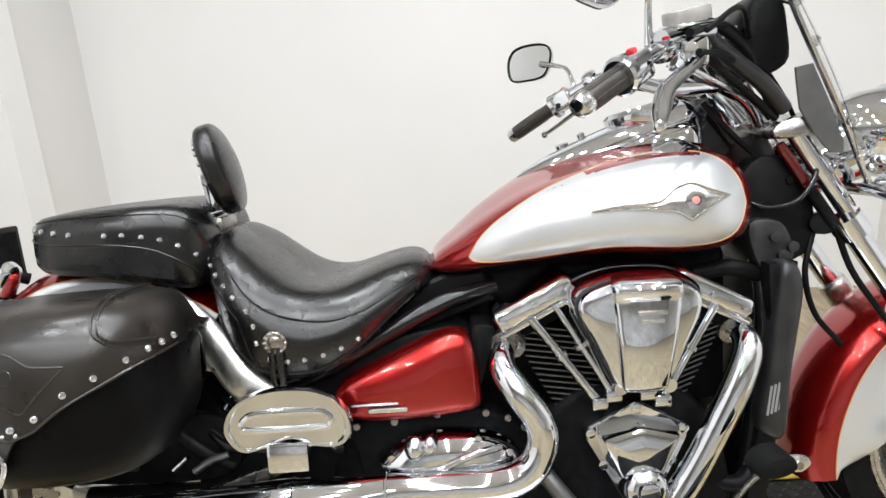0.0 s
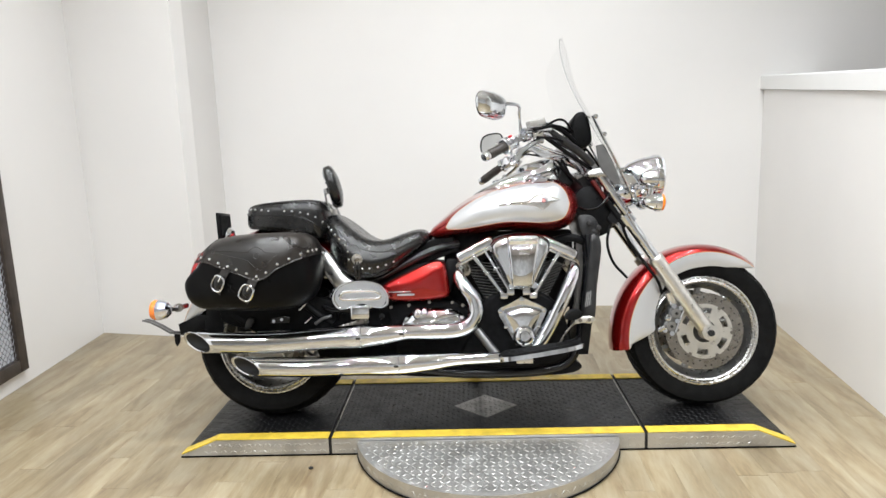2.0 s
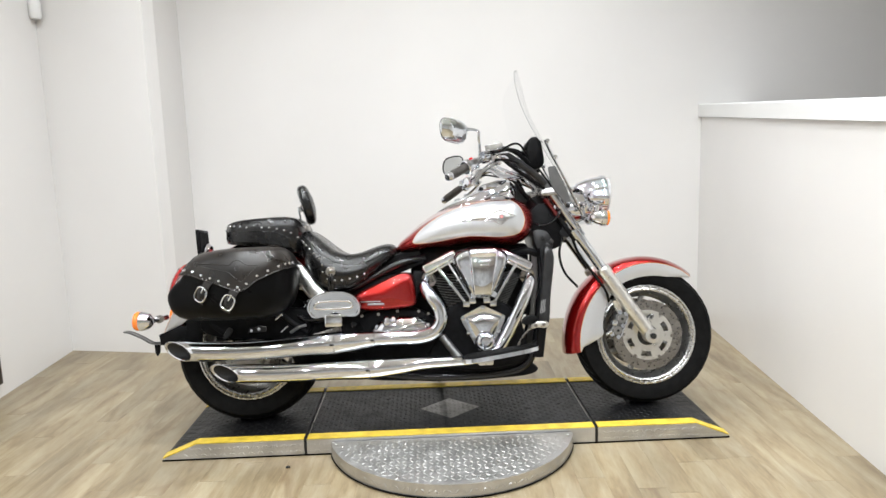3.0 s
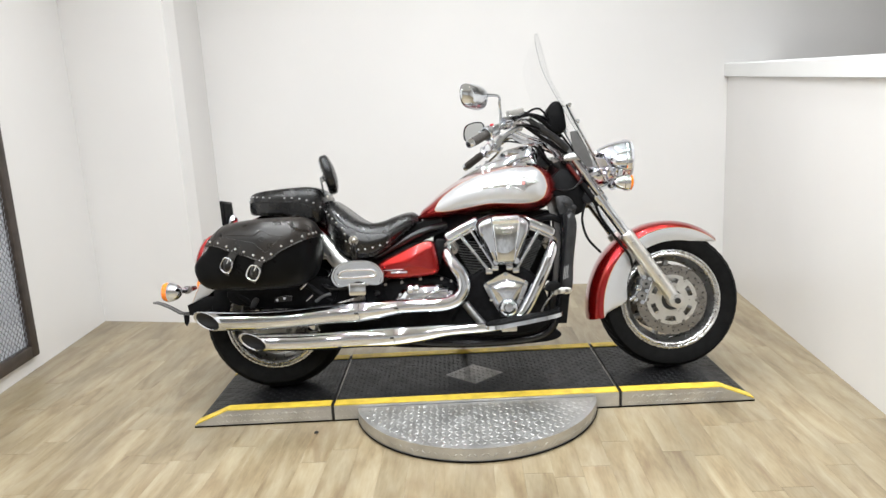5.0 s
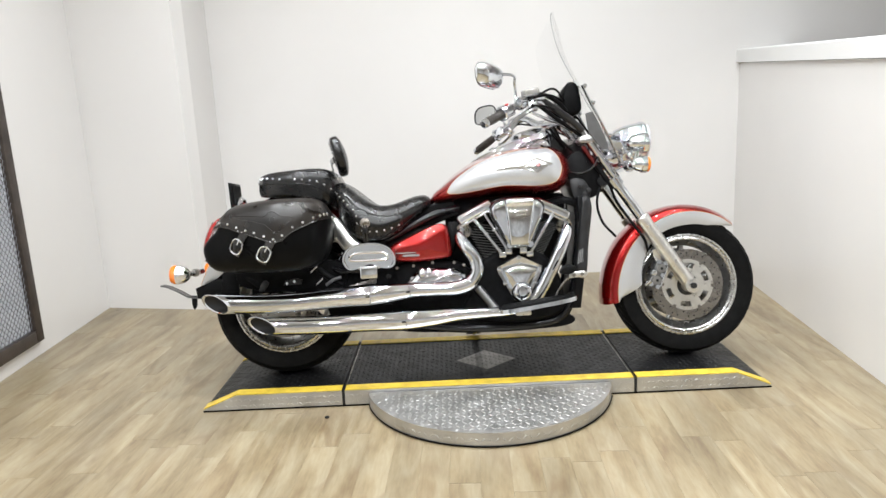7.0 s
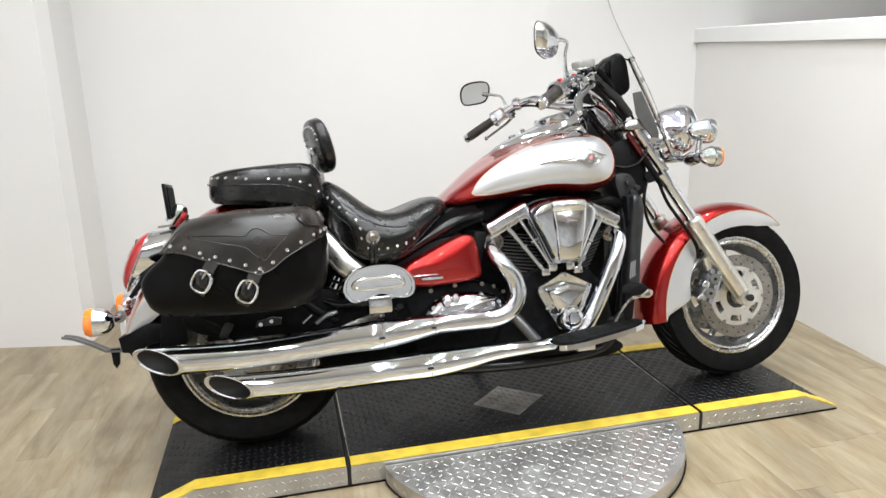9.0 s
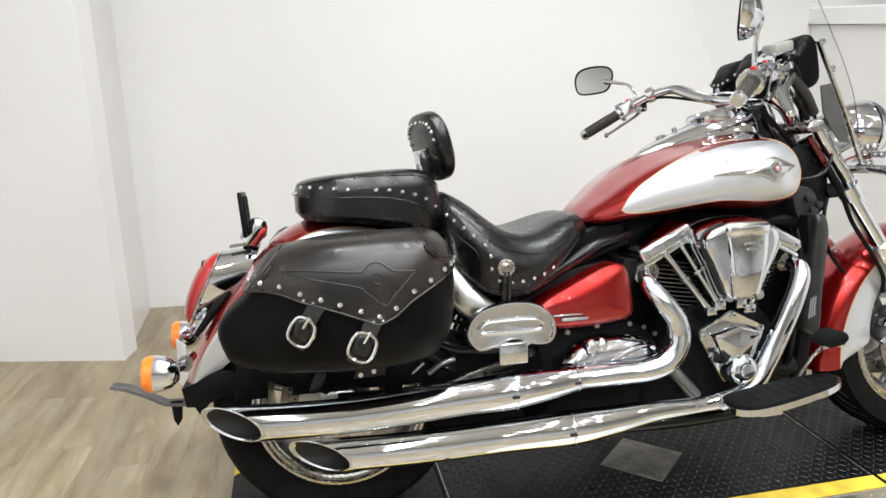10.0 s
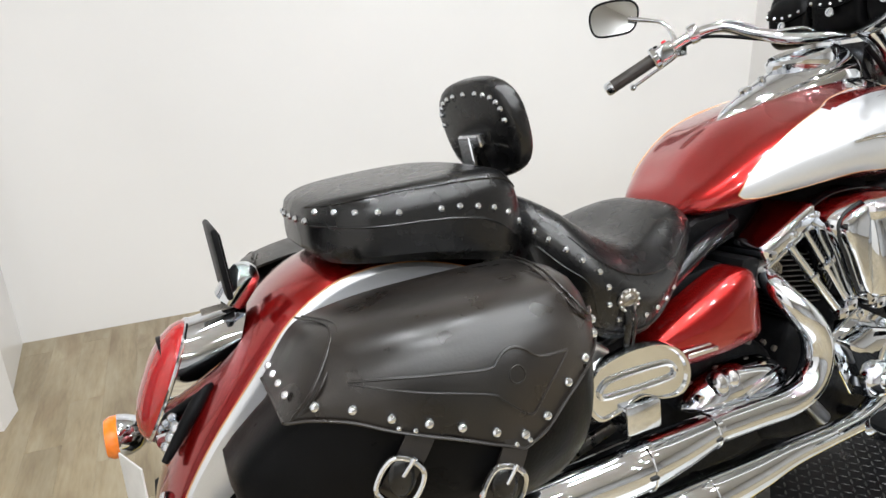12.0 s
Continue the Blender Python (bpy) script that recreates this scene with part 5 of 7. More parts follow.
def build_seats():
    rider = rider_seat()
    row = [(-0.614, 0.756), (-0.602, 0.747), (-0.589, 0.733), (-0.571, 0.716), (-0.552, 0.698), (-0.529, 0.676), (-0.518, 0.650), (-0.516, 0.620), (-0.497, 0.590), (-0.467, 0.584), (-0.439, 0.584), (-0.408, 0.588), (-0.378, 0.595), (-0.349, 0.606)]
    for x, z in row:
        for s in (-1, 1):
            place, normal = on_side(rider, x, z, s)
            if place is not None:
                stud(place, normal, 0.0058, rider)
    seam_along(rider, [(-0.600, 0.722), (-0.575, 0.690), (-0.548, 0.662), (-0.538, 0.630), (-0.530, 0.596), (-0.516, 0.574)], 26, 0.0016)
    seam_along(rider, [(-0.560, 0.735), (-0.52, 0.690), (-0.47, 0.660), (-0.40, 0.645), (-0.34, 0.655), (-0.28, 0.682), (-0.24, 0.700)], 30, 0.0018)
    seam_along(rider, [(-0.598, 0.655), (-0.56, 0.602), (-0.52, 0.572), (-0.464, 0.560), (-0.41, 0.564), (-0.352, 0.592), (-0.29, 0.640), (-0.25, 0.668)], 34, 0.0034, name="laced_edge")
    place, normal = on_side(rider, -0.483, 0.622)
    m = axis_pose(place, normal)
    concho = part("concho", lathe([(0.020, 0.0), (0.020, 0.003), (0.016, 0.005), (0.012, 0.004), (0.008, 0.007), (0.0, 0.008)], m, 24), STEEL, rider, "round silver concho")
    for k in range(12):
        a = math.tau * k / 12
        part("concho_petal", ball(m @ Vector((0.0175 * math.cos(a), 0.0175 * math.sin(a), 0.003)), (0.0042, 0.0042, 0.003), sides=8, rings=6), STEEL, concho)
    for k, dx in ((0, -0.006), (1, 0.006)):
        part("fringe_strap", tube([tuple(place + normal * 0.003 + Vector((dx, 0, -0.01))), tuple(place + Vector((dx * 1.3, -0.006, -0.04))), tuple(place + Vector((dx * 1.2, 0.004, -0.078)))], 0.0055, 8, 12, flatten=0.35), LEATHER, concho)
    passenger = seat_body("passenger_seat", (-0.950, -0.598),
                          [(-0.950, 0.812), (-0.944, 0.830), (-0.922, 0.841), (-0.88, 0.848), (-0.80, 0.854), (-0.70, 0.858), (-0.655, 0.855), (-0.625, 0.838), (-0.598, 0.785)],
                          [(-0.950, 0.770), (-0.930, 0.752), (-0.86, 0.744), (-0.80, 0.738), (-0.73, 0.726), (-0.66, 0.710), (-0.625, 0.712), (-0.598, 0.748)],
                          [(-0.950, 0.060), (-0.944, 0.098), (-0.933, 0.124), (-0.913, 0.153), (-0.889, 0.174), (-0.86, 0.187), (-0.80, 0.196), (-0.738, 0.198), (-0.68, 0.190), (-0.65, 0.182), (-0.626, 0.168), (-0.607, 0.140), (-0.598, 0.105)],
                          0.040, "black leather pillion seat with a row of studs", -0.004, belly=0.004)
    # one stud is missing from the near row
    row = [(-0.933, 0.826), (-0.913, 0.825), (-0.889, 0.823), (-0.860, 0.820), (-0.831, 0.816), (-0.800, 0.814), (-0.768, 0.812), (-0.738, 0.811), (-0.707, 0.806), (-0.678, 0.799), (-0.651, 0.787), (-0.626, 0.768)]
    for x, z in row:
        for s in (-1, 1):
            place, normal = on_side(passenger, x, z, s)
            if place is not None and not (s < 0 and x == -0.800):
                stud(place, normal, 0.0058, passenger)
    seam_along(passenger, [(-0.940, 0.806), (-0.86, 0.800), (-0.77, 0.797), (-0.70, 0.786), (-0.655, 0.764), (-0.622, 0.735)], 26, 0.0018)
    seam_along(passenger, [(-0.940, 0.832), (-0.86, 0.842), (-0.78, 0.845), (-0.70, 0.845), (-0.65, 0.838), (-0.622, 0.820)], 26, 0.0018)
    # rear edge studs
    for k in range(5):
        y = -0.09 + 0.045 * k
        stud((-0.9505 if abs(y) < 0.06 else -0.9450, y, 0.812), (-1, 0 if abs(y) < 0.06 else math.copysign(0.5, y), 0.1), 0.0058, passenger)
    # rider's backrest
    m = Matrix.Translation((-0.600, -0.043, 0.915)) @ Matrix.Rotation(radians(9.0), 4, "Z") @ Matrix.Rotation(radians(-15.0), 4, "Y")
    bm = bmesh.new()
    rings = []
    for k in range(13):
        t = -1 + 2 * k / 12
        d = 0.027 * t
        g = (1 - max(0, t) ** 2.6 * 0.72) * (1 - max(0, -t) ** 6 * 0.16)
        ring = []
        for i in range(36):
            a = math.tau * i / 36
            p = 2.7
            q = (abs(math.cos(a)) ** p + abs(math.sin(a)) ** p) ** (-1 / p)
            y = 0.106 * q * math.cos(a) * (1 + 0.05 * math.sin(a))
            ring.append(bm.verts.new(m @ Vector((d, y * g, 0.087 * q * math.sin(a) * g))))
        rings.append(ring)
    skin(bm, rings)
    rest = part("backrest_pad", bm, LEATHER, BIKE, "padded black leather backrest with studs")
    for k in range(13):
        a = radians(-2 + 15.3 * k)
        p = m @ Vector((-0.0268, 0.088 * math.copysign(abs(math.cos(a)) ** 0.75, math.cos(a)), 0.020 + 0.046 * math.copysign(abs(math.sin(a)) ** 0.75, math.sin(a))))
        stud(p, m.to_3x3() @ Vector((-1, 0, 0)), 0.0055, rest)
    part("seam", tube([tuple(m @ Vector((-0.0272, y, -0.020 - 0.012 * (y / 0.1) ** 2))) for y in (-0.08, -0.05, 0, 0.05, 0.08)], 0.002, 6, 20), LEATHER, rest)
    part("backrest_bracket", box(-0.012, 0.006, -0.028, 0.028, -0.012, 0.012, 0.004, 2, m=m @ Matrix.Translation((-0.034, 0, -0.010))), CHROME, rest, "chrome backrest bracket")
    part("backrest_post", box(-0.004, 0.004, -0.017, 0.017, -0.060, 0.058, 0.002, 1, m=Matrix.Translation((-0.634, -0.036, 0.845)) @ Matrix.Rotation(radians(7.5), 4, "Z") @ Matrix.Rotation(radians(-9), 4, "Y")), CHROME, rest, "flat chrome post")
    part("backrest_mount", box(-0.645, -0.600, -0.085, 0.015, 0.795, 0.826, 0.008, 2), STEEL, rest)
    part("backrest_bolt", lathe([(0, -0.06), (0.011, -0.06), (0.011, 0.06), (0, 0.06)], Matrix.Translation((-0.622, -0.035, 0.824)) @ ACROSS, 14), CHROME, rest)


build_seats()


# ---- saddlebags ----
BAG_OUT = [(-1.122, 0.285), (-1.117, 0.318), (-1.098, 0.342), (-1.056, 0.361), (-1.02, 0.378), (-0.97, 0.404), (-0.90, 0.430), (-0.82, 0.446), (-0.75, 0.440), (-0.69, 0.416), (-0.658, 0.388), (-0.635, 0.350), (-0.622, 0.310), (-0.616, 0.262)]
BAG_LOW = [(-1.122, 0.525), (-1.10, 0.472), (-1.04, 0.448), (-0.95, 0.446), (-0.80, 0.446), (-0.70, 0.454), (-0.655, 0.474), (-0.632, 0.505), (-0.616, 0.56)]
BAG_TOP = [(-1.122, 0.566), (-1.105, 0.590), (-1.08, 0.614), (-1.056, 0.635), (-1.03, 0.673), (-1.003, 0.700), (-0.96, 0.712), (-0.88, 0.722), (-0.69, 0.726), (-0.658, 0.718), (-0.634, 0.696), (-0.616, 0.652)]
FLAP_EDGE = [(-1.057, 0.627), (-1.02, 0.628), (-0.98, 0.620), (-0.95, 0.607), (-0.88, 0.585), (-0.84, 0.570), (-0.806, 0.556), (-0.775, 0.566), (-0.73, 0.600), (-0.68, 0.622), (-0.65, 0.636), (-0.617, 0.645)]


def bag_y(x):
    return eased(x, BAG_OUT)


def saddlebag(s):
    bm = bmesh.new()
    rings = []
    for i in range(41):
        x = -1.122 + 0.506 * (0.5 - 0.5 * math.cos(math.pi * i / 40))
        yo, yi = bag_y(x), min(0.205, bag_y(x) - 0.05)
        zt, zb = eased(x, BAG_TOP) - 0.015, eased(x, BAG_LOW)
        ring = []
        for k in range(32):
            a = math.tau * k / 32
            p = 4.2
            g = (abs(math.cos(a)) ** p + abs(math.sin(a)) ** p) ** (-1 / p)
            v = g * math.sin(a)
            y = (yo + yi) / 2 + (yo - yi) / 2 * g * math.cos(a) - (0.030 * max(0, -v) ** 2 if math.cos(a) > 0 else 0)
            ring.append(bm.verts.new((x, s * y, (zt + zb) / 2 + (zt - zb) / 2 * v)))
        rings.append(ring)
    skin(bm, rings)
    bag = part("saddlebag", bm, BAG_LEATHER, BIKE, "black leather saddlebag with studded flap")
    # the flap: over the top and down the outer face to its pointed edge
    rows = []
    for i in range(49):
        x = -1.057 + 0.440 * (i / 48 if i < 40 else (40 + 8 * math.sin((i - 40) / 8 * math.pi / 2)) / 48)
        yo, zt, ze = bag_y(x), eased(x, BAG_TOP), ramp(x, FLAP_EDGE)
        k = min(1.0, (zt - ze) / 0.075)
        row = [(0.205, zt - 0.004), (0.262 if yo > 0.36 else yo - 0.095, zt + 0.002), (yo - 0.085, zt + 0.003), (yo - 0.045, zt - 0.004 * k), (yo - 0.018, zt - 0.020 * k), (yo - 0.002, zt - 0.044 * k)]
        top = row[-1][1]
        row += [(yo + 0.006, top + (ze - top) * f) for f in (0.3, 0.6, 0.85, 1.0)]
        rows.append([(x, s * y, z) for y, z in row])
    flap = part("flap", sheet(rows, 0.005), LEATHER_WORN, bag, "worn pointed leather flap")
    edge = [(x, ramp(x, FLAP_EDGE)) for x in (-1.055, -1.03, -0.99, -0.95, -0.91, -0.88, -0.85, -0.82, -0.806, -0.79, -0.77, -0.74, -0.70, -0.66, -0.635, -0.620)]
    part("flap_piping", tube([(x, s * (bag_y(x) + 0.009), z + 0.003) for x, z in edge], 0.0021, 6, 60), LEATHER_WORN, flap)
    for x in (-1.024, -0.987, -0.949, -0.911, -0.876, -0.838, -0.803, -0.770, -0.732, -0.695, -0.660, -0.640, -0.629, -0.6215):
        z = ramp(x, FLAP_EDGE) + 0.018
        slope = (bag_y(x + 0.01) - bag_y(x - 0.01)) / 0.02
        stud((x, s * (bag_y(x) + 0.0085), z), (-slope, s, 0.1), 0.0062, flap)
    for x, z in ((-0.815, 0.566), (-0.797, 0.566), (-0.943, 0.612), (-0.926, 0.607)):
        stud((x, s * (bag_y(x) + 0.0085), z), (0, s, 0.1), 0.0036, flap)
    # raised pattern on the flap
    def tooled(points, r, n):
        tree = BVHTree.FromPolygons([v.co for v in flap.data.vertices], [p.vertices for p in flap.data.polygons])
        line = []
        for x, z in curve_through(points, n):
            place, normal, _, _ = tree.ray_cast(Vector((x, 1.2 * s, z)), Vector((0, -s, 0)))
            if place is not None:
                line.append(tuple(place + normal * 0.0004))
        part("tooled_line", tube(line, r, 6, 2 * len(line)), LEATHER_WORN, flap)

    tooled([(-0.984, 0.668), (-0.94, 0.668), (-0.883, 0.665), (-0.836, 0.662), (-0.825, 0.669), (-0.815, 0.677), (-0.803, 0.679), (-0.790, 0.674), (-0.780, 0.666), (-0.768, 0.660), (-0.728, 0.656)], 0.0019, 60)
    tooled([(-0.984, 0.666), (-0.924, 0.652), (-0.842, 0.634), (-0.826, 0.623), (-0.810, 0.609), (-0.790, 0.595), (-0.777, 0.606), (-0.760, 0.624), (-0.728, 0.655)], 0.0014, 60)
    tooled([(-0.804 + 0.010 * math.cos(math.tau * k / 12), 0.648 + 0.010 * math.sin(math.tau * k / 12)) for k in range(13)], 0.0010, 30)
    # doubled gusset seams at both ends, and the studded edge across the rear end
    for d in (0.0, 0.009):
        path = [(-1.003 + d, 0.222, 0.706), (-0.985 + d, 0.285, 0.712), (-0.982 + d, 0.322, 0.711), (-0.993 + d, 0.352, 0.697), (-1.022 + d, 0.377, 0.664), (-1.050 + d, 0.371, 0.632)]
        part("gusset_seam", tube([(x, s * y, z) for x, y, z in path], 0.0017, 8, 40), LEATHER_WORN, flap)
        path = [(-0.683 - d, 0.235, 0.732), (-0.692 - d, 0.30, 0.735), (-0.698 - d, 0.352, 0.731), (-0.694 - d, 0.398, 0.710), (-0.684 - d, 0.414, 0.690), (-0.668, 0.402, 0.678 - d), (-0.634, 0.355, 0.670 - d)]
        part("gusset_seam", tube([(x, s * y, z) for x, y, z in path], 0.0017, 8, 40), LEATHER_WORN, flap)
    part("end_piping", tube([(-1.057, s * 0.206, 0.630), (-1.058, s * 0.28, 0.634), (-1.057, s * 0.362, 0.628)], 0.0022, 6, 20), LEATHER_WORN, flap)
    for y in (0.222, 0.258, 0.295, 0.338):
        stud((-1.0475, s * y, eased(-1.0475, BAG_TOP) + 0.0035), (-0.8, 0, 0.55), 0.0058, flap)
    # straps with chrome buckles
    for x0, z0, lean in ((-0.947, 0.553, 0.55), (-0.838, 0.520, 0.48)):
        y0 = bag_y(x0)
        slope = (bag_y(x0 + 0.02) - bag_y(x0 - 0.02)) / 0.04
        m = Matrix.Translation((x0, s * (y0 + 0.006), z0)) @ Matrix.Rotation(math.atan(slope) * s, 4, "Z") @ Matrix.Rotation(lean, 4, "Y")
        strap = [[tuple(m @ Vector((u, s * d, v))) for u in (-0.016, 0, 0.016)] for v, d in ((0.070, -0.004), (0.04, 0.003), (0.0, 0.006), (-0.02, 0.004), (-0.040, -0.006))]
        st = part("strap", sheet(strap, 0.004), LEATHER_WORN, bag, "buckled leather strap")
        frame_line = rounded([(-0.028, 0.016), (-0.020, 0.028), (0.0, 0.033), (0.020, 0.028), (0.028, 0.016), (0.030, -0.006), (0.024, -0.026), (0.0, -0.033), (-0.024, -0.026), (-0.030, -0.006)], 40)
        loop = [tuple(m @ Vector((u * 0.80, s * 0.010, v * 0.86))) for u, v in frame_line]
        part("buckle", tube(loop + [loop[0]], 0.0037, 8, 82, caps=False), CHROME, st, "rounded chrome buckle")
        part("buckle_tip", ball(m @ Vector((0, s * 0.008, 0.004)), (0.017, 0.006, 0.024), sides=14, rings=8), LEATHER, st)
        part("buckle_prong", tube([tuple(m @ Vector((0, s * 0.012, 0.008))), tuple(m @ Vector((0.002, s * 0.014, 0.034)))], 0.0028, 8), CHROME, st)


for s in (-1, 1):
    saddlebag(s)


# ---- tail ----
def build_tail():
    # lamp: a tilted domed lens, a chrome cowl over its upper part, a dark base
    centre, out, up = Vector((-1.176, 0, 0.590)), Vector((-0.90, 0, 0.44)), Vector((0.44, 0, 0.90))

    def rim(a, k=1.0, h=0.0):
        wide = 0.062 * (1 + 0.25 * math.cos(a))
        return centre + out * h + up * (0.098 * k * math.cos(a)) + Vector((0, wide * k * math.sin(a), 0))

    bm = bmesh.new()
    skin(bm, [[bm.verts.new(rim(math.tau * i / 44, k, h)) for i in range(44)] for k, h in ((0.97, -0.004), (0.985, 0.001), (0.96, 0.009), (0.86, 0.019), (0.66, 0.029), (0.4, 0.035), (0.12, 0.037))])
    lamp = part("tail_lamp", bm, RED_LENS, BIKE, "domed red tail lamp")
    lip = [tuple(rim(math.tau * i / 40, 1.0, 0.0)) for i in range(41)]
    part("lamp_lip", tube(lip, 0.0035, 8, 82), CHROME, lamp, "chrome rim")
    rows = []
    for i in range(21):
        a = radians(-140 + 280 * i / 20)
        p = rim(a, 1.03, -0.002)
        rows.append([tuple(p + Vector((0.090, 0, 0.004 + 0.010 * math.cos(a))) * f + Vector((0, -math.copysign(0.012, a) * f * abs(math.sin(a)), 0))) for f in (0, 0.15, 0.4, 0.7, 1.0)])
    part("tail_hood", sheet(rows, 0.003), CHROME, lamp, "chrome lamp cowl")
    part("lamp_base", tube([(-1.165, 0, 0.600), (-1.11, 0, 0.615), (-1.07, 0, 0.625)], [0.062, 0.055, 0.05], 24), BLACK, lamp)
    for z, y in ((0.530, -0.05), (0.515, -0.046), (0.500, -0.04)):
        part("lamp_screw", ball((-1.175 - (0.53 - z) * 0.6, y, z), (0.011, 0.012, 0.012), sides=12, rings=8), CHROME, lamp)
    part("hood_label", box(-0.026, 0.022, -0.009, 0.009, -0.001, 0.001, 0.0008, 1, m=Matrix.Translation((-1.085, -0.030, 0.694)) @ Euler((radians(20), radians(-4), 0)).to_matrix().to_4x4()), STEEL, lamp)
    # upright black plate on the fender with a chrome knuckle
    plate = part("mount_plate", box(-0.005, 0.005, -0.075, 0.075, -0.054, 0.054, 0.0045, 2, m=Matrix.Translation((-1.072, -0.013, 0.768)) @ Matrix.Rotation(radians(-4), 4, "Y")), BLACK, BIKE, "upright black square plate on the rear mudguard")
    part("plate_edge", box(-0.002, 0.002, -0.060, 0.060, -0.044, 0.044, 0.002, 1, m=Matrix.Translation((-1.0655, -0.013, 0.768)) @ Matrix.Rotation(radians(-4), 4, "Y")), RUBBER, plate)
    part("plate_knuckle", lathe([(0, 0.034), (0.012, 0.032), (0.022, 0.022), (0.026, 0.0), (0.026, -0.03), (0.0, -0.03)], axis_pose((-1.048, -0.035, 0.728), (0.55, -0.3, 0.75)), 24), CHROME, plate, "chrome mounting knuckle")
    part("plate_arm", tube([(-1.065, 0.0, 0.725), (-1.045, 0.0, 0.722), (-1.03, 0.01, 0.715)], 0.012, 12), BLACK, plate)
    # black strip along the crown behind the lamp
    part("fender_stay", tube([(-1.064, -0.010, 0.735), (-1.068, -0.012, 0.690), (-1.084, -0.028, 0.635), (-1.119, -0.044, 0.586), (-1.155, -0.058, 0.544), (-1.200, -0.066, 0.488)], [0.011, 0.012, 0.012, 0.012, 0.011, 0.006], 10, 36, flatten=1.0), BLACK, plate)
    part("plate_back", box(-0.048, 0.048, -0.0015, 0.0015, -0.065, 0.055, 0.001, 1, m=Matrix.Translation((-1.258, 0.065, 0.395)) @ Matrix.Rotation(radians(-68), 4, "Z")), PLATE_WHITE, BIKE, "blank white plate")
    # indicators
    for s in (-1, 1):
        m = axis_pose((-1.263 - (0.018 if s > 0 else 0), 0.222 * s, 0.446 - (0.012 if s > 0 else 0)), (-1, 0, 0.04))
        cup = part("rear_indicator", lathe([(0.0, -0.050), (0.016, -0.048), (0.031, -0.034), (0.038, -0.014), (0.040, 0.0)], m, 30), CHROME, BIKE, "chrome indicator with amber lens")
        part("amber_lens", lathe([(0.0395, -0.001), (0.040, 0.012), (0.035, 0.022), (0.0, 0.027)], m, 30), ORANGE, cup)
        part("indicator_stem", tube([(-1.235, 0.215 * s, 0.446), (-1.215, 0.17 * s, 0.447), (-1.205, 0.10 * s, 0.450)], 0.011, 12), CHROME, cup)
        part("indicator_nut", lathe([(0, -0.010), (0.017, -0.010), (0.017, 0.010), (0, 0.010)], axis_pose((-1.212, 0.16 * s, 0.4475), (0.1, s, 0)), 16), STEEL, cup)
    # curved plate holder
    rows = []
    for x, z, h in ((-1.385, 0.394, 0.014), (-1.375, 0.393, 0.019), (-1.35, 0.386, 0.020), (-1.31, 0.366, 0.018), (-1.27, 0.342, 0.018), (-1.22, 0.338, 0.022), (-1.17, 0.345, 0.024)):
        rows.append([(x, h * u / 4 - 0.095, z + 0.004 * abs(u / 4)) for u in range(-4, 5)])
    part("plate_holder", sheet(rows, 0.007), MOUNT_DARK, BIKE, "bent dark metal plate holder")
    part("holder_clip", prism([(-1.262, 0.345), (-1.236, 0.345), (-1.240, 0.300), (-1.250, 0.285), (-1.258, 0.30)], -0.10, -0.088, 0.002), BLACK, BIKE)
    part("tail_bracket", prism([(-1.232, 0.378), (-1.143, 0.413), (-1.09, 0.405), (-1.10, 0.358), (-1.142, 0.352), (-1.172, 0.338), (-1.195, 0.312), (-1.206, 0.332), (-1.224, 0.334)], -0.124, 0.124, 0.003), BLACK, BIKE, "angled black tail bracket")
    # added black plates that darken the space between bag and silencer
    for x0, x1 in ((-1.115, -1.030), (-0.985, -0.845)):
        part("inner_guard", prism([(x0, 0.345), (x0 + 0.012, 0.44), (x1, 0.45), (x1 - 0.01, 0.345)], -0.152, -0.146, 0.002), BLACK, BIKE, "added black plate filling the dark space behind the bag")
    # fender struts
    for s in (-1, 1):
        part("fender_strut", tube([(-0.70, 0.150 * s, 0.690), (-0.645, 0.162 * s, 0.640), (-0.595, 0.175 * s, 0.585), (-0.555, 0.190 * s, 0.535), (-0.51, 0.195 * s, 0.505)], [0.017, 0.019, 0.020, 0.020, 0.016], 16, 30, flatten=1.8), ALLOY, BIKE, "polished mudguard strut")
        part("under_strut", prism(rounded([(-0.70, 0.62), (-0.66, 0.625), (-0.60, 0.585), (-0.575, 0.55), (-0.60, 0.545), (-0.66, 0.56)], 24), 0.145 * s, 0.152 * s, 0.002), ALLOY, BIKE)


build_tail()


# ---- engine ----
CRANK = Vector((0.125, 0, 0.33))


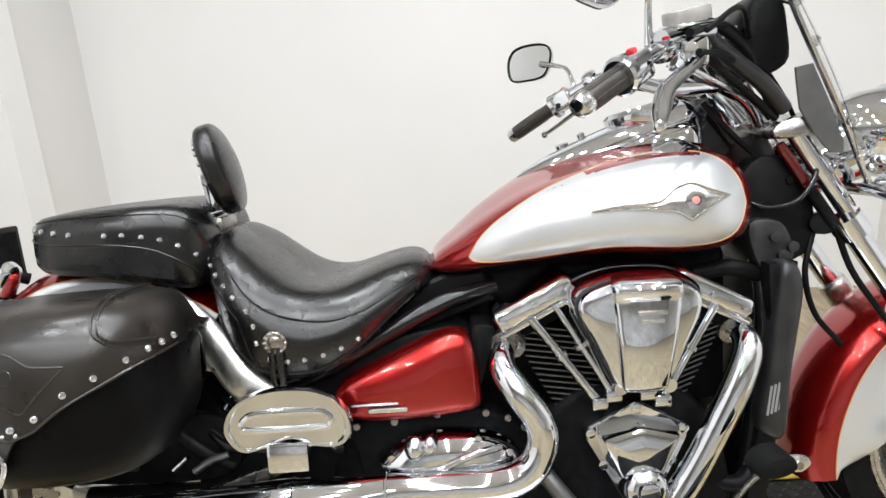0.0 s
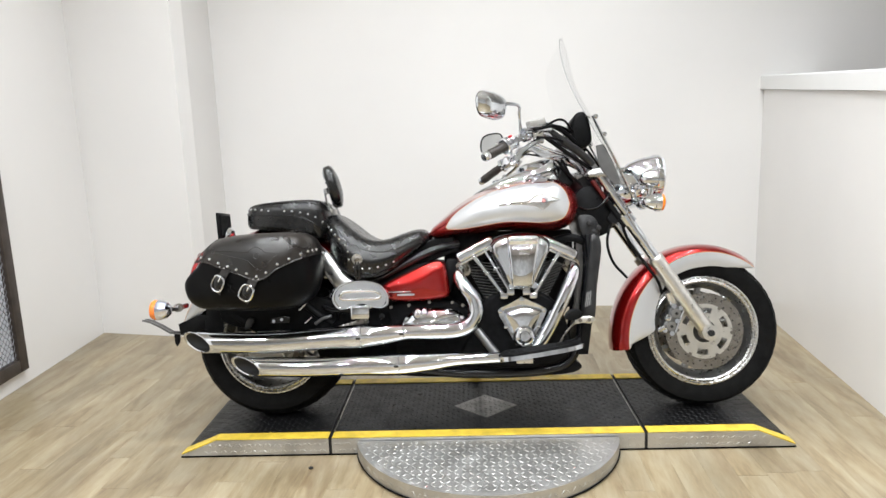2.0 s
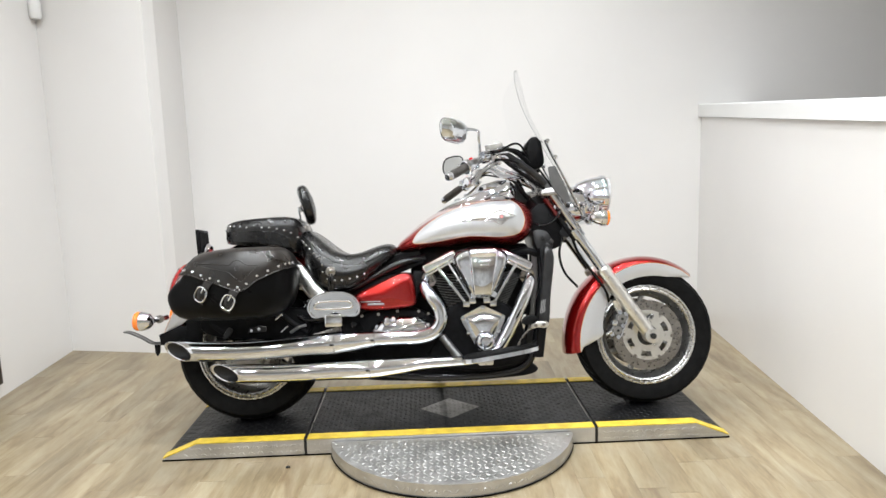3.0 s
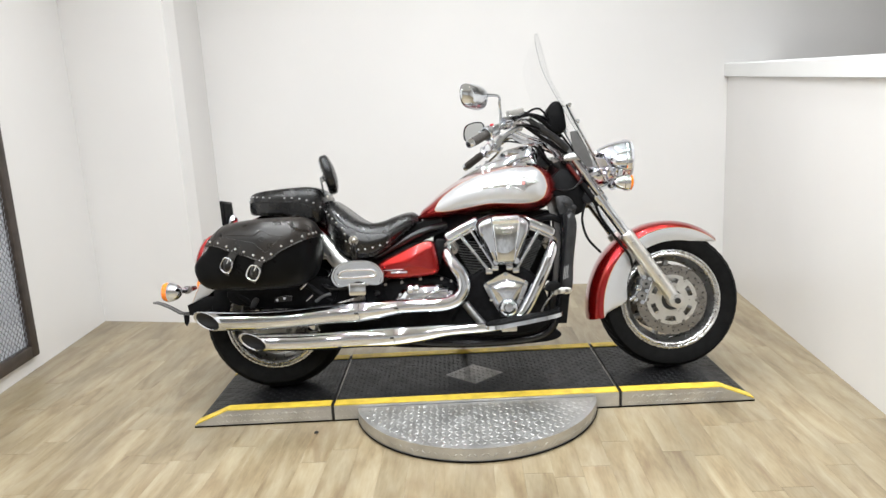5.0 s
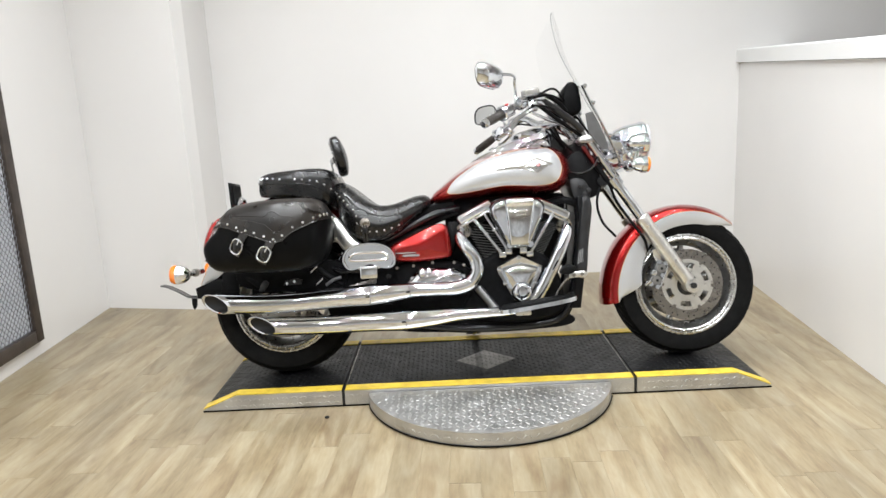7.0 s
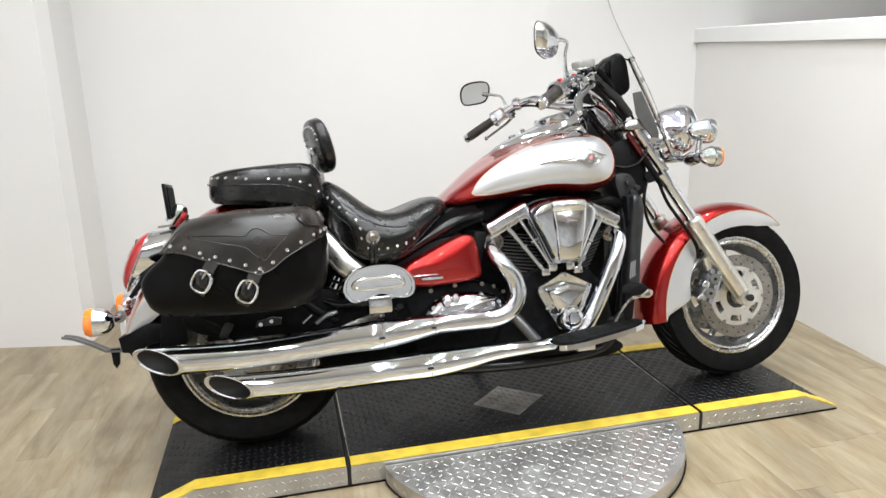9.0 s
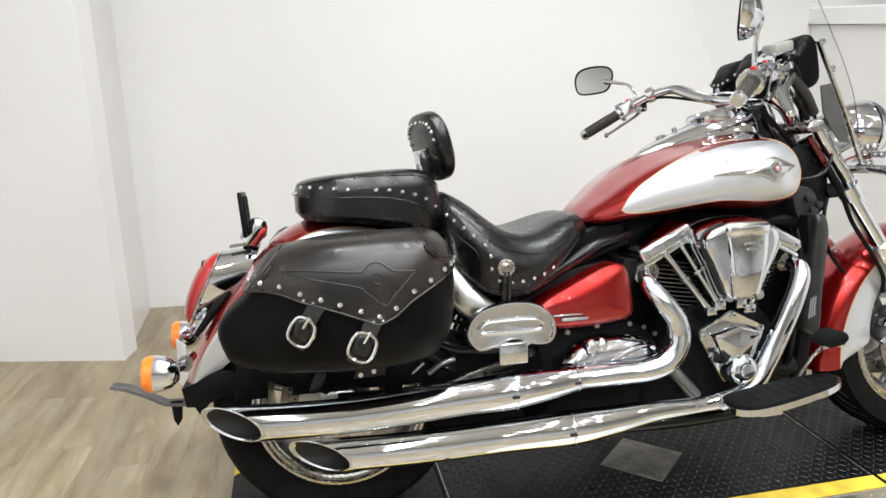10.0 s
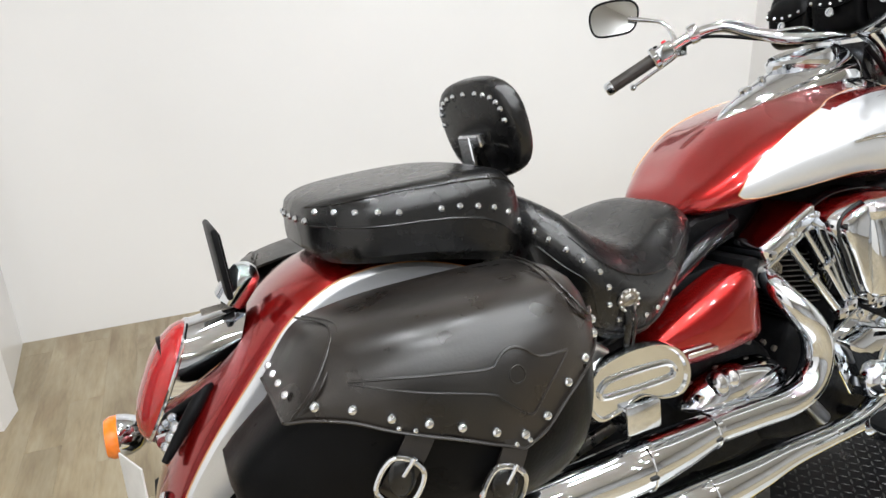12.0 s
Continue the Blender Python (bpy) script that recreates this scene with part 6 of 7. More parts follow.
def cylinder(lean, name):
    """A finned cylinder with its head, covers and pushrod tubes; lean: degrees from upright, forward positive."""
    a = radians(lean)
    m = Matrix.Translation(CRANK) @ Matrix.Rotation(a, 4, "Y")
    barrel = part(name, box(-0.052, 0.052, -0.075, 0.075, 0.06, 0.34, 0.018, 2, m=m), ENGINE_BLACK, BIKE, "black finned engine cylinder")
    for k in range(15):
        z = 0.105 + 0.0135 * k
        w = 0.078 - 0.0006 * (k - 7) ** 2 * 0.15
        fm = Matrix.Translation(m @ Vector((0, 0, z))) @ Matrix.Rotation(radians(9 if lean < 0 else -20), 4, "Y")
        fin = part("fin", box(-w, w, -0.150, 0.150, -0.0016, 0.0016, 0.0008, 1, m=fm), ENGINE_BLACK, barrel)
        part("fin_edge", box(-w * 0.96, w * 0.96, -0.1515, -0.1495, -0.0015, 0.0015, m=fm), FIN_EDGE, fin, "bright machined fin edge")
    part("cylinder_head", box(-0.078, 0.078, -0.155, 0.155, 0.300, 0.352, 0.010, 2, m=m), ENGINE_BLACK, BIKE)
    cover = part("rocker_cover", box(-0.080, 0.080, -0.182, 0.182, 0.330, 0.374, 0.014, 4, m=m), CHROME, BIKE, "chrome rocker cover")
    part("cover_lip", box(-0.084, 0.084, -0.178, 0.178, 0.324, 0.334, 0.003, 2, m=m), CHROME, cover)
    for x in (-0.065, 0.0, 0.065):
        part("cover_bolt", lathe([(0, -0.003), (0.0075, -0.003), (0.0075, 0.004), (0, 0.005)], m @ Matrix.Translation((x, -0.183, 0.350)) @ ACROSS, 12), CHROME, cover)
    return m


REAR_M = cylinder(-27, "rear_cylinder")
FRONT_M = cylinder(27, "front_cylinder")
for m, tops in ((REAR_M, ((-0.018, 0.012), (0.030, 0.040))), (FRONT_M, ((0.010, -0.010), (-0.036, -0.040)))):
    for k, (u, v) in enumerate(tops):
        p, q = m @ Vector((u, -0.178, 0.335)), m @ Vector((v, -0.200, 0.145))
        rod = part("pushrod_tube", tube([tuple(p), tuple(p + (q - p) * 0.85), tuple(q)], [0.0088 if k == 0 else 0.006, 0.0088 if k == 0 else 0.006, 0.010], 14, 14), CHROME, BIKE, "chrome pushrod tube")
        part("tube_foot", box(-0.015, 0.015, -0.013, 0.013, -0.012, 0.012, 0.005, 2, m=Matrix.Translation(q)), CHROME, rod)
        part("tube_collar", lathe([(0.008, -0.006), (0.0135, -0.004), (0.0135, 0.004), (0.008, 0.006)], axis_pose(p + (q - p) * 0.45, q - p), 14), CHROME, rod)


def build_cases():
    part("crankcase", prism(rounded([(-0.10, 0.22), (-0.06, 0.33), (-0.02, 0.43), (0.06, 0.48), (0.20, 0.48), (0.28, 0.42), (0.32, 0.32), (0.31, 0.21), (0.12, 0.175)], 48), -0.160, 0.160, 0.02, 3), ENGINE_BLACK, BIKE, "black engine crankcase")
    part("gearbox", prism(rounded([(-0.42, 0.20), (-0.44, 0.33), (-0.40, 0.42), (-0.30, 0.46), (-0.14, 0.45), (-0.05, 0.38), (-0.05, 0.22), (-0.22, 0.185)], 40), -0.150, 0.150, 0.02, 3), ENGINE_BLACK, BIKE, "black gearbox casing")
    for x, z in ((-0.30, 0.445), (-0.22, 0.455), (-0.13, 0.452), (-0.06, 0.42), (-0.03, 0.36), (-0.41, 0.40), (-0.09, 0.44), (-0.37, 0.44)):
        part("case_bolt", lathe([(0, -0.004), (0.0065, -0.004), (0.0065, 0.002), (0, 0.003)], Matrix.Translation((x, -0.156, z - 0.012)) @ ACROSS, 8), STEEL, BIKE)
    part("engine_core", box(-0.16, 0.36, -0.060, 0.060, 0.40, 0.715, 0.02, 2), ENGINE_BLACK, BIKE)
    part("intake", tube([(0.09, -0.10, 0.60), (0.13, -0.17, 0.60)], 0.055, 20), ENGINE_BLACK, BIKE)
    # air cleaner: shield-shaped chrome cover on a darker rim
    shield = [(0.020, 0.640), (0.030, 0.676), (0.080, 0.697), (0.140, 0.702), (0.203, 0.696), (0.244, 0.672), (0.248, 0.635), (0.225, 0.580), (0.190, 0.505), (0.172, 0.488), (0.105, 0.488), (0.085, 0.500), (0.050, 0.575)]
    line = rounded(shield, 72)
    cx, cz = 0.134, 0.605
    grow = lambda k: [(cx + (x - cx) * k, cz + (z - cz) * k) for x, z in line]
    bm = bmesh.new()
    rings = [[bm.verts.new((x, y, z)) for x, z in grow(k)] for k, y in ((1.0, -0.165), (1.0, -0.205), (0.985, -0.217), (0.94, -0.226), (0.92, -0.226))]
    skin(bm, rings)
    cleaner = part("air_cleaner", bm, CHROME, BIKE, "chrome shield-shaped air cleaner")
    bm = bmesh.new()
    rings = [[bm.verts.new((x, y, z)) for x, z in grow(k)] for k, y in ((0.90, -0.222), (0.90, -0.238), (0.885, -0.245), (0.84, -0.249), (0.7, -0.2505), (0.55, -0.2515), (0.25, -0.2525))]
    skin(bm, rings)
    part("cleaner_cover", bm, CHROME, cleaner, "mirror-bright cover plate")
    # centre panel: gently bowed, with a bulging brow along its top
    left_edge = [(0.496, 0.104), (0.504, 0.097), (0.53, 0.095), (0.664, 0.083), (0.684, 0.082), (0.694, 0.088), (0.699, 0.100)]
    right_edge = [(0.496, 0.170), (0.504, 0.177), (0.53, 0.181), (0.664, 0.206), (0.684, 0.207), (0.694, 0.201), (0.699, 0.190)]
    rows = []
    for j in range(41):
        z = 0.496 + 0.203 * j / 40
        x0, x1 = ramp(z, left_edge), ramp(z, right_edge)
        brow = 0.013 * max(0.0, 1 - ((z - 0.680) / 0.020) ** 2) if z > 0.660 else 0.0
        back = 0.020 * max(0.0, (z - 0.686) / 0.013) ** 2 + 0.014 * max(0.0, (0.506 - z) / 0.010) ** 2
        row = []
        for i in range(25):
            u = -1 + 2 * i / 24
            row.append((x0 + (x1 - x0) * (u + 1) / 2, -0.254 - 0.008 * (1 - u * u) - 0.010 * (1 - ((z - 0.58) / 0.085) ** 2) - brow * (1 - 0.3 * u * u) + back + 0.014 * max(0.0, (abs(u) - 0.86) / 0.14) ** 2, z))
        rows.append(row)
    front = part("cleaner_visor", sheet(rows, 0.006), CHROME, cleaner, "bowed chrome centre panel")
    for z, w in ((0.640, 0.024), (0.626, 0.019)):
        part("plain_emblem", box(0.146 - w, 0.146 + w, -0.2725, -0.262, z - 0.0035, z + 0.0035, 0.001, 1), BADGE, front)
    part("cleaner_groove", tube([(x, -0.2265, z) for x, z in grow(0.915)] + [(*(lambda q: (q[0], -0.2265, q[1]))(grow(0.915)[0]),)], 0.003, 6, 150), DARK_HOLE, cleaner)
    for x, z in ((0.050, 0.650), (0.224, 0.655), (0.098, 0.505), (0.182, 0.505)):
        part("cleaner_bolt", lathe([(0, -0.010), (0.010, -0.010), (0.012, 0.0), (0.012, 0.014), (0, 0.014)], Matrix.Translation((x, -0.232, z)) @ Matrix.Rotation(math.pi, 4, "Z") @ ACROSS @ Matrix.Rotation(math.pi, 4, "X"), 16), CHROME, cleaner)
    part("cleaner_base", prism(grow(1.03), -0.168, -0.135, 0.004), GLOSS_BLACK, cleaner, "black backing rim")
    # cam cover: five-sided chrome case with a round nose
    def softened(poly, r, n=4):
        out = []
        for i, q in enumerate(poly):
            a, b, c = np.array(poly[i - 1], float), np.array(q, float), np.array(poly[(i + 1) % len(poly)], float)
            p, w = b + (a - b) / np.linalg.norm(a - b) * r, b + (c - b) / np.linalg.norm(c - b) * r
            out += [tuple((1 - f) ** 2 * p + 2 * f * (1 - f) * b + f * f * w) for f in (k / n for k in range(n + 1))]
        return out

    case = [(0.138, 0.463), (0.232, 0.414), (0.232, 0.393), (0.169, 0.268), (0.113, 0.268), (0.044, 0.393), (0.044, 0.414)]
    face = [(0.140, 0.424), (0.212, 0.404), (0.206, 0.388), (0.166, 0.296), (0.116, 0.296), (0.074, 0.388), (0.069, 0.404)]
    shrink = lambda poly, k: [(0.139 + (x - 0.139) * k, 0.365 + (z - 0.365) * k) for x, z in poly]
    bm = bmesh.new()
    rings = [[bm.verts.new((x, y, z)) for x, z in softened(shrink(case, k), 0.009 * k)] for k, y in ((1.0, -0.150), (1.0, -0.188), (0.985, -0.194), (0.95, -0.197))]
    rings += [[bm.verts.new((x, y, z)) for x, z in softened(shrink(face, k), 0.007 * k)] for k, y in ((1.06, -0.194), (0.99, -0.212), (0.94, -0.2205), (0.85, -0.2235), (0.65, -0.2262), (0.4, -0.2282), (0.15, -0.2292))]
    skin(bm, rings)
    cam_case = part("cam_cover", bm, CHROME, BIKE, "chrome five-sided cam cover")
    part("cam_nose", lathe([(0.0, 0.034), (0.022, 0.033), (0.034, 0.026), (0.040, 0.012), (0.042, -0.03)], axis_pose((0.141, -0.220, 0.312), (0, -1, 0.1)), 36), CHROME, cam_case)
    part("nose_cap", lathe([(0.0, 0.041), (0.017, 0.040), (0.021, 0.034), (0.021, 0.02)], axis_pose((0.141, -0.220, 0.312), (0, -1, 0.1)), 28), CHROME, cam_case)
    for x, z in ((0.054, 0.406), (0.138, 0.447), (0.222, 0.406), (0.076, 0.345), (0.200, 0.345)):
        part("cam_bolt", lathe([(0, -0.006), (0.0085, -0.006), (0.009, 0.002), (0, 0.004)], Matrix.Translation((x, -0.197, z)) @ ACROSS, 12), CHROME, cam_case)
    # gearbox side cover
    bm = bmesh.new()
    oval = rounded([(-0.328, 0.358), (-0.318, 0.388), (-0.28, 0.412), (-0.20, 0.424), (-0.12, 0.415), (-0.082, 0.388), (-0.080, 0.360), (-0.20, 0.345)], 48)
    ox, oz = -0.20, 0.378
    skin(bm, [[bm.verts.new((ox + (x - ox) * k, y, oz + (z - oz) * k)) for x, z in oval] for k, y in ((1.0, -0.150), (1.0, -0.178), (0.95, -0.196), (0.82, -0.212), (0.55, -0.222), (0.2, -0.225))])
    side = part("gear_cover", bm, CHROME, BIKE, "chrome gearbox side cover")
    part("gear_pod", ball((-0.262, -0.205, 0.402), (0.020, 0.024, 0.026), sides=18, rings=12), CHROME, side)
    part("gear_pod", ball((-0.235, -0.208, 0.408), (0.016, 0.02, 0.020), sides=18, rings=12), CHROME, side)
    part("gear_rib", tube([(-0.21, -0.222, 0.372), (-0.16, -0.224, 0.392), (-0.11, -0.205, 0.395)], 0.008, 10, 16), CHROME, side)
    for x, z in ((-0.305, 0.385), (-0.15, 0.412), (-0.095, 0.385), (-0.20, 0.356)):
        part("gear_bolt", lathe([(0, -0.006), (0.0075, -0.006), (0.0075, 0.006), (0, 0.006)], Matrix.Translation((x, -0.203, z)) @ ACROSS, 10), CHROME, side)
    # red side cover
    panel = [(-0.402, 0.500), (-0.375, 0.528), (-0.30, 0.562), (-0.235, 0.590), (-0.190, 0.604), (-0.160, 0.598), (-0.148, 0.570), (-0.138, 0.500), (-0.142, 0.470), (-0.180, 0.459), (-0.26, 0.452), (-0.345, 0.453), (-0.395, 0.470)]
    pl = rounded(panel, 64)
    px, pz = -0.25, 0.515
    bm = bmesh.new()
    skin(bm, [[bm.verts.new((px + (x - px) * k, y, pz + (z - pz) * k)) for x, z in pl] for k, y in ((1.0, -0.140), (1.0, -0.186), (0.985, -0.193), (0.95, -0.199), (0.88, -0.204), (0.78, -0.2075), (0.65, -0.2105), (0.5, -0.213), (0.35, -0.2148), (0.2, -0.216), (0.08, -0.2165))])
    red = part("side_cover", bm, RED, BIKE, "candy red side cover")
    part("side_badge", box(-0.385, -0.285, -0.219, -0.213, 0.488, 0.4935, 0.002, 1), CHROME, red, "plain chrome badge strip")
    part("side_badge", box(-0.340, -0.270, -0.220, -0.214, 0.475, 0.4845, 0.002, 1), CHROME, red, "plain chrome badge strip")
    part("tool_cover", prism(rounded([(-0.15, 0.60), (-0.13, 0.61), (-0.105, 0.60), (-0.12, 0.55), (-0.135, 0.50), (-0.145, 0.52)], 20), -0.165, 0.165, 0.004), BLACK, BIKE)
    part("seat_pan", prism([(-0.60, 0.655), (-0.50, 0.590), (-0.40, 0.585), (-0.30, 0.650), (-0.20, 0.692), (-0.12, 0.700), (-0.10, 0.640), (-0.20, 0.605), (-0.40, 0.520), (-0.55, 0.540)], -0.105, 0.105, 0.006, 1), BLACK, BIKE, "black pan under the rider seat")
    # frame rails
    for s in (-1, 1):
        part("frame_rail", tube([(-0.50, 0.145 * s, 0.512), (-0.40, 0.145 * s, 0.548), (-0.30, 0.140 * s, 0.600), (-0.20, 0.125 * s, 0.645), (-0.10, 0.09 * s, 0.668)], 0.017, 14, 30), GLOSS_BLACK, BIKE, "gloss black frame rail")
        part("down_tube", tube([(0.40, 0.075 * s, 0.75), (0.405, 0.12 * s, 0.60), (0.385, 0.125 * s, 0.40), (0.35, 0.125 * s, 0.24), (0.25, 0.125 * s, 0.165), (-0.10, 0.13 * s, 0.158), (-0.42, 0.14 * s, 0.20)], 0.019, 14, 60), GLOSS_BLACK, BIKE, "gloss black frame cradle")
        part("swingarm", tube([(-0.40, 0.135 * s, 0.300), (-0.62, 0.142 * s, 0.305), (-0.88, 0.145 * s, 0.312)], [0.030, 0.026, 0.024], 14, 16), BLACK, BIKE, "black swingarm")
        part("swingarm_end", box(-0.92, -0.84, 0.128 * s - 0.012, 0.128 * s + 0.012, 0.285, 0.340, 0.006, 2), ALLOY, BIKE)
    part("sump", prism(rounded([(-0.42, 0.185), (-0.30, 0.150), (0.10, 0.140), (0.33, 0.150), (0.36, 0.19), (0.20, 0.23), (-0.20, 0.23)], 32), -0.135, 0.135, 0.008), ENGINE_BLACK, BIKE)
    part("battery_box", prism(rounded([(-0.60, 0.40), (-0.58, 0.55), (-0.42, 0.56), (-0.16, 0.60), (-0.15, 0.46), (-0.40, 0.38)], 32), -0.13, 0.13, 0.01), BLACK, BIKE)
    part("inner_guard", tube([(REAR.x + 0.37 * math.cos(radians(a)), 0, REAR.z + 0.37 * math.sin(radians(a))) for a in range(0, 60, 8)], 0.10, 14, 14, flatten=0.25), BLACK, BIKE)
    # radiator with shroud and grille bars
    rad = part("radiator", prism([(0.392, 0.690), (0.448, 0.690), (0.442, 0.560), (0.418, 0.400), (0.392, 0.225), (0.352, 0.225), (0.378, 0.400), (0.398, 0.560)], -0.160, 0.160, 0.008, 2), BLACK, BIKE, "black radiator behind a plastic shroud")
    for s in (-1, 1):
        side = rounded([(0.437, 0.690), (0.450, 0.659), (0.449, 0.610), (0.431, 0.489), (0.418, 0.369), (0.387, 0.366), (0.372, 0.400), (0.392, 0.542), (0.404, 0.647), (0.410, 0.690)], 60)
        mx, mz = 0.413, 0.53
        bm = bmesh.new()
        skin(bm, [[bm.verts.new((mx + (x - mx) * k, y * s, mz + (z - mz) * (1 - (1 - k) * 0.25))) for x, z in side] for k, y in ((1.0, 0.120), (1.0, 0.160), (0.93, 0.170), (0.75, 0.176), (0.4, 0.179), (0.1, 0.180))])
        part("shroud", bm, CAST_BLACK, rad, "satin black radiator shroud")
        for k in range(4):
            part("print_bar", box(-0.0022, 0.0022, -0.0006, 0.0006, -0.028, 0.028, m=Matrix.Translation((0.386 + 0.0072 * k, 0.1790 * s, 0.440 + 0.003 * k)) @ Matrix.Rotation(radians(8), 4, "Y")), LETTER_GREY, rad)
    # plumbing between engine and radiator
    part("coolant_hose", tube([(0.40, -0.11, 0.66), (0.34, -0.12, 0.68), (0.28, -0.10, 0.67)], 0.016, 14, 18), BLACK, BIKE)
    part("coolant_hose", tube([(0.385, -0.13, 0.30), (0.34, -0.15, 0.27), (0.28, -0.14, 0.28)], 0.016, 14, 18), BLACK, BIKE)
    part("frame_casting", prism(rounded([(0.37, 0.76), (0.43, 0.76), (0.455, 0.70), (0.43, 0.67), (0.39, 0.68)], 20), -0.13, 0.13, 0.006), CAST_BLACK, BIKE)
    for x, z in ((0.430, 0.700), (0.448, 0.715), (0.415, 0.735)):
        part("casting_bolt", lathe([(0, -0.008), (0.010, -0.008), (0.010, 0.004), (0, 0.006)], Matrix.Translation((x, -0.136, z)) @ ACROSS, 12), CAST_BLACK, BIKE)


build_cases()


# ---- exhaust ----
def slash_pipe(name, path, radii, tip, sides=36):
    """A pipe whose open rear end is cut aslant; tip: how far the cut runs along the pipe."""
    pts = [(*q, r) for q, r in zip(path, radii)]
    line = curve_through(pts, 12 * len(path))
    bm = bmesh.new()
    rings = []
    length = len(line)
    end = Vector(line[-1][:3])
    for i, q in enumerate(line):
        a, b = line[max(i - 1, 0)], line[min(i + 1, length - 1)]
        t = Vector((b - a)[:3]).normalized()
        side = t.cross(Vector((0, 0, 1))).normalized()
        up = side.cross(t)
        ring = []
        for k in range(sides):
            g = k * math.tau / sides
            p = Vector(q[:3]) + float(q[3]) * (math.cos(g) * side + math.sin(g) * up)
            k_end = max(0.0, (i - (length - 10)) / 9)
            if k_end:
                p += t * tip * 0.5 * k_end * (math.sin(g) * 0.45 + 1.15 * math.cos(g))
            ring.append(bm.verts.new(p))
        rings.append(ring)
    skin(bm, rings, caps=False)
    # rolled lip, then the bore
    t = Vector((line[-1] - line[-2])[:3]).normalized()
    c = end
    for f, d in ((0.93, 0.002), (0.86, -0.004)):
        rings.append([bm.verts.new(c + (v.co - c) * f + t * d) for v in rings[length - 1]])
    skin(bm, rings[length - 1:], caps=False)
    bm.faces.new(rings[0][::-1])
    pipe = part(name, bm, CHROME, BIKE, "chrome slash-cut silencer")
    bm = bmesh.new()
    last = [c + (v - c) * 0.855 for v in [Vector(p) for p in [(w.co.x, w.co.y, w.co.z) for w in pipe.data.vertices[(length - 1) * sides:length * sides]]]]
    inner = [[bm.verts.new(p - t * d) for p in last] for d in (0.004, 0.10, 0.16)]
    skin(bm, inner, caps=False)
    bm.faces.new(inner[-1])
    part("bore", bm, DARK_HOLE, pipe, "near-black bore", fix=False)
    return pipe


upper = slash_pipe("upper_silencer", [(-0.30, -0.232, 0.338), (-0.40, -0.238, 0.331), (-0.49, -0.240, 0.327), (-0.60, -0.238, 0.322), (-0.85, -0.232, 0.310), (-1.115, -0.226, 0.317)], [0.030, 0.040, 0.0455, 0.0415, 0.0405, 0.0405], 0.115)
lower = slash_pipe("lower_silencer", [(0.00, -0.236, 0.233), (-0.12, -0.238, 0.233), (-0.22, -0.240, 0.225), (-0.34, -0.240, 0.219), (-0.48, -0.236, 0.218), (-0.70, -0.228, 0.214), (-0.93, -0.222, 0.219)], [0.020, 0.027, 0.035, 0.042, 0.0395, 0.0385, 0.0385], 0.115)
for pipe, x, y, z, r in ((upper, -0.475, -0.240, 0.327, 0.0468), (lower, -0.335, -0.240, 0.219, 0.0435), (upper, -0.315, -0.2325, 0.337, 0.0335)):
    part("heat_shield_edge", lathe([(r - 0.001, -0.003), (r + 0.0008, -0.0015), (r + 0.0008, 0.0015), (r - 0.001, 0.003)], axis_pose((x, y, z), (1, 0, 0.02)), 36), CHROME, pipe)
    part("shield_slot", box(x - 0.016, x + 0.002, y - r - 0.002, y - r + 0.004, z - 0.005, z + 0.003, 0.002, 1), DARK_HOLE, pipe)
part("rear_header", tube([(-0.085, -0.150, 0.575), (-0.100, -0.205, 0.545), (-0.078, -0.232, 0.505), (-0.045, -0.236, 0.455), (-0.040, -0.236, 0.405), (-0.066, -0.236, 0.360), (-0.120, -0.234, 0.340), (-0.20, -0.232, 0.338), (-0.315, -0.232, 0.338)],
                         [0.020, 0.023, 0.026, 0.028, 0.029, 0.030, 0.031, 0.0305, 0.030], 24, 72), CHROME, BIKE, "chrome rear header pipe")
part("front_header", tube([(0.335, -0.140, 0.575), (0.338, -0.195, 0.555), (0.318, -0.212, 0.505), (0.278, -0.214, 0.420), (0.225, -0.214, 0.320), (0.175, -0.222, 0.262), (0.10, -0.232, 0.240), (0.0, -0.236, 0.233)],
                          [0.020, 0.024, 0.026, 0.027, 0.027, 0.026, 0.022, 0.020], 24, 64), CHROME, BIKE, "chrome front header pipe")
part("header_flange", lathe([(0.018, -0.01), (0.032, -0.01), (0.032, 0.004), (0.018, 0.004)], axis_pose((-0.084, -0.16, 0.570), (-0.2, -0.9, -0.4)), 20), STEEL, BIKE)
part("header_flange", lathe([(0.018, -0.01), (0.032, -0.01), (0.032, 0.004), (0.018, 0.004)], axis_pose((0.335, -0.15, 0.572), (0.1, -0.9, -0.4)), 20), STEEL, BIKE)
part("pipe_brace", tube([(-0.035, -0.165, 0.330), (0.0, -0.180, 0.285), (0.035, -0.190, 0.240)], 0.017, 14, 14), DARK_ALLOY, BIKE, "grey brace beside the engine")


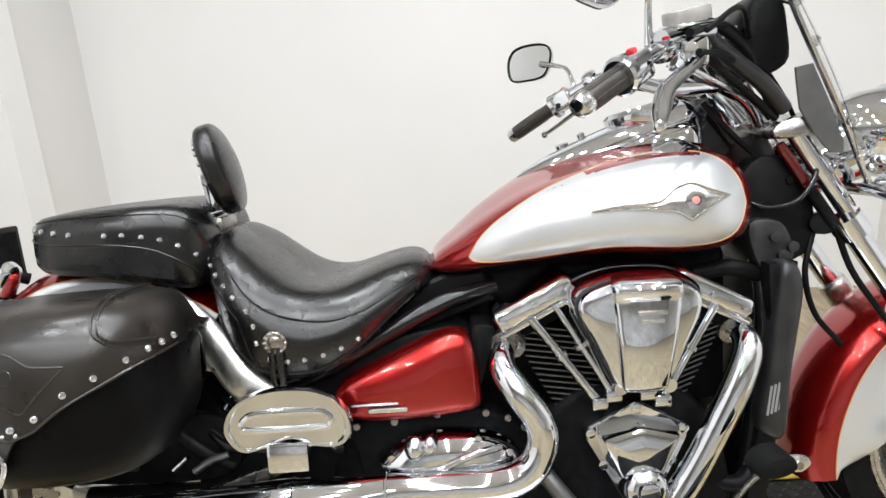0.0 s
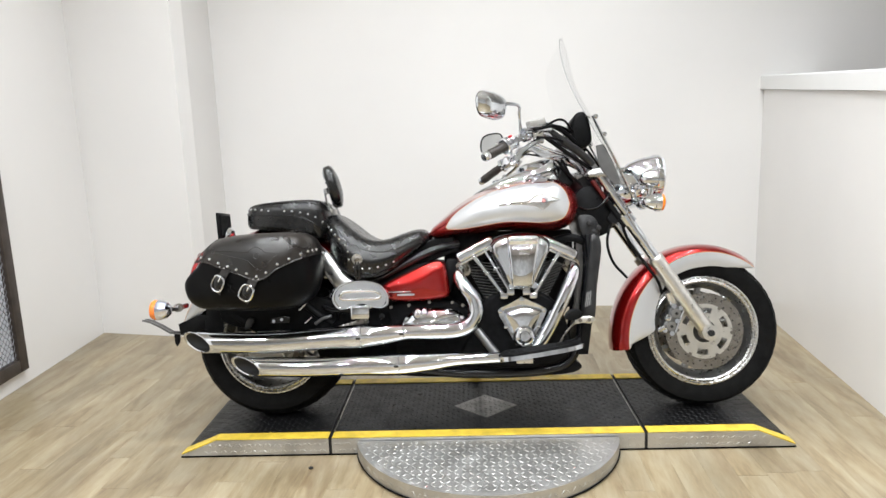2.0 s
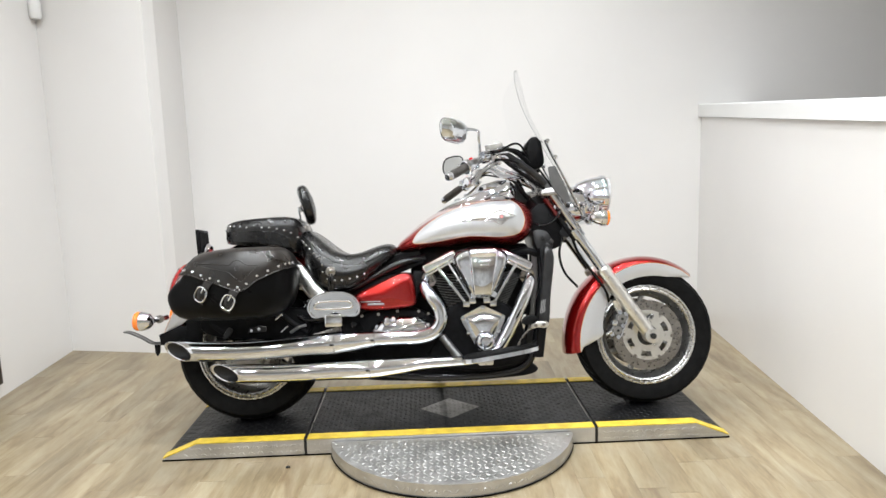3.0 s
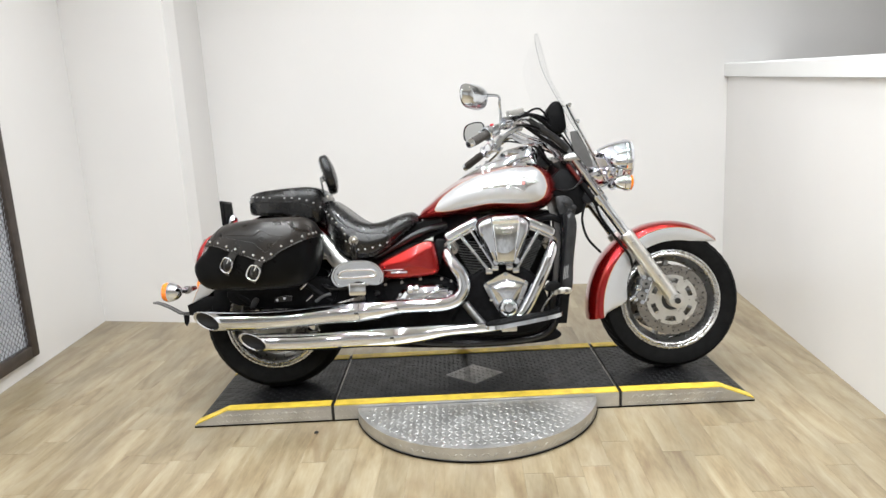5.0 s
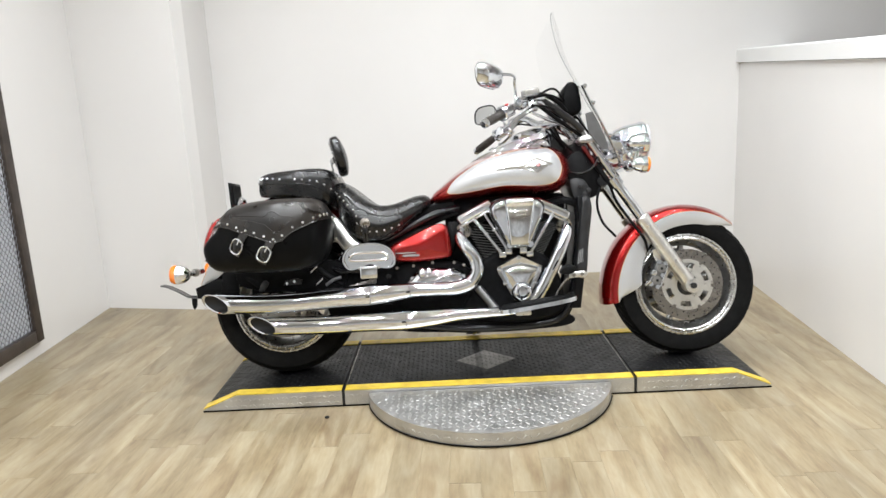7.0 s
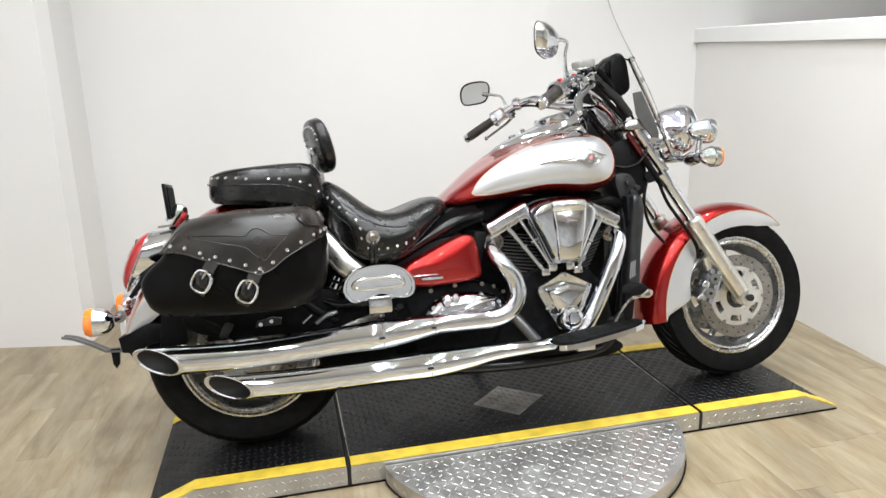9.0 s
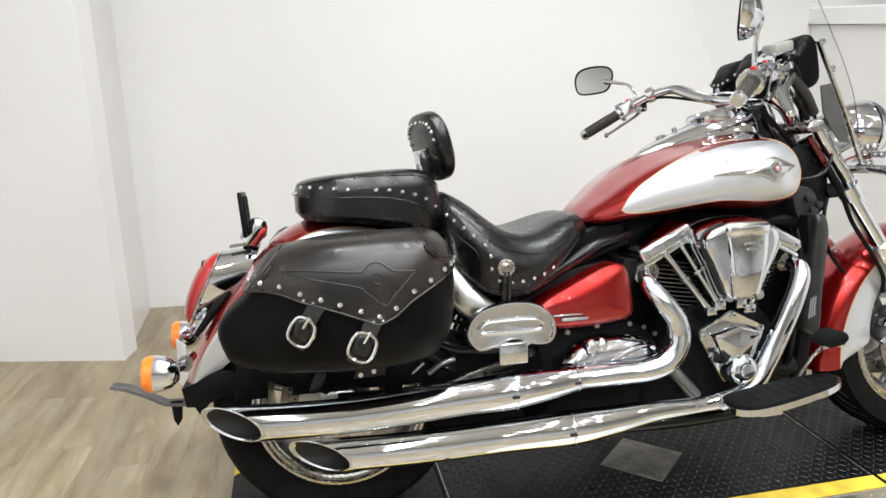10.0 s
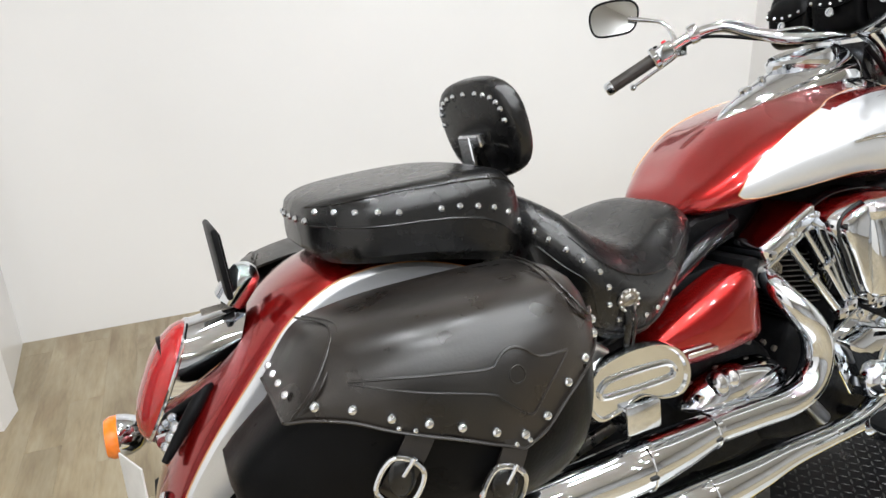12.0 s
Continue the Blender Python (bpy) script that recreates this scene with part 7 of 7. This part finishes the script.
# ---- footboards and pedals ----
def build_boards():
    # rider's floorboards, pointed towards the front
    for s in (-1, 1):
        plan = [(0.045, 0.275), (0.10, 0.268), (0.22, 0.272), (0.315, 0.290), (0.345, 0.315), (0.335, 0.345), (0.28, 0.372), (0.16, 0.385), (0.075, 0.378), (0.040, 0.340)]
        line = rounded(plan, 48)
        zof = lambda x: 0.252 + 0.135 * (x - 0.04)
        bm = bmesh.new()
        skin(bm, [[bm.verts.new((x, s * y, zof(x) + dz)) for x, y in line] for dz in (-0.012, 0.004)])
        board = part("floorboard", bm, CHROME, BIKE, "rider floorboard with black rubber and bright edge")
        cx, cy = 0.19, 0.327
        bm = bmesh.new()
        skin(bm, [[bm.verts.new((cx + (x - cx) * k, s * (cy + (y - cy) * k), zof(cx + (x - cx) * k) + dz)) for x, y in line] for k, dz in ((0.94, 0.003), (0.94, 0.010), (0.90, 0.013))])
        rubber = part("board_rubber", bm, RUBBER, board, "ribbed black rubber")
        for k in range(9):
            x = 0.075 + 0.028 * k
            part("rubber_rib", tube([(x, s * 0.29, zof(x) + 0.013), (x, s * 0.36, zof(x) + 0.0125)], 0.0016, 6), RUBBER, rubber)
        part("board_bracket", box(0.10, 0.16, min(s * 0.28, s * 0.36), max(s * 0.28, s * 0.36), zof(0.13) - 0.032, zof(0.13) - 0.010, 0.005, 2), ALLOY, board)
        part("board_arm", tube([(0.13, s * 0.13, 0.215), (0.13, s * 0.22, 0.232), (0.13, s * 0.30, 0.248)], 0.012, 12, 12), BLACK, board)
    # brake pedal
    pad = part("brake_pedal", prism(rounded([(0.283, 0.386), (0.290, 0.408), (0.310, 0.419), (0.334, 0.418), (0.341, 0.400), (0.318, 0.386)], 28), -0.362, -0.300, 0.005), RUBBER, BIKE, "black rubber brake pedal")
    part("pedal_bracket", prism(rounded([(0.322, 0.364), (0.328, 0.386), (0.355, 0.391), (0.385, 0.390), (0.394, 0.377), (0.378, 0.364), (0.350, 0.367)], 28), -0.304, -0.292, 0.003), ALLOY, pad, "cast silver pedal bracket")
    part("pedal_arm", tube([(0.330, -0.296, 0.374), (0.300, -0.290, 0.345), (0.276, -0.285, 0.309), (0.262, -0.275, 0.272)], [0.008, 0.006, 0.006, 0.007], 12, 24, flatten=0.7), STEEL, pad, "steel pedal rod")
    for x, z in ((0.340, 0.376), (0.372, 0.378)):
        part("pedal_bolt", lathe([(0, -0.004), (0.007, -0.004), (0.007, 0.004), (0, 0.004)], Matrix.Translation((x, -0.306, z)) @ ACROSS, 12), STEEL, pad)
    # pillion boards, folded up
    for s in (-1, 1):
        dee = [(-0.585, 0.465), (-0.578, 0.500), (-0.552, 0.526), (-0.510, 0.538), (-0.470, 0.541), (-0.425, 0.536), (-0.388, 0.518), (-0.366, 0.486), (-0.366, 0.452), (-0.385, 0.434), (-0.425, 0.436), (-0.470, 0.452), (-0.520, 0.436), (-0.560, 0.432)]
        line = rounded(dee, 64)
        cx, cz = -0.475, 0.490
        scale = lambda k: [(cx + (x - cx) * k, cz + (z - cz) * k) for x, z in line]
        tilt = lambda z: 0.02 * (z - 0.44)
        bm = bmesh.new()
        skin(bm, [[bm.verts.new((x, s * (y + tilt(z)), z)) for x, z in scale(k)] for k, y in ((0.97, 0.228), (1.0, 0.234), (1.0, 0.246), (0.96, 0.252), (0.90, 0.252), (0.87, 0.247), (0.30, 0.246))])
        board = part("pillion_board", bm, POLISHED, BIKE, "folded chrome pillion footboard")
        slot = rounded([(-0.552, 0.478), (-0.545, 0.492), (-0.52, 0.500), (-0.43, 0.500), (-0.405, 0.492), (-0.400, 0.478), (-0.42, 0.470), (-0.53, 0.470)], 40)
        loop = [(x, s * (0.2475 + tilt(z)), z) for x, z in slot]
        part("board_ridge", tube(loop + [loop[0]], 0.0055, 8, 82), POLISHED, board)
        part("board_hinge", box(-0.512, -0.440, min(s * 0.215, s * 0.262), max(s * 0.215, s * 0.262), 0.395, 0.448, 0.007, 2), POLISHED, board, "cast hinge block")
        part("hinge_pin", tube([(-0.520, s * 0.238, 0.440), (-0.432, s * 0.238, 0.440)], 0.009, 12), CHROME, board)
        part("board_mount", tube([(-0.64, 0.150 * s, 0.440), (-0.59, 0.19 * s, 0.425), (-0.54, 0.215 * s, 0.428), (-0.475, 0.225 * s, 0.425)], 0.014, 12, 24), GLOSS_BLACK, board, "black footboard arm")
        part("mount_bolt", lathe([(0, -0.006), (0.012, -0.006), (0.012, 0.006), (0, 0.008)], Matrix.Translation((-0.405, s * 0.165, 0.395)) @ ACROSS, 12), GLOSS_BLACK, board)
        # shock absorber and its spring
        part("shock", tube([(-0.66, 0.135 * s, 0.36), (-0.58, 0.135 * s, 0.50)], 0.022, 16), CHROME, BIKE, "chrome shock absorber")
        coil = [(-0.66 + 0.08 * f + 0.026 * math.cos(f * 40) * 0.87, 0.135 * s + 0.026 * math.sin(f * 40), 0.36 + 0.14 * f - 0.026 * math.cos(f * 40) * 0.5) for f in (k / 60 for k in range(61))]
        part("spring", tube(coil, 0.0045, 6, 130), BLACK, BIKE)
    # added black panel; keeps the gap below the bag dark
    part("inner_panel", prism(rounded([(-1.04, 0.40), (-1.00, 0.47), (-0.75, 0.48), (-0.60, 0.46), (-0.59, 0.37), (-0.70, 0.345), (-0.95, 0.36)], 32), -0.168, -0.140, 0.006), ENGINE_BLACK, BIKE, "added black panel filling the dark gap under the bag")
    # added black panel that hides the bright background between the silencers
    part("lower_guard", prism(rounded([(-0.66, 0.24), (-0.65, 0.40), (-0.50, 0.44), (-0.38, 0.42), (-0.36, 0.20), (-0.50, 0.19)], 28), -0.150, -0.132, 0.004), ENGINE_BLACK, BIKE, "added black panel filling the dark gap between the silencers")
    part("bag_mount", prism(rounded([(-0.945, 0.360), (-0.928, 0.398), (-0.908, 0.398), (-0.905, 0.386), (-0.925, 0.360)], 24), -0.182, -0.176, 0.002), CAST_BLACK, BIKE, "black bag mounting plate")
    part("bag_mount", prism([(-0.842, 0.378), (-0.836, 0.396), (-0.790, 0.406), (-0.764, 0.400), (-0.768, 0.380)], -0.184, -0.176, 0.002, 1), CAST_BLACK, BIKE, "black bag mounting plate")
    for x, z in ((-0.826, 0.387), (-0.795, 0.393)):
        part("mount_bolt", lathe([(0, -0.004), (0.006, -0.004), (0.006, 0.002), (0, 0.002)], Matrix.Translation((x, -0.186, z)) @ ACROSS, 10), CHROME, BIKE)
    for x, z in ((-0.712, 0.440), (-0.690, 0.388)):
        part("bag_strut", tube([(x - 0.014, -0.180, z - 0.012), (x + 0.014, -0.182, z + 0.012)], 0.0055, 10), POLISHED, BIKE)
    part("bag_strut", tube([(-0.665, -0.182, 0.372), (-0.635, -0.184, 0.392), (-0.60, -0.182, 0.402)], 0.007, 10, 12), DARK_ALLOY, BIKE)
    part("bag_rail", prism([(-0.66, 0.330), (-0.56, 0.366), (-0.46, 0.392), (-0.455, 0.372), (-0.55, 0.345), (-0.65, 0.312)], -0.186, -0.172, 0.003), STEEL, BIKE)
    part("rear_caliper", box(-0.82, -0.74, -0.150, -0.095, 0.395, 0.445, 0.012, 3, m=Matrix.Translation((0, 0, 0.0))), CHROME, BIKE, "chrome rear caliper")
    part("side_stand", tube([(-0.02, 0.15, 0.175), (-0.03, 0.24, 0.10), (-0.045, 0.33, 0.062)], [0.013, 0.012, 0.011], 12, 14), GLOSS_BLACK, BIKE, "black side stand, folded out")
    part("stand_foot", box(-0.085, -0.015, 0.318, 0.366, 0.0575, 0.068, 0.003, 1), GLOSS_BLACK, BIKE)
    # swingarm belt guard and rear details in shadow
    part("bag_bracket", tube([(-1.03, -0.150, 0.44), (-0.96, -0.16, 0.39), (-0.90, -0.15, 0.35)], 0.014, 10, 14), BLACK, BIKE)
    part("bag_bracket", tube([(-0.72, -0.160, 0.46), (-0.66, -0.165, 0.41), (-0.60, -0.16, 0.37)], 0.014, 10, 14), BLACK, BIKE)


build_boards()


# ---- left wall: framed expanded-metal grille, and a small fixture ----
def build_grille():
    d = Vector((LEFT_NEAR[0] - LEFT_FAR[0], LEFT_NEAR[1] - LEFT_FAR[1], 0)).normalized()
    n = Vector((-d.y, d.x, 0)) if (-d.y) > 0 else Vector((d.y, -d.x, 0))
    start = Vector((*LEFT_FAR, 0)) + d * ((1.43 - 0.555) / abs(d.y)) + n * 0.002
    m = Matrix((( d.x, n.x, 0, start.x), (d.y, n.y, 0, start.y), (0, 0, 1, 0), (0, 0, 0, 1)))
    root = empty("wall_grille", m)
    tagged(root, "dark-framed expanded metal grille fixed to the white wall", "grille")
    w, z0, z1, bar = 0.62, 0.085, 2.05, 0.065
    part("frame_bar", box(0, bar, 0, 0.035, z0, z1, 0.004, 2), GRILLE_FRAME, root)
    part("frame_bar", box(w - bar, w, 0, 0.035, z0, z1, 0.004, 2), GRILLE_FRAME, root)
    part("frame_bar", box(bar + 0.0005, w - bar - 0.0005, 0, 0.034, z0, z0 + bar, 0.004, 2), GRILLE_FRAME, root)
    part("frame_bar", box(bar + 0.0005, w - bar - 0.0005, 0, 0.034, z1 - bar, z1, 0.004, 2), GRILLE_FRAME, root)
    verts, faces = [], []

    def strand(p, q, t=0.0022):
        p, q = Vector(p), Vector(q)
        u = (q - p).normalized()
        v = Vector((-u.z, 0, u.x)) * t
        k = len(verts)
        for c in (p, q):
            for o in (v, Vector((0, t, 0)), -v, Vector((0, -t, 0))):
                verts.append(c + o)
        for i in range(4):
            j = (i + 1) % 4
            faces.append((k + i, k + j, k + 4 + j, k + 4 + i))

    sx, sz = 0.034, 0.0175
    for i in range(int((w - 2 * bar) / sx) + 1):
        for j in range(int((z1 - z0 - 2 * bar) / (2 * sz)) + 1):
            x, z = bar + i * sx, z0 + bar + j * 2 * sz
            strand((x, 0.018, z), (x + sx / 2, 0.021, z + sz))
            strand((x + sx / 2, 0.021, z + sz), (x, 0.018, z + 2 * sz))
            strand((x + sx, 0.018, z), (x + sx / 2, 0.021, z + sz))
            strand((x + sx / 2, 0.021, z + sz), (x + sx, 0.018, z + 2 * sz))
    me = bpy.data.meshes.new("mesh")
    me.from_pydata(verts, [], faces)
    stuff("expanded_mesh", me, GRILLE_METAL, root)
    part("backing", box(bar + 0.001, w - bar - 0.001, 0.0015, 0.006, z0 + bar + 0.001, z1 - bar - 0.001), material("pale_backing", (0.62, 0.64, 0.68), 0.5, vary=0.06, scale=5), root)


build_grille()


def build_fixture():
    root = empty("wall_sensor", Matrix.Translation((-2.36, 1.375, 2.05)))
    tagged(root, "small white round fixture hanging by the wall corner", "fixture")
    part("body", lathe([(0.0, -0.0), (0.026, 0.004), (0.034, 0.022), (0.034, 0.10), (0.026, 0.115), (0.012, 0.120)], sides=24), TRIM_PAINT, root)
    part("stem", tube([(0, 0, 0.118), (0, 0, CEILING - 2.05 - 0.001)], 0.010, 12), TRIM_PAINT, root)


build_fixture()
tagged(part("floor_bolt", lathe([(0.009, 0.0006), (0.009, 0.004), (0.005, 0.006), (0, 0.006)], Matrix.Translation((-0.66, -0.36, 0.0)), 12), DARK_HOLE), "small dark scrap lying on the floor", "scrap")


# ---- floor boards ----
def build_floor():
    bm = box(-5.2, 5.2, -7.2, 2.2, -0.06, -0.004)
    base = tagged(part("floor", bm, UNDERLAY, flat=True), "light limed-oak plank vinyl floor", "floor", kind="structure")
    rng = random.Random(7)
    width, gap, turn = 0.101, 0.0002, radians(-2.0)
    rot = Matrix.Rotation(turn, 4, "Z")
    lengths = (0.46, 0.92, 1.22)
    meshes = {}
    for ln in lengths:
        bm = box(-width / 2 + gap / 2, width / 2 - gap / 2, 0.0006, ln - 0.0006, -0.0039, 0.0, 0.0003, 1)
        me = bpy.data.meshes.new("plank")
        smooth_by_angle(bm, 20)
        bm.to_mesh(me)
        bm.free()
        me.materials.append(OAK)
        meshes[ln] = me
    verts, faces = [], []
    for i in range(-46, 47):
        x = i * width
        y = -6.9 - rng.random() * 1.0
        while y < 2.6:
            ln = rng.choice(lengths)
            c = rot @ Vector((x, y + ln / 2, 0))
            if abs(c.x) < 4.9 and -6.9 < c.y < 2.45:
                if -2.5 < c.x < 1.9 and -2.0 < c.y < 1.9:
                    plank = new("plank", meshes[ln])
                    plank.parent = base
                    plank.matrix_basis = rot @ Matrix.Translation((x, y, 0))
                else:
                    k = len(verts)
                    for px, py in ((-width / 2 + gap, 0.001), (width / 2 - gap, 0.001), (width / 2 - gap, ln - 0.001), (-width / 2 + gap, ln - 0.001)):
                        verts.append(rot @ Vector((x + px, y + py, 0)))
                    faces.append((k, k + 1, k + 2, k + 3))
            y += ln
    me = bpy.data.meshes.new("planks")
    me.from_pydata(verts, [], faces)
    stuff("far_planks", me, OAK, base)


build_floor()
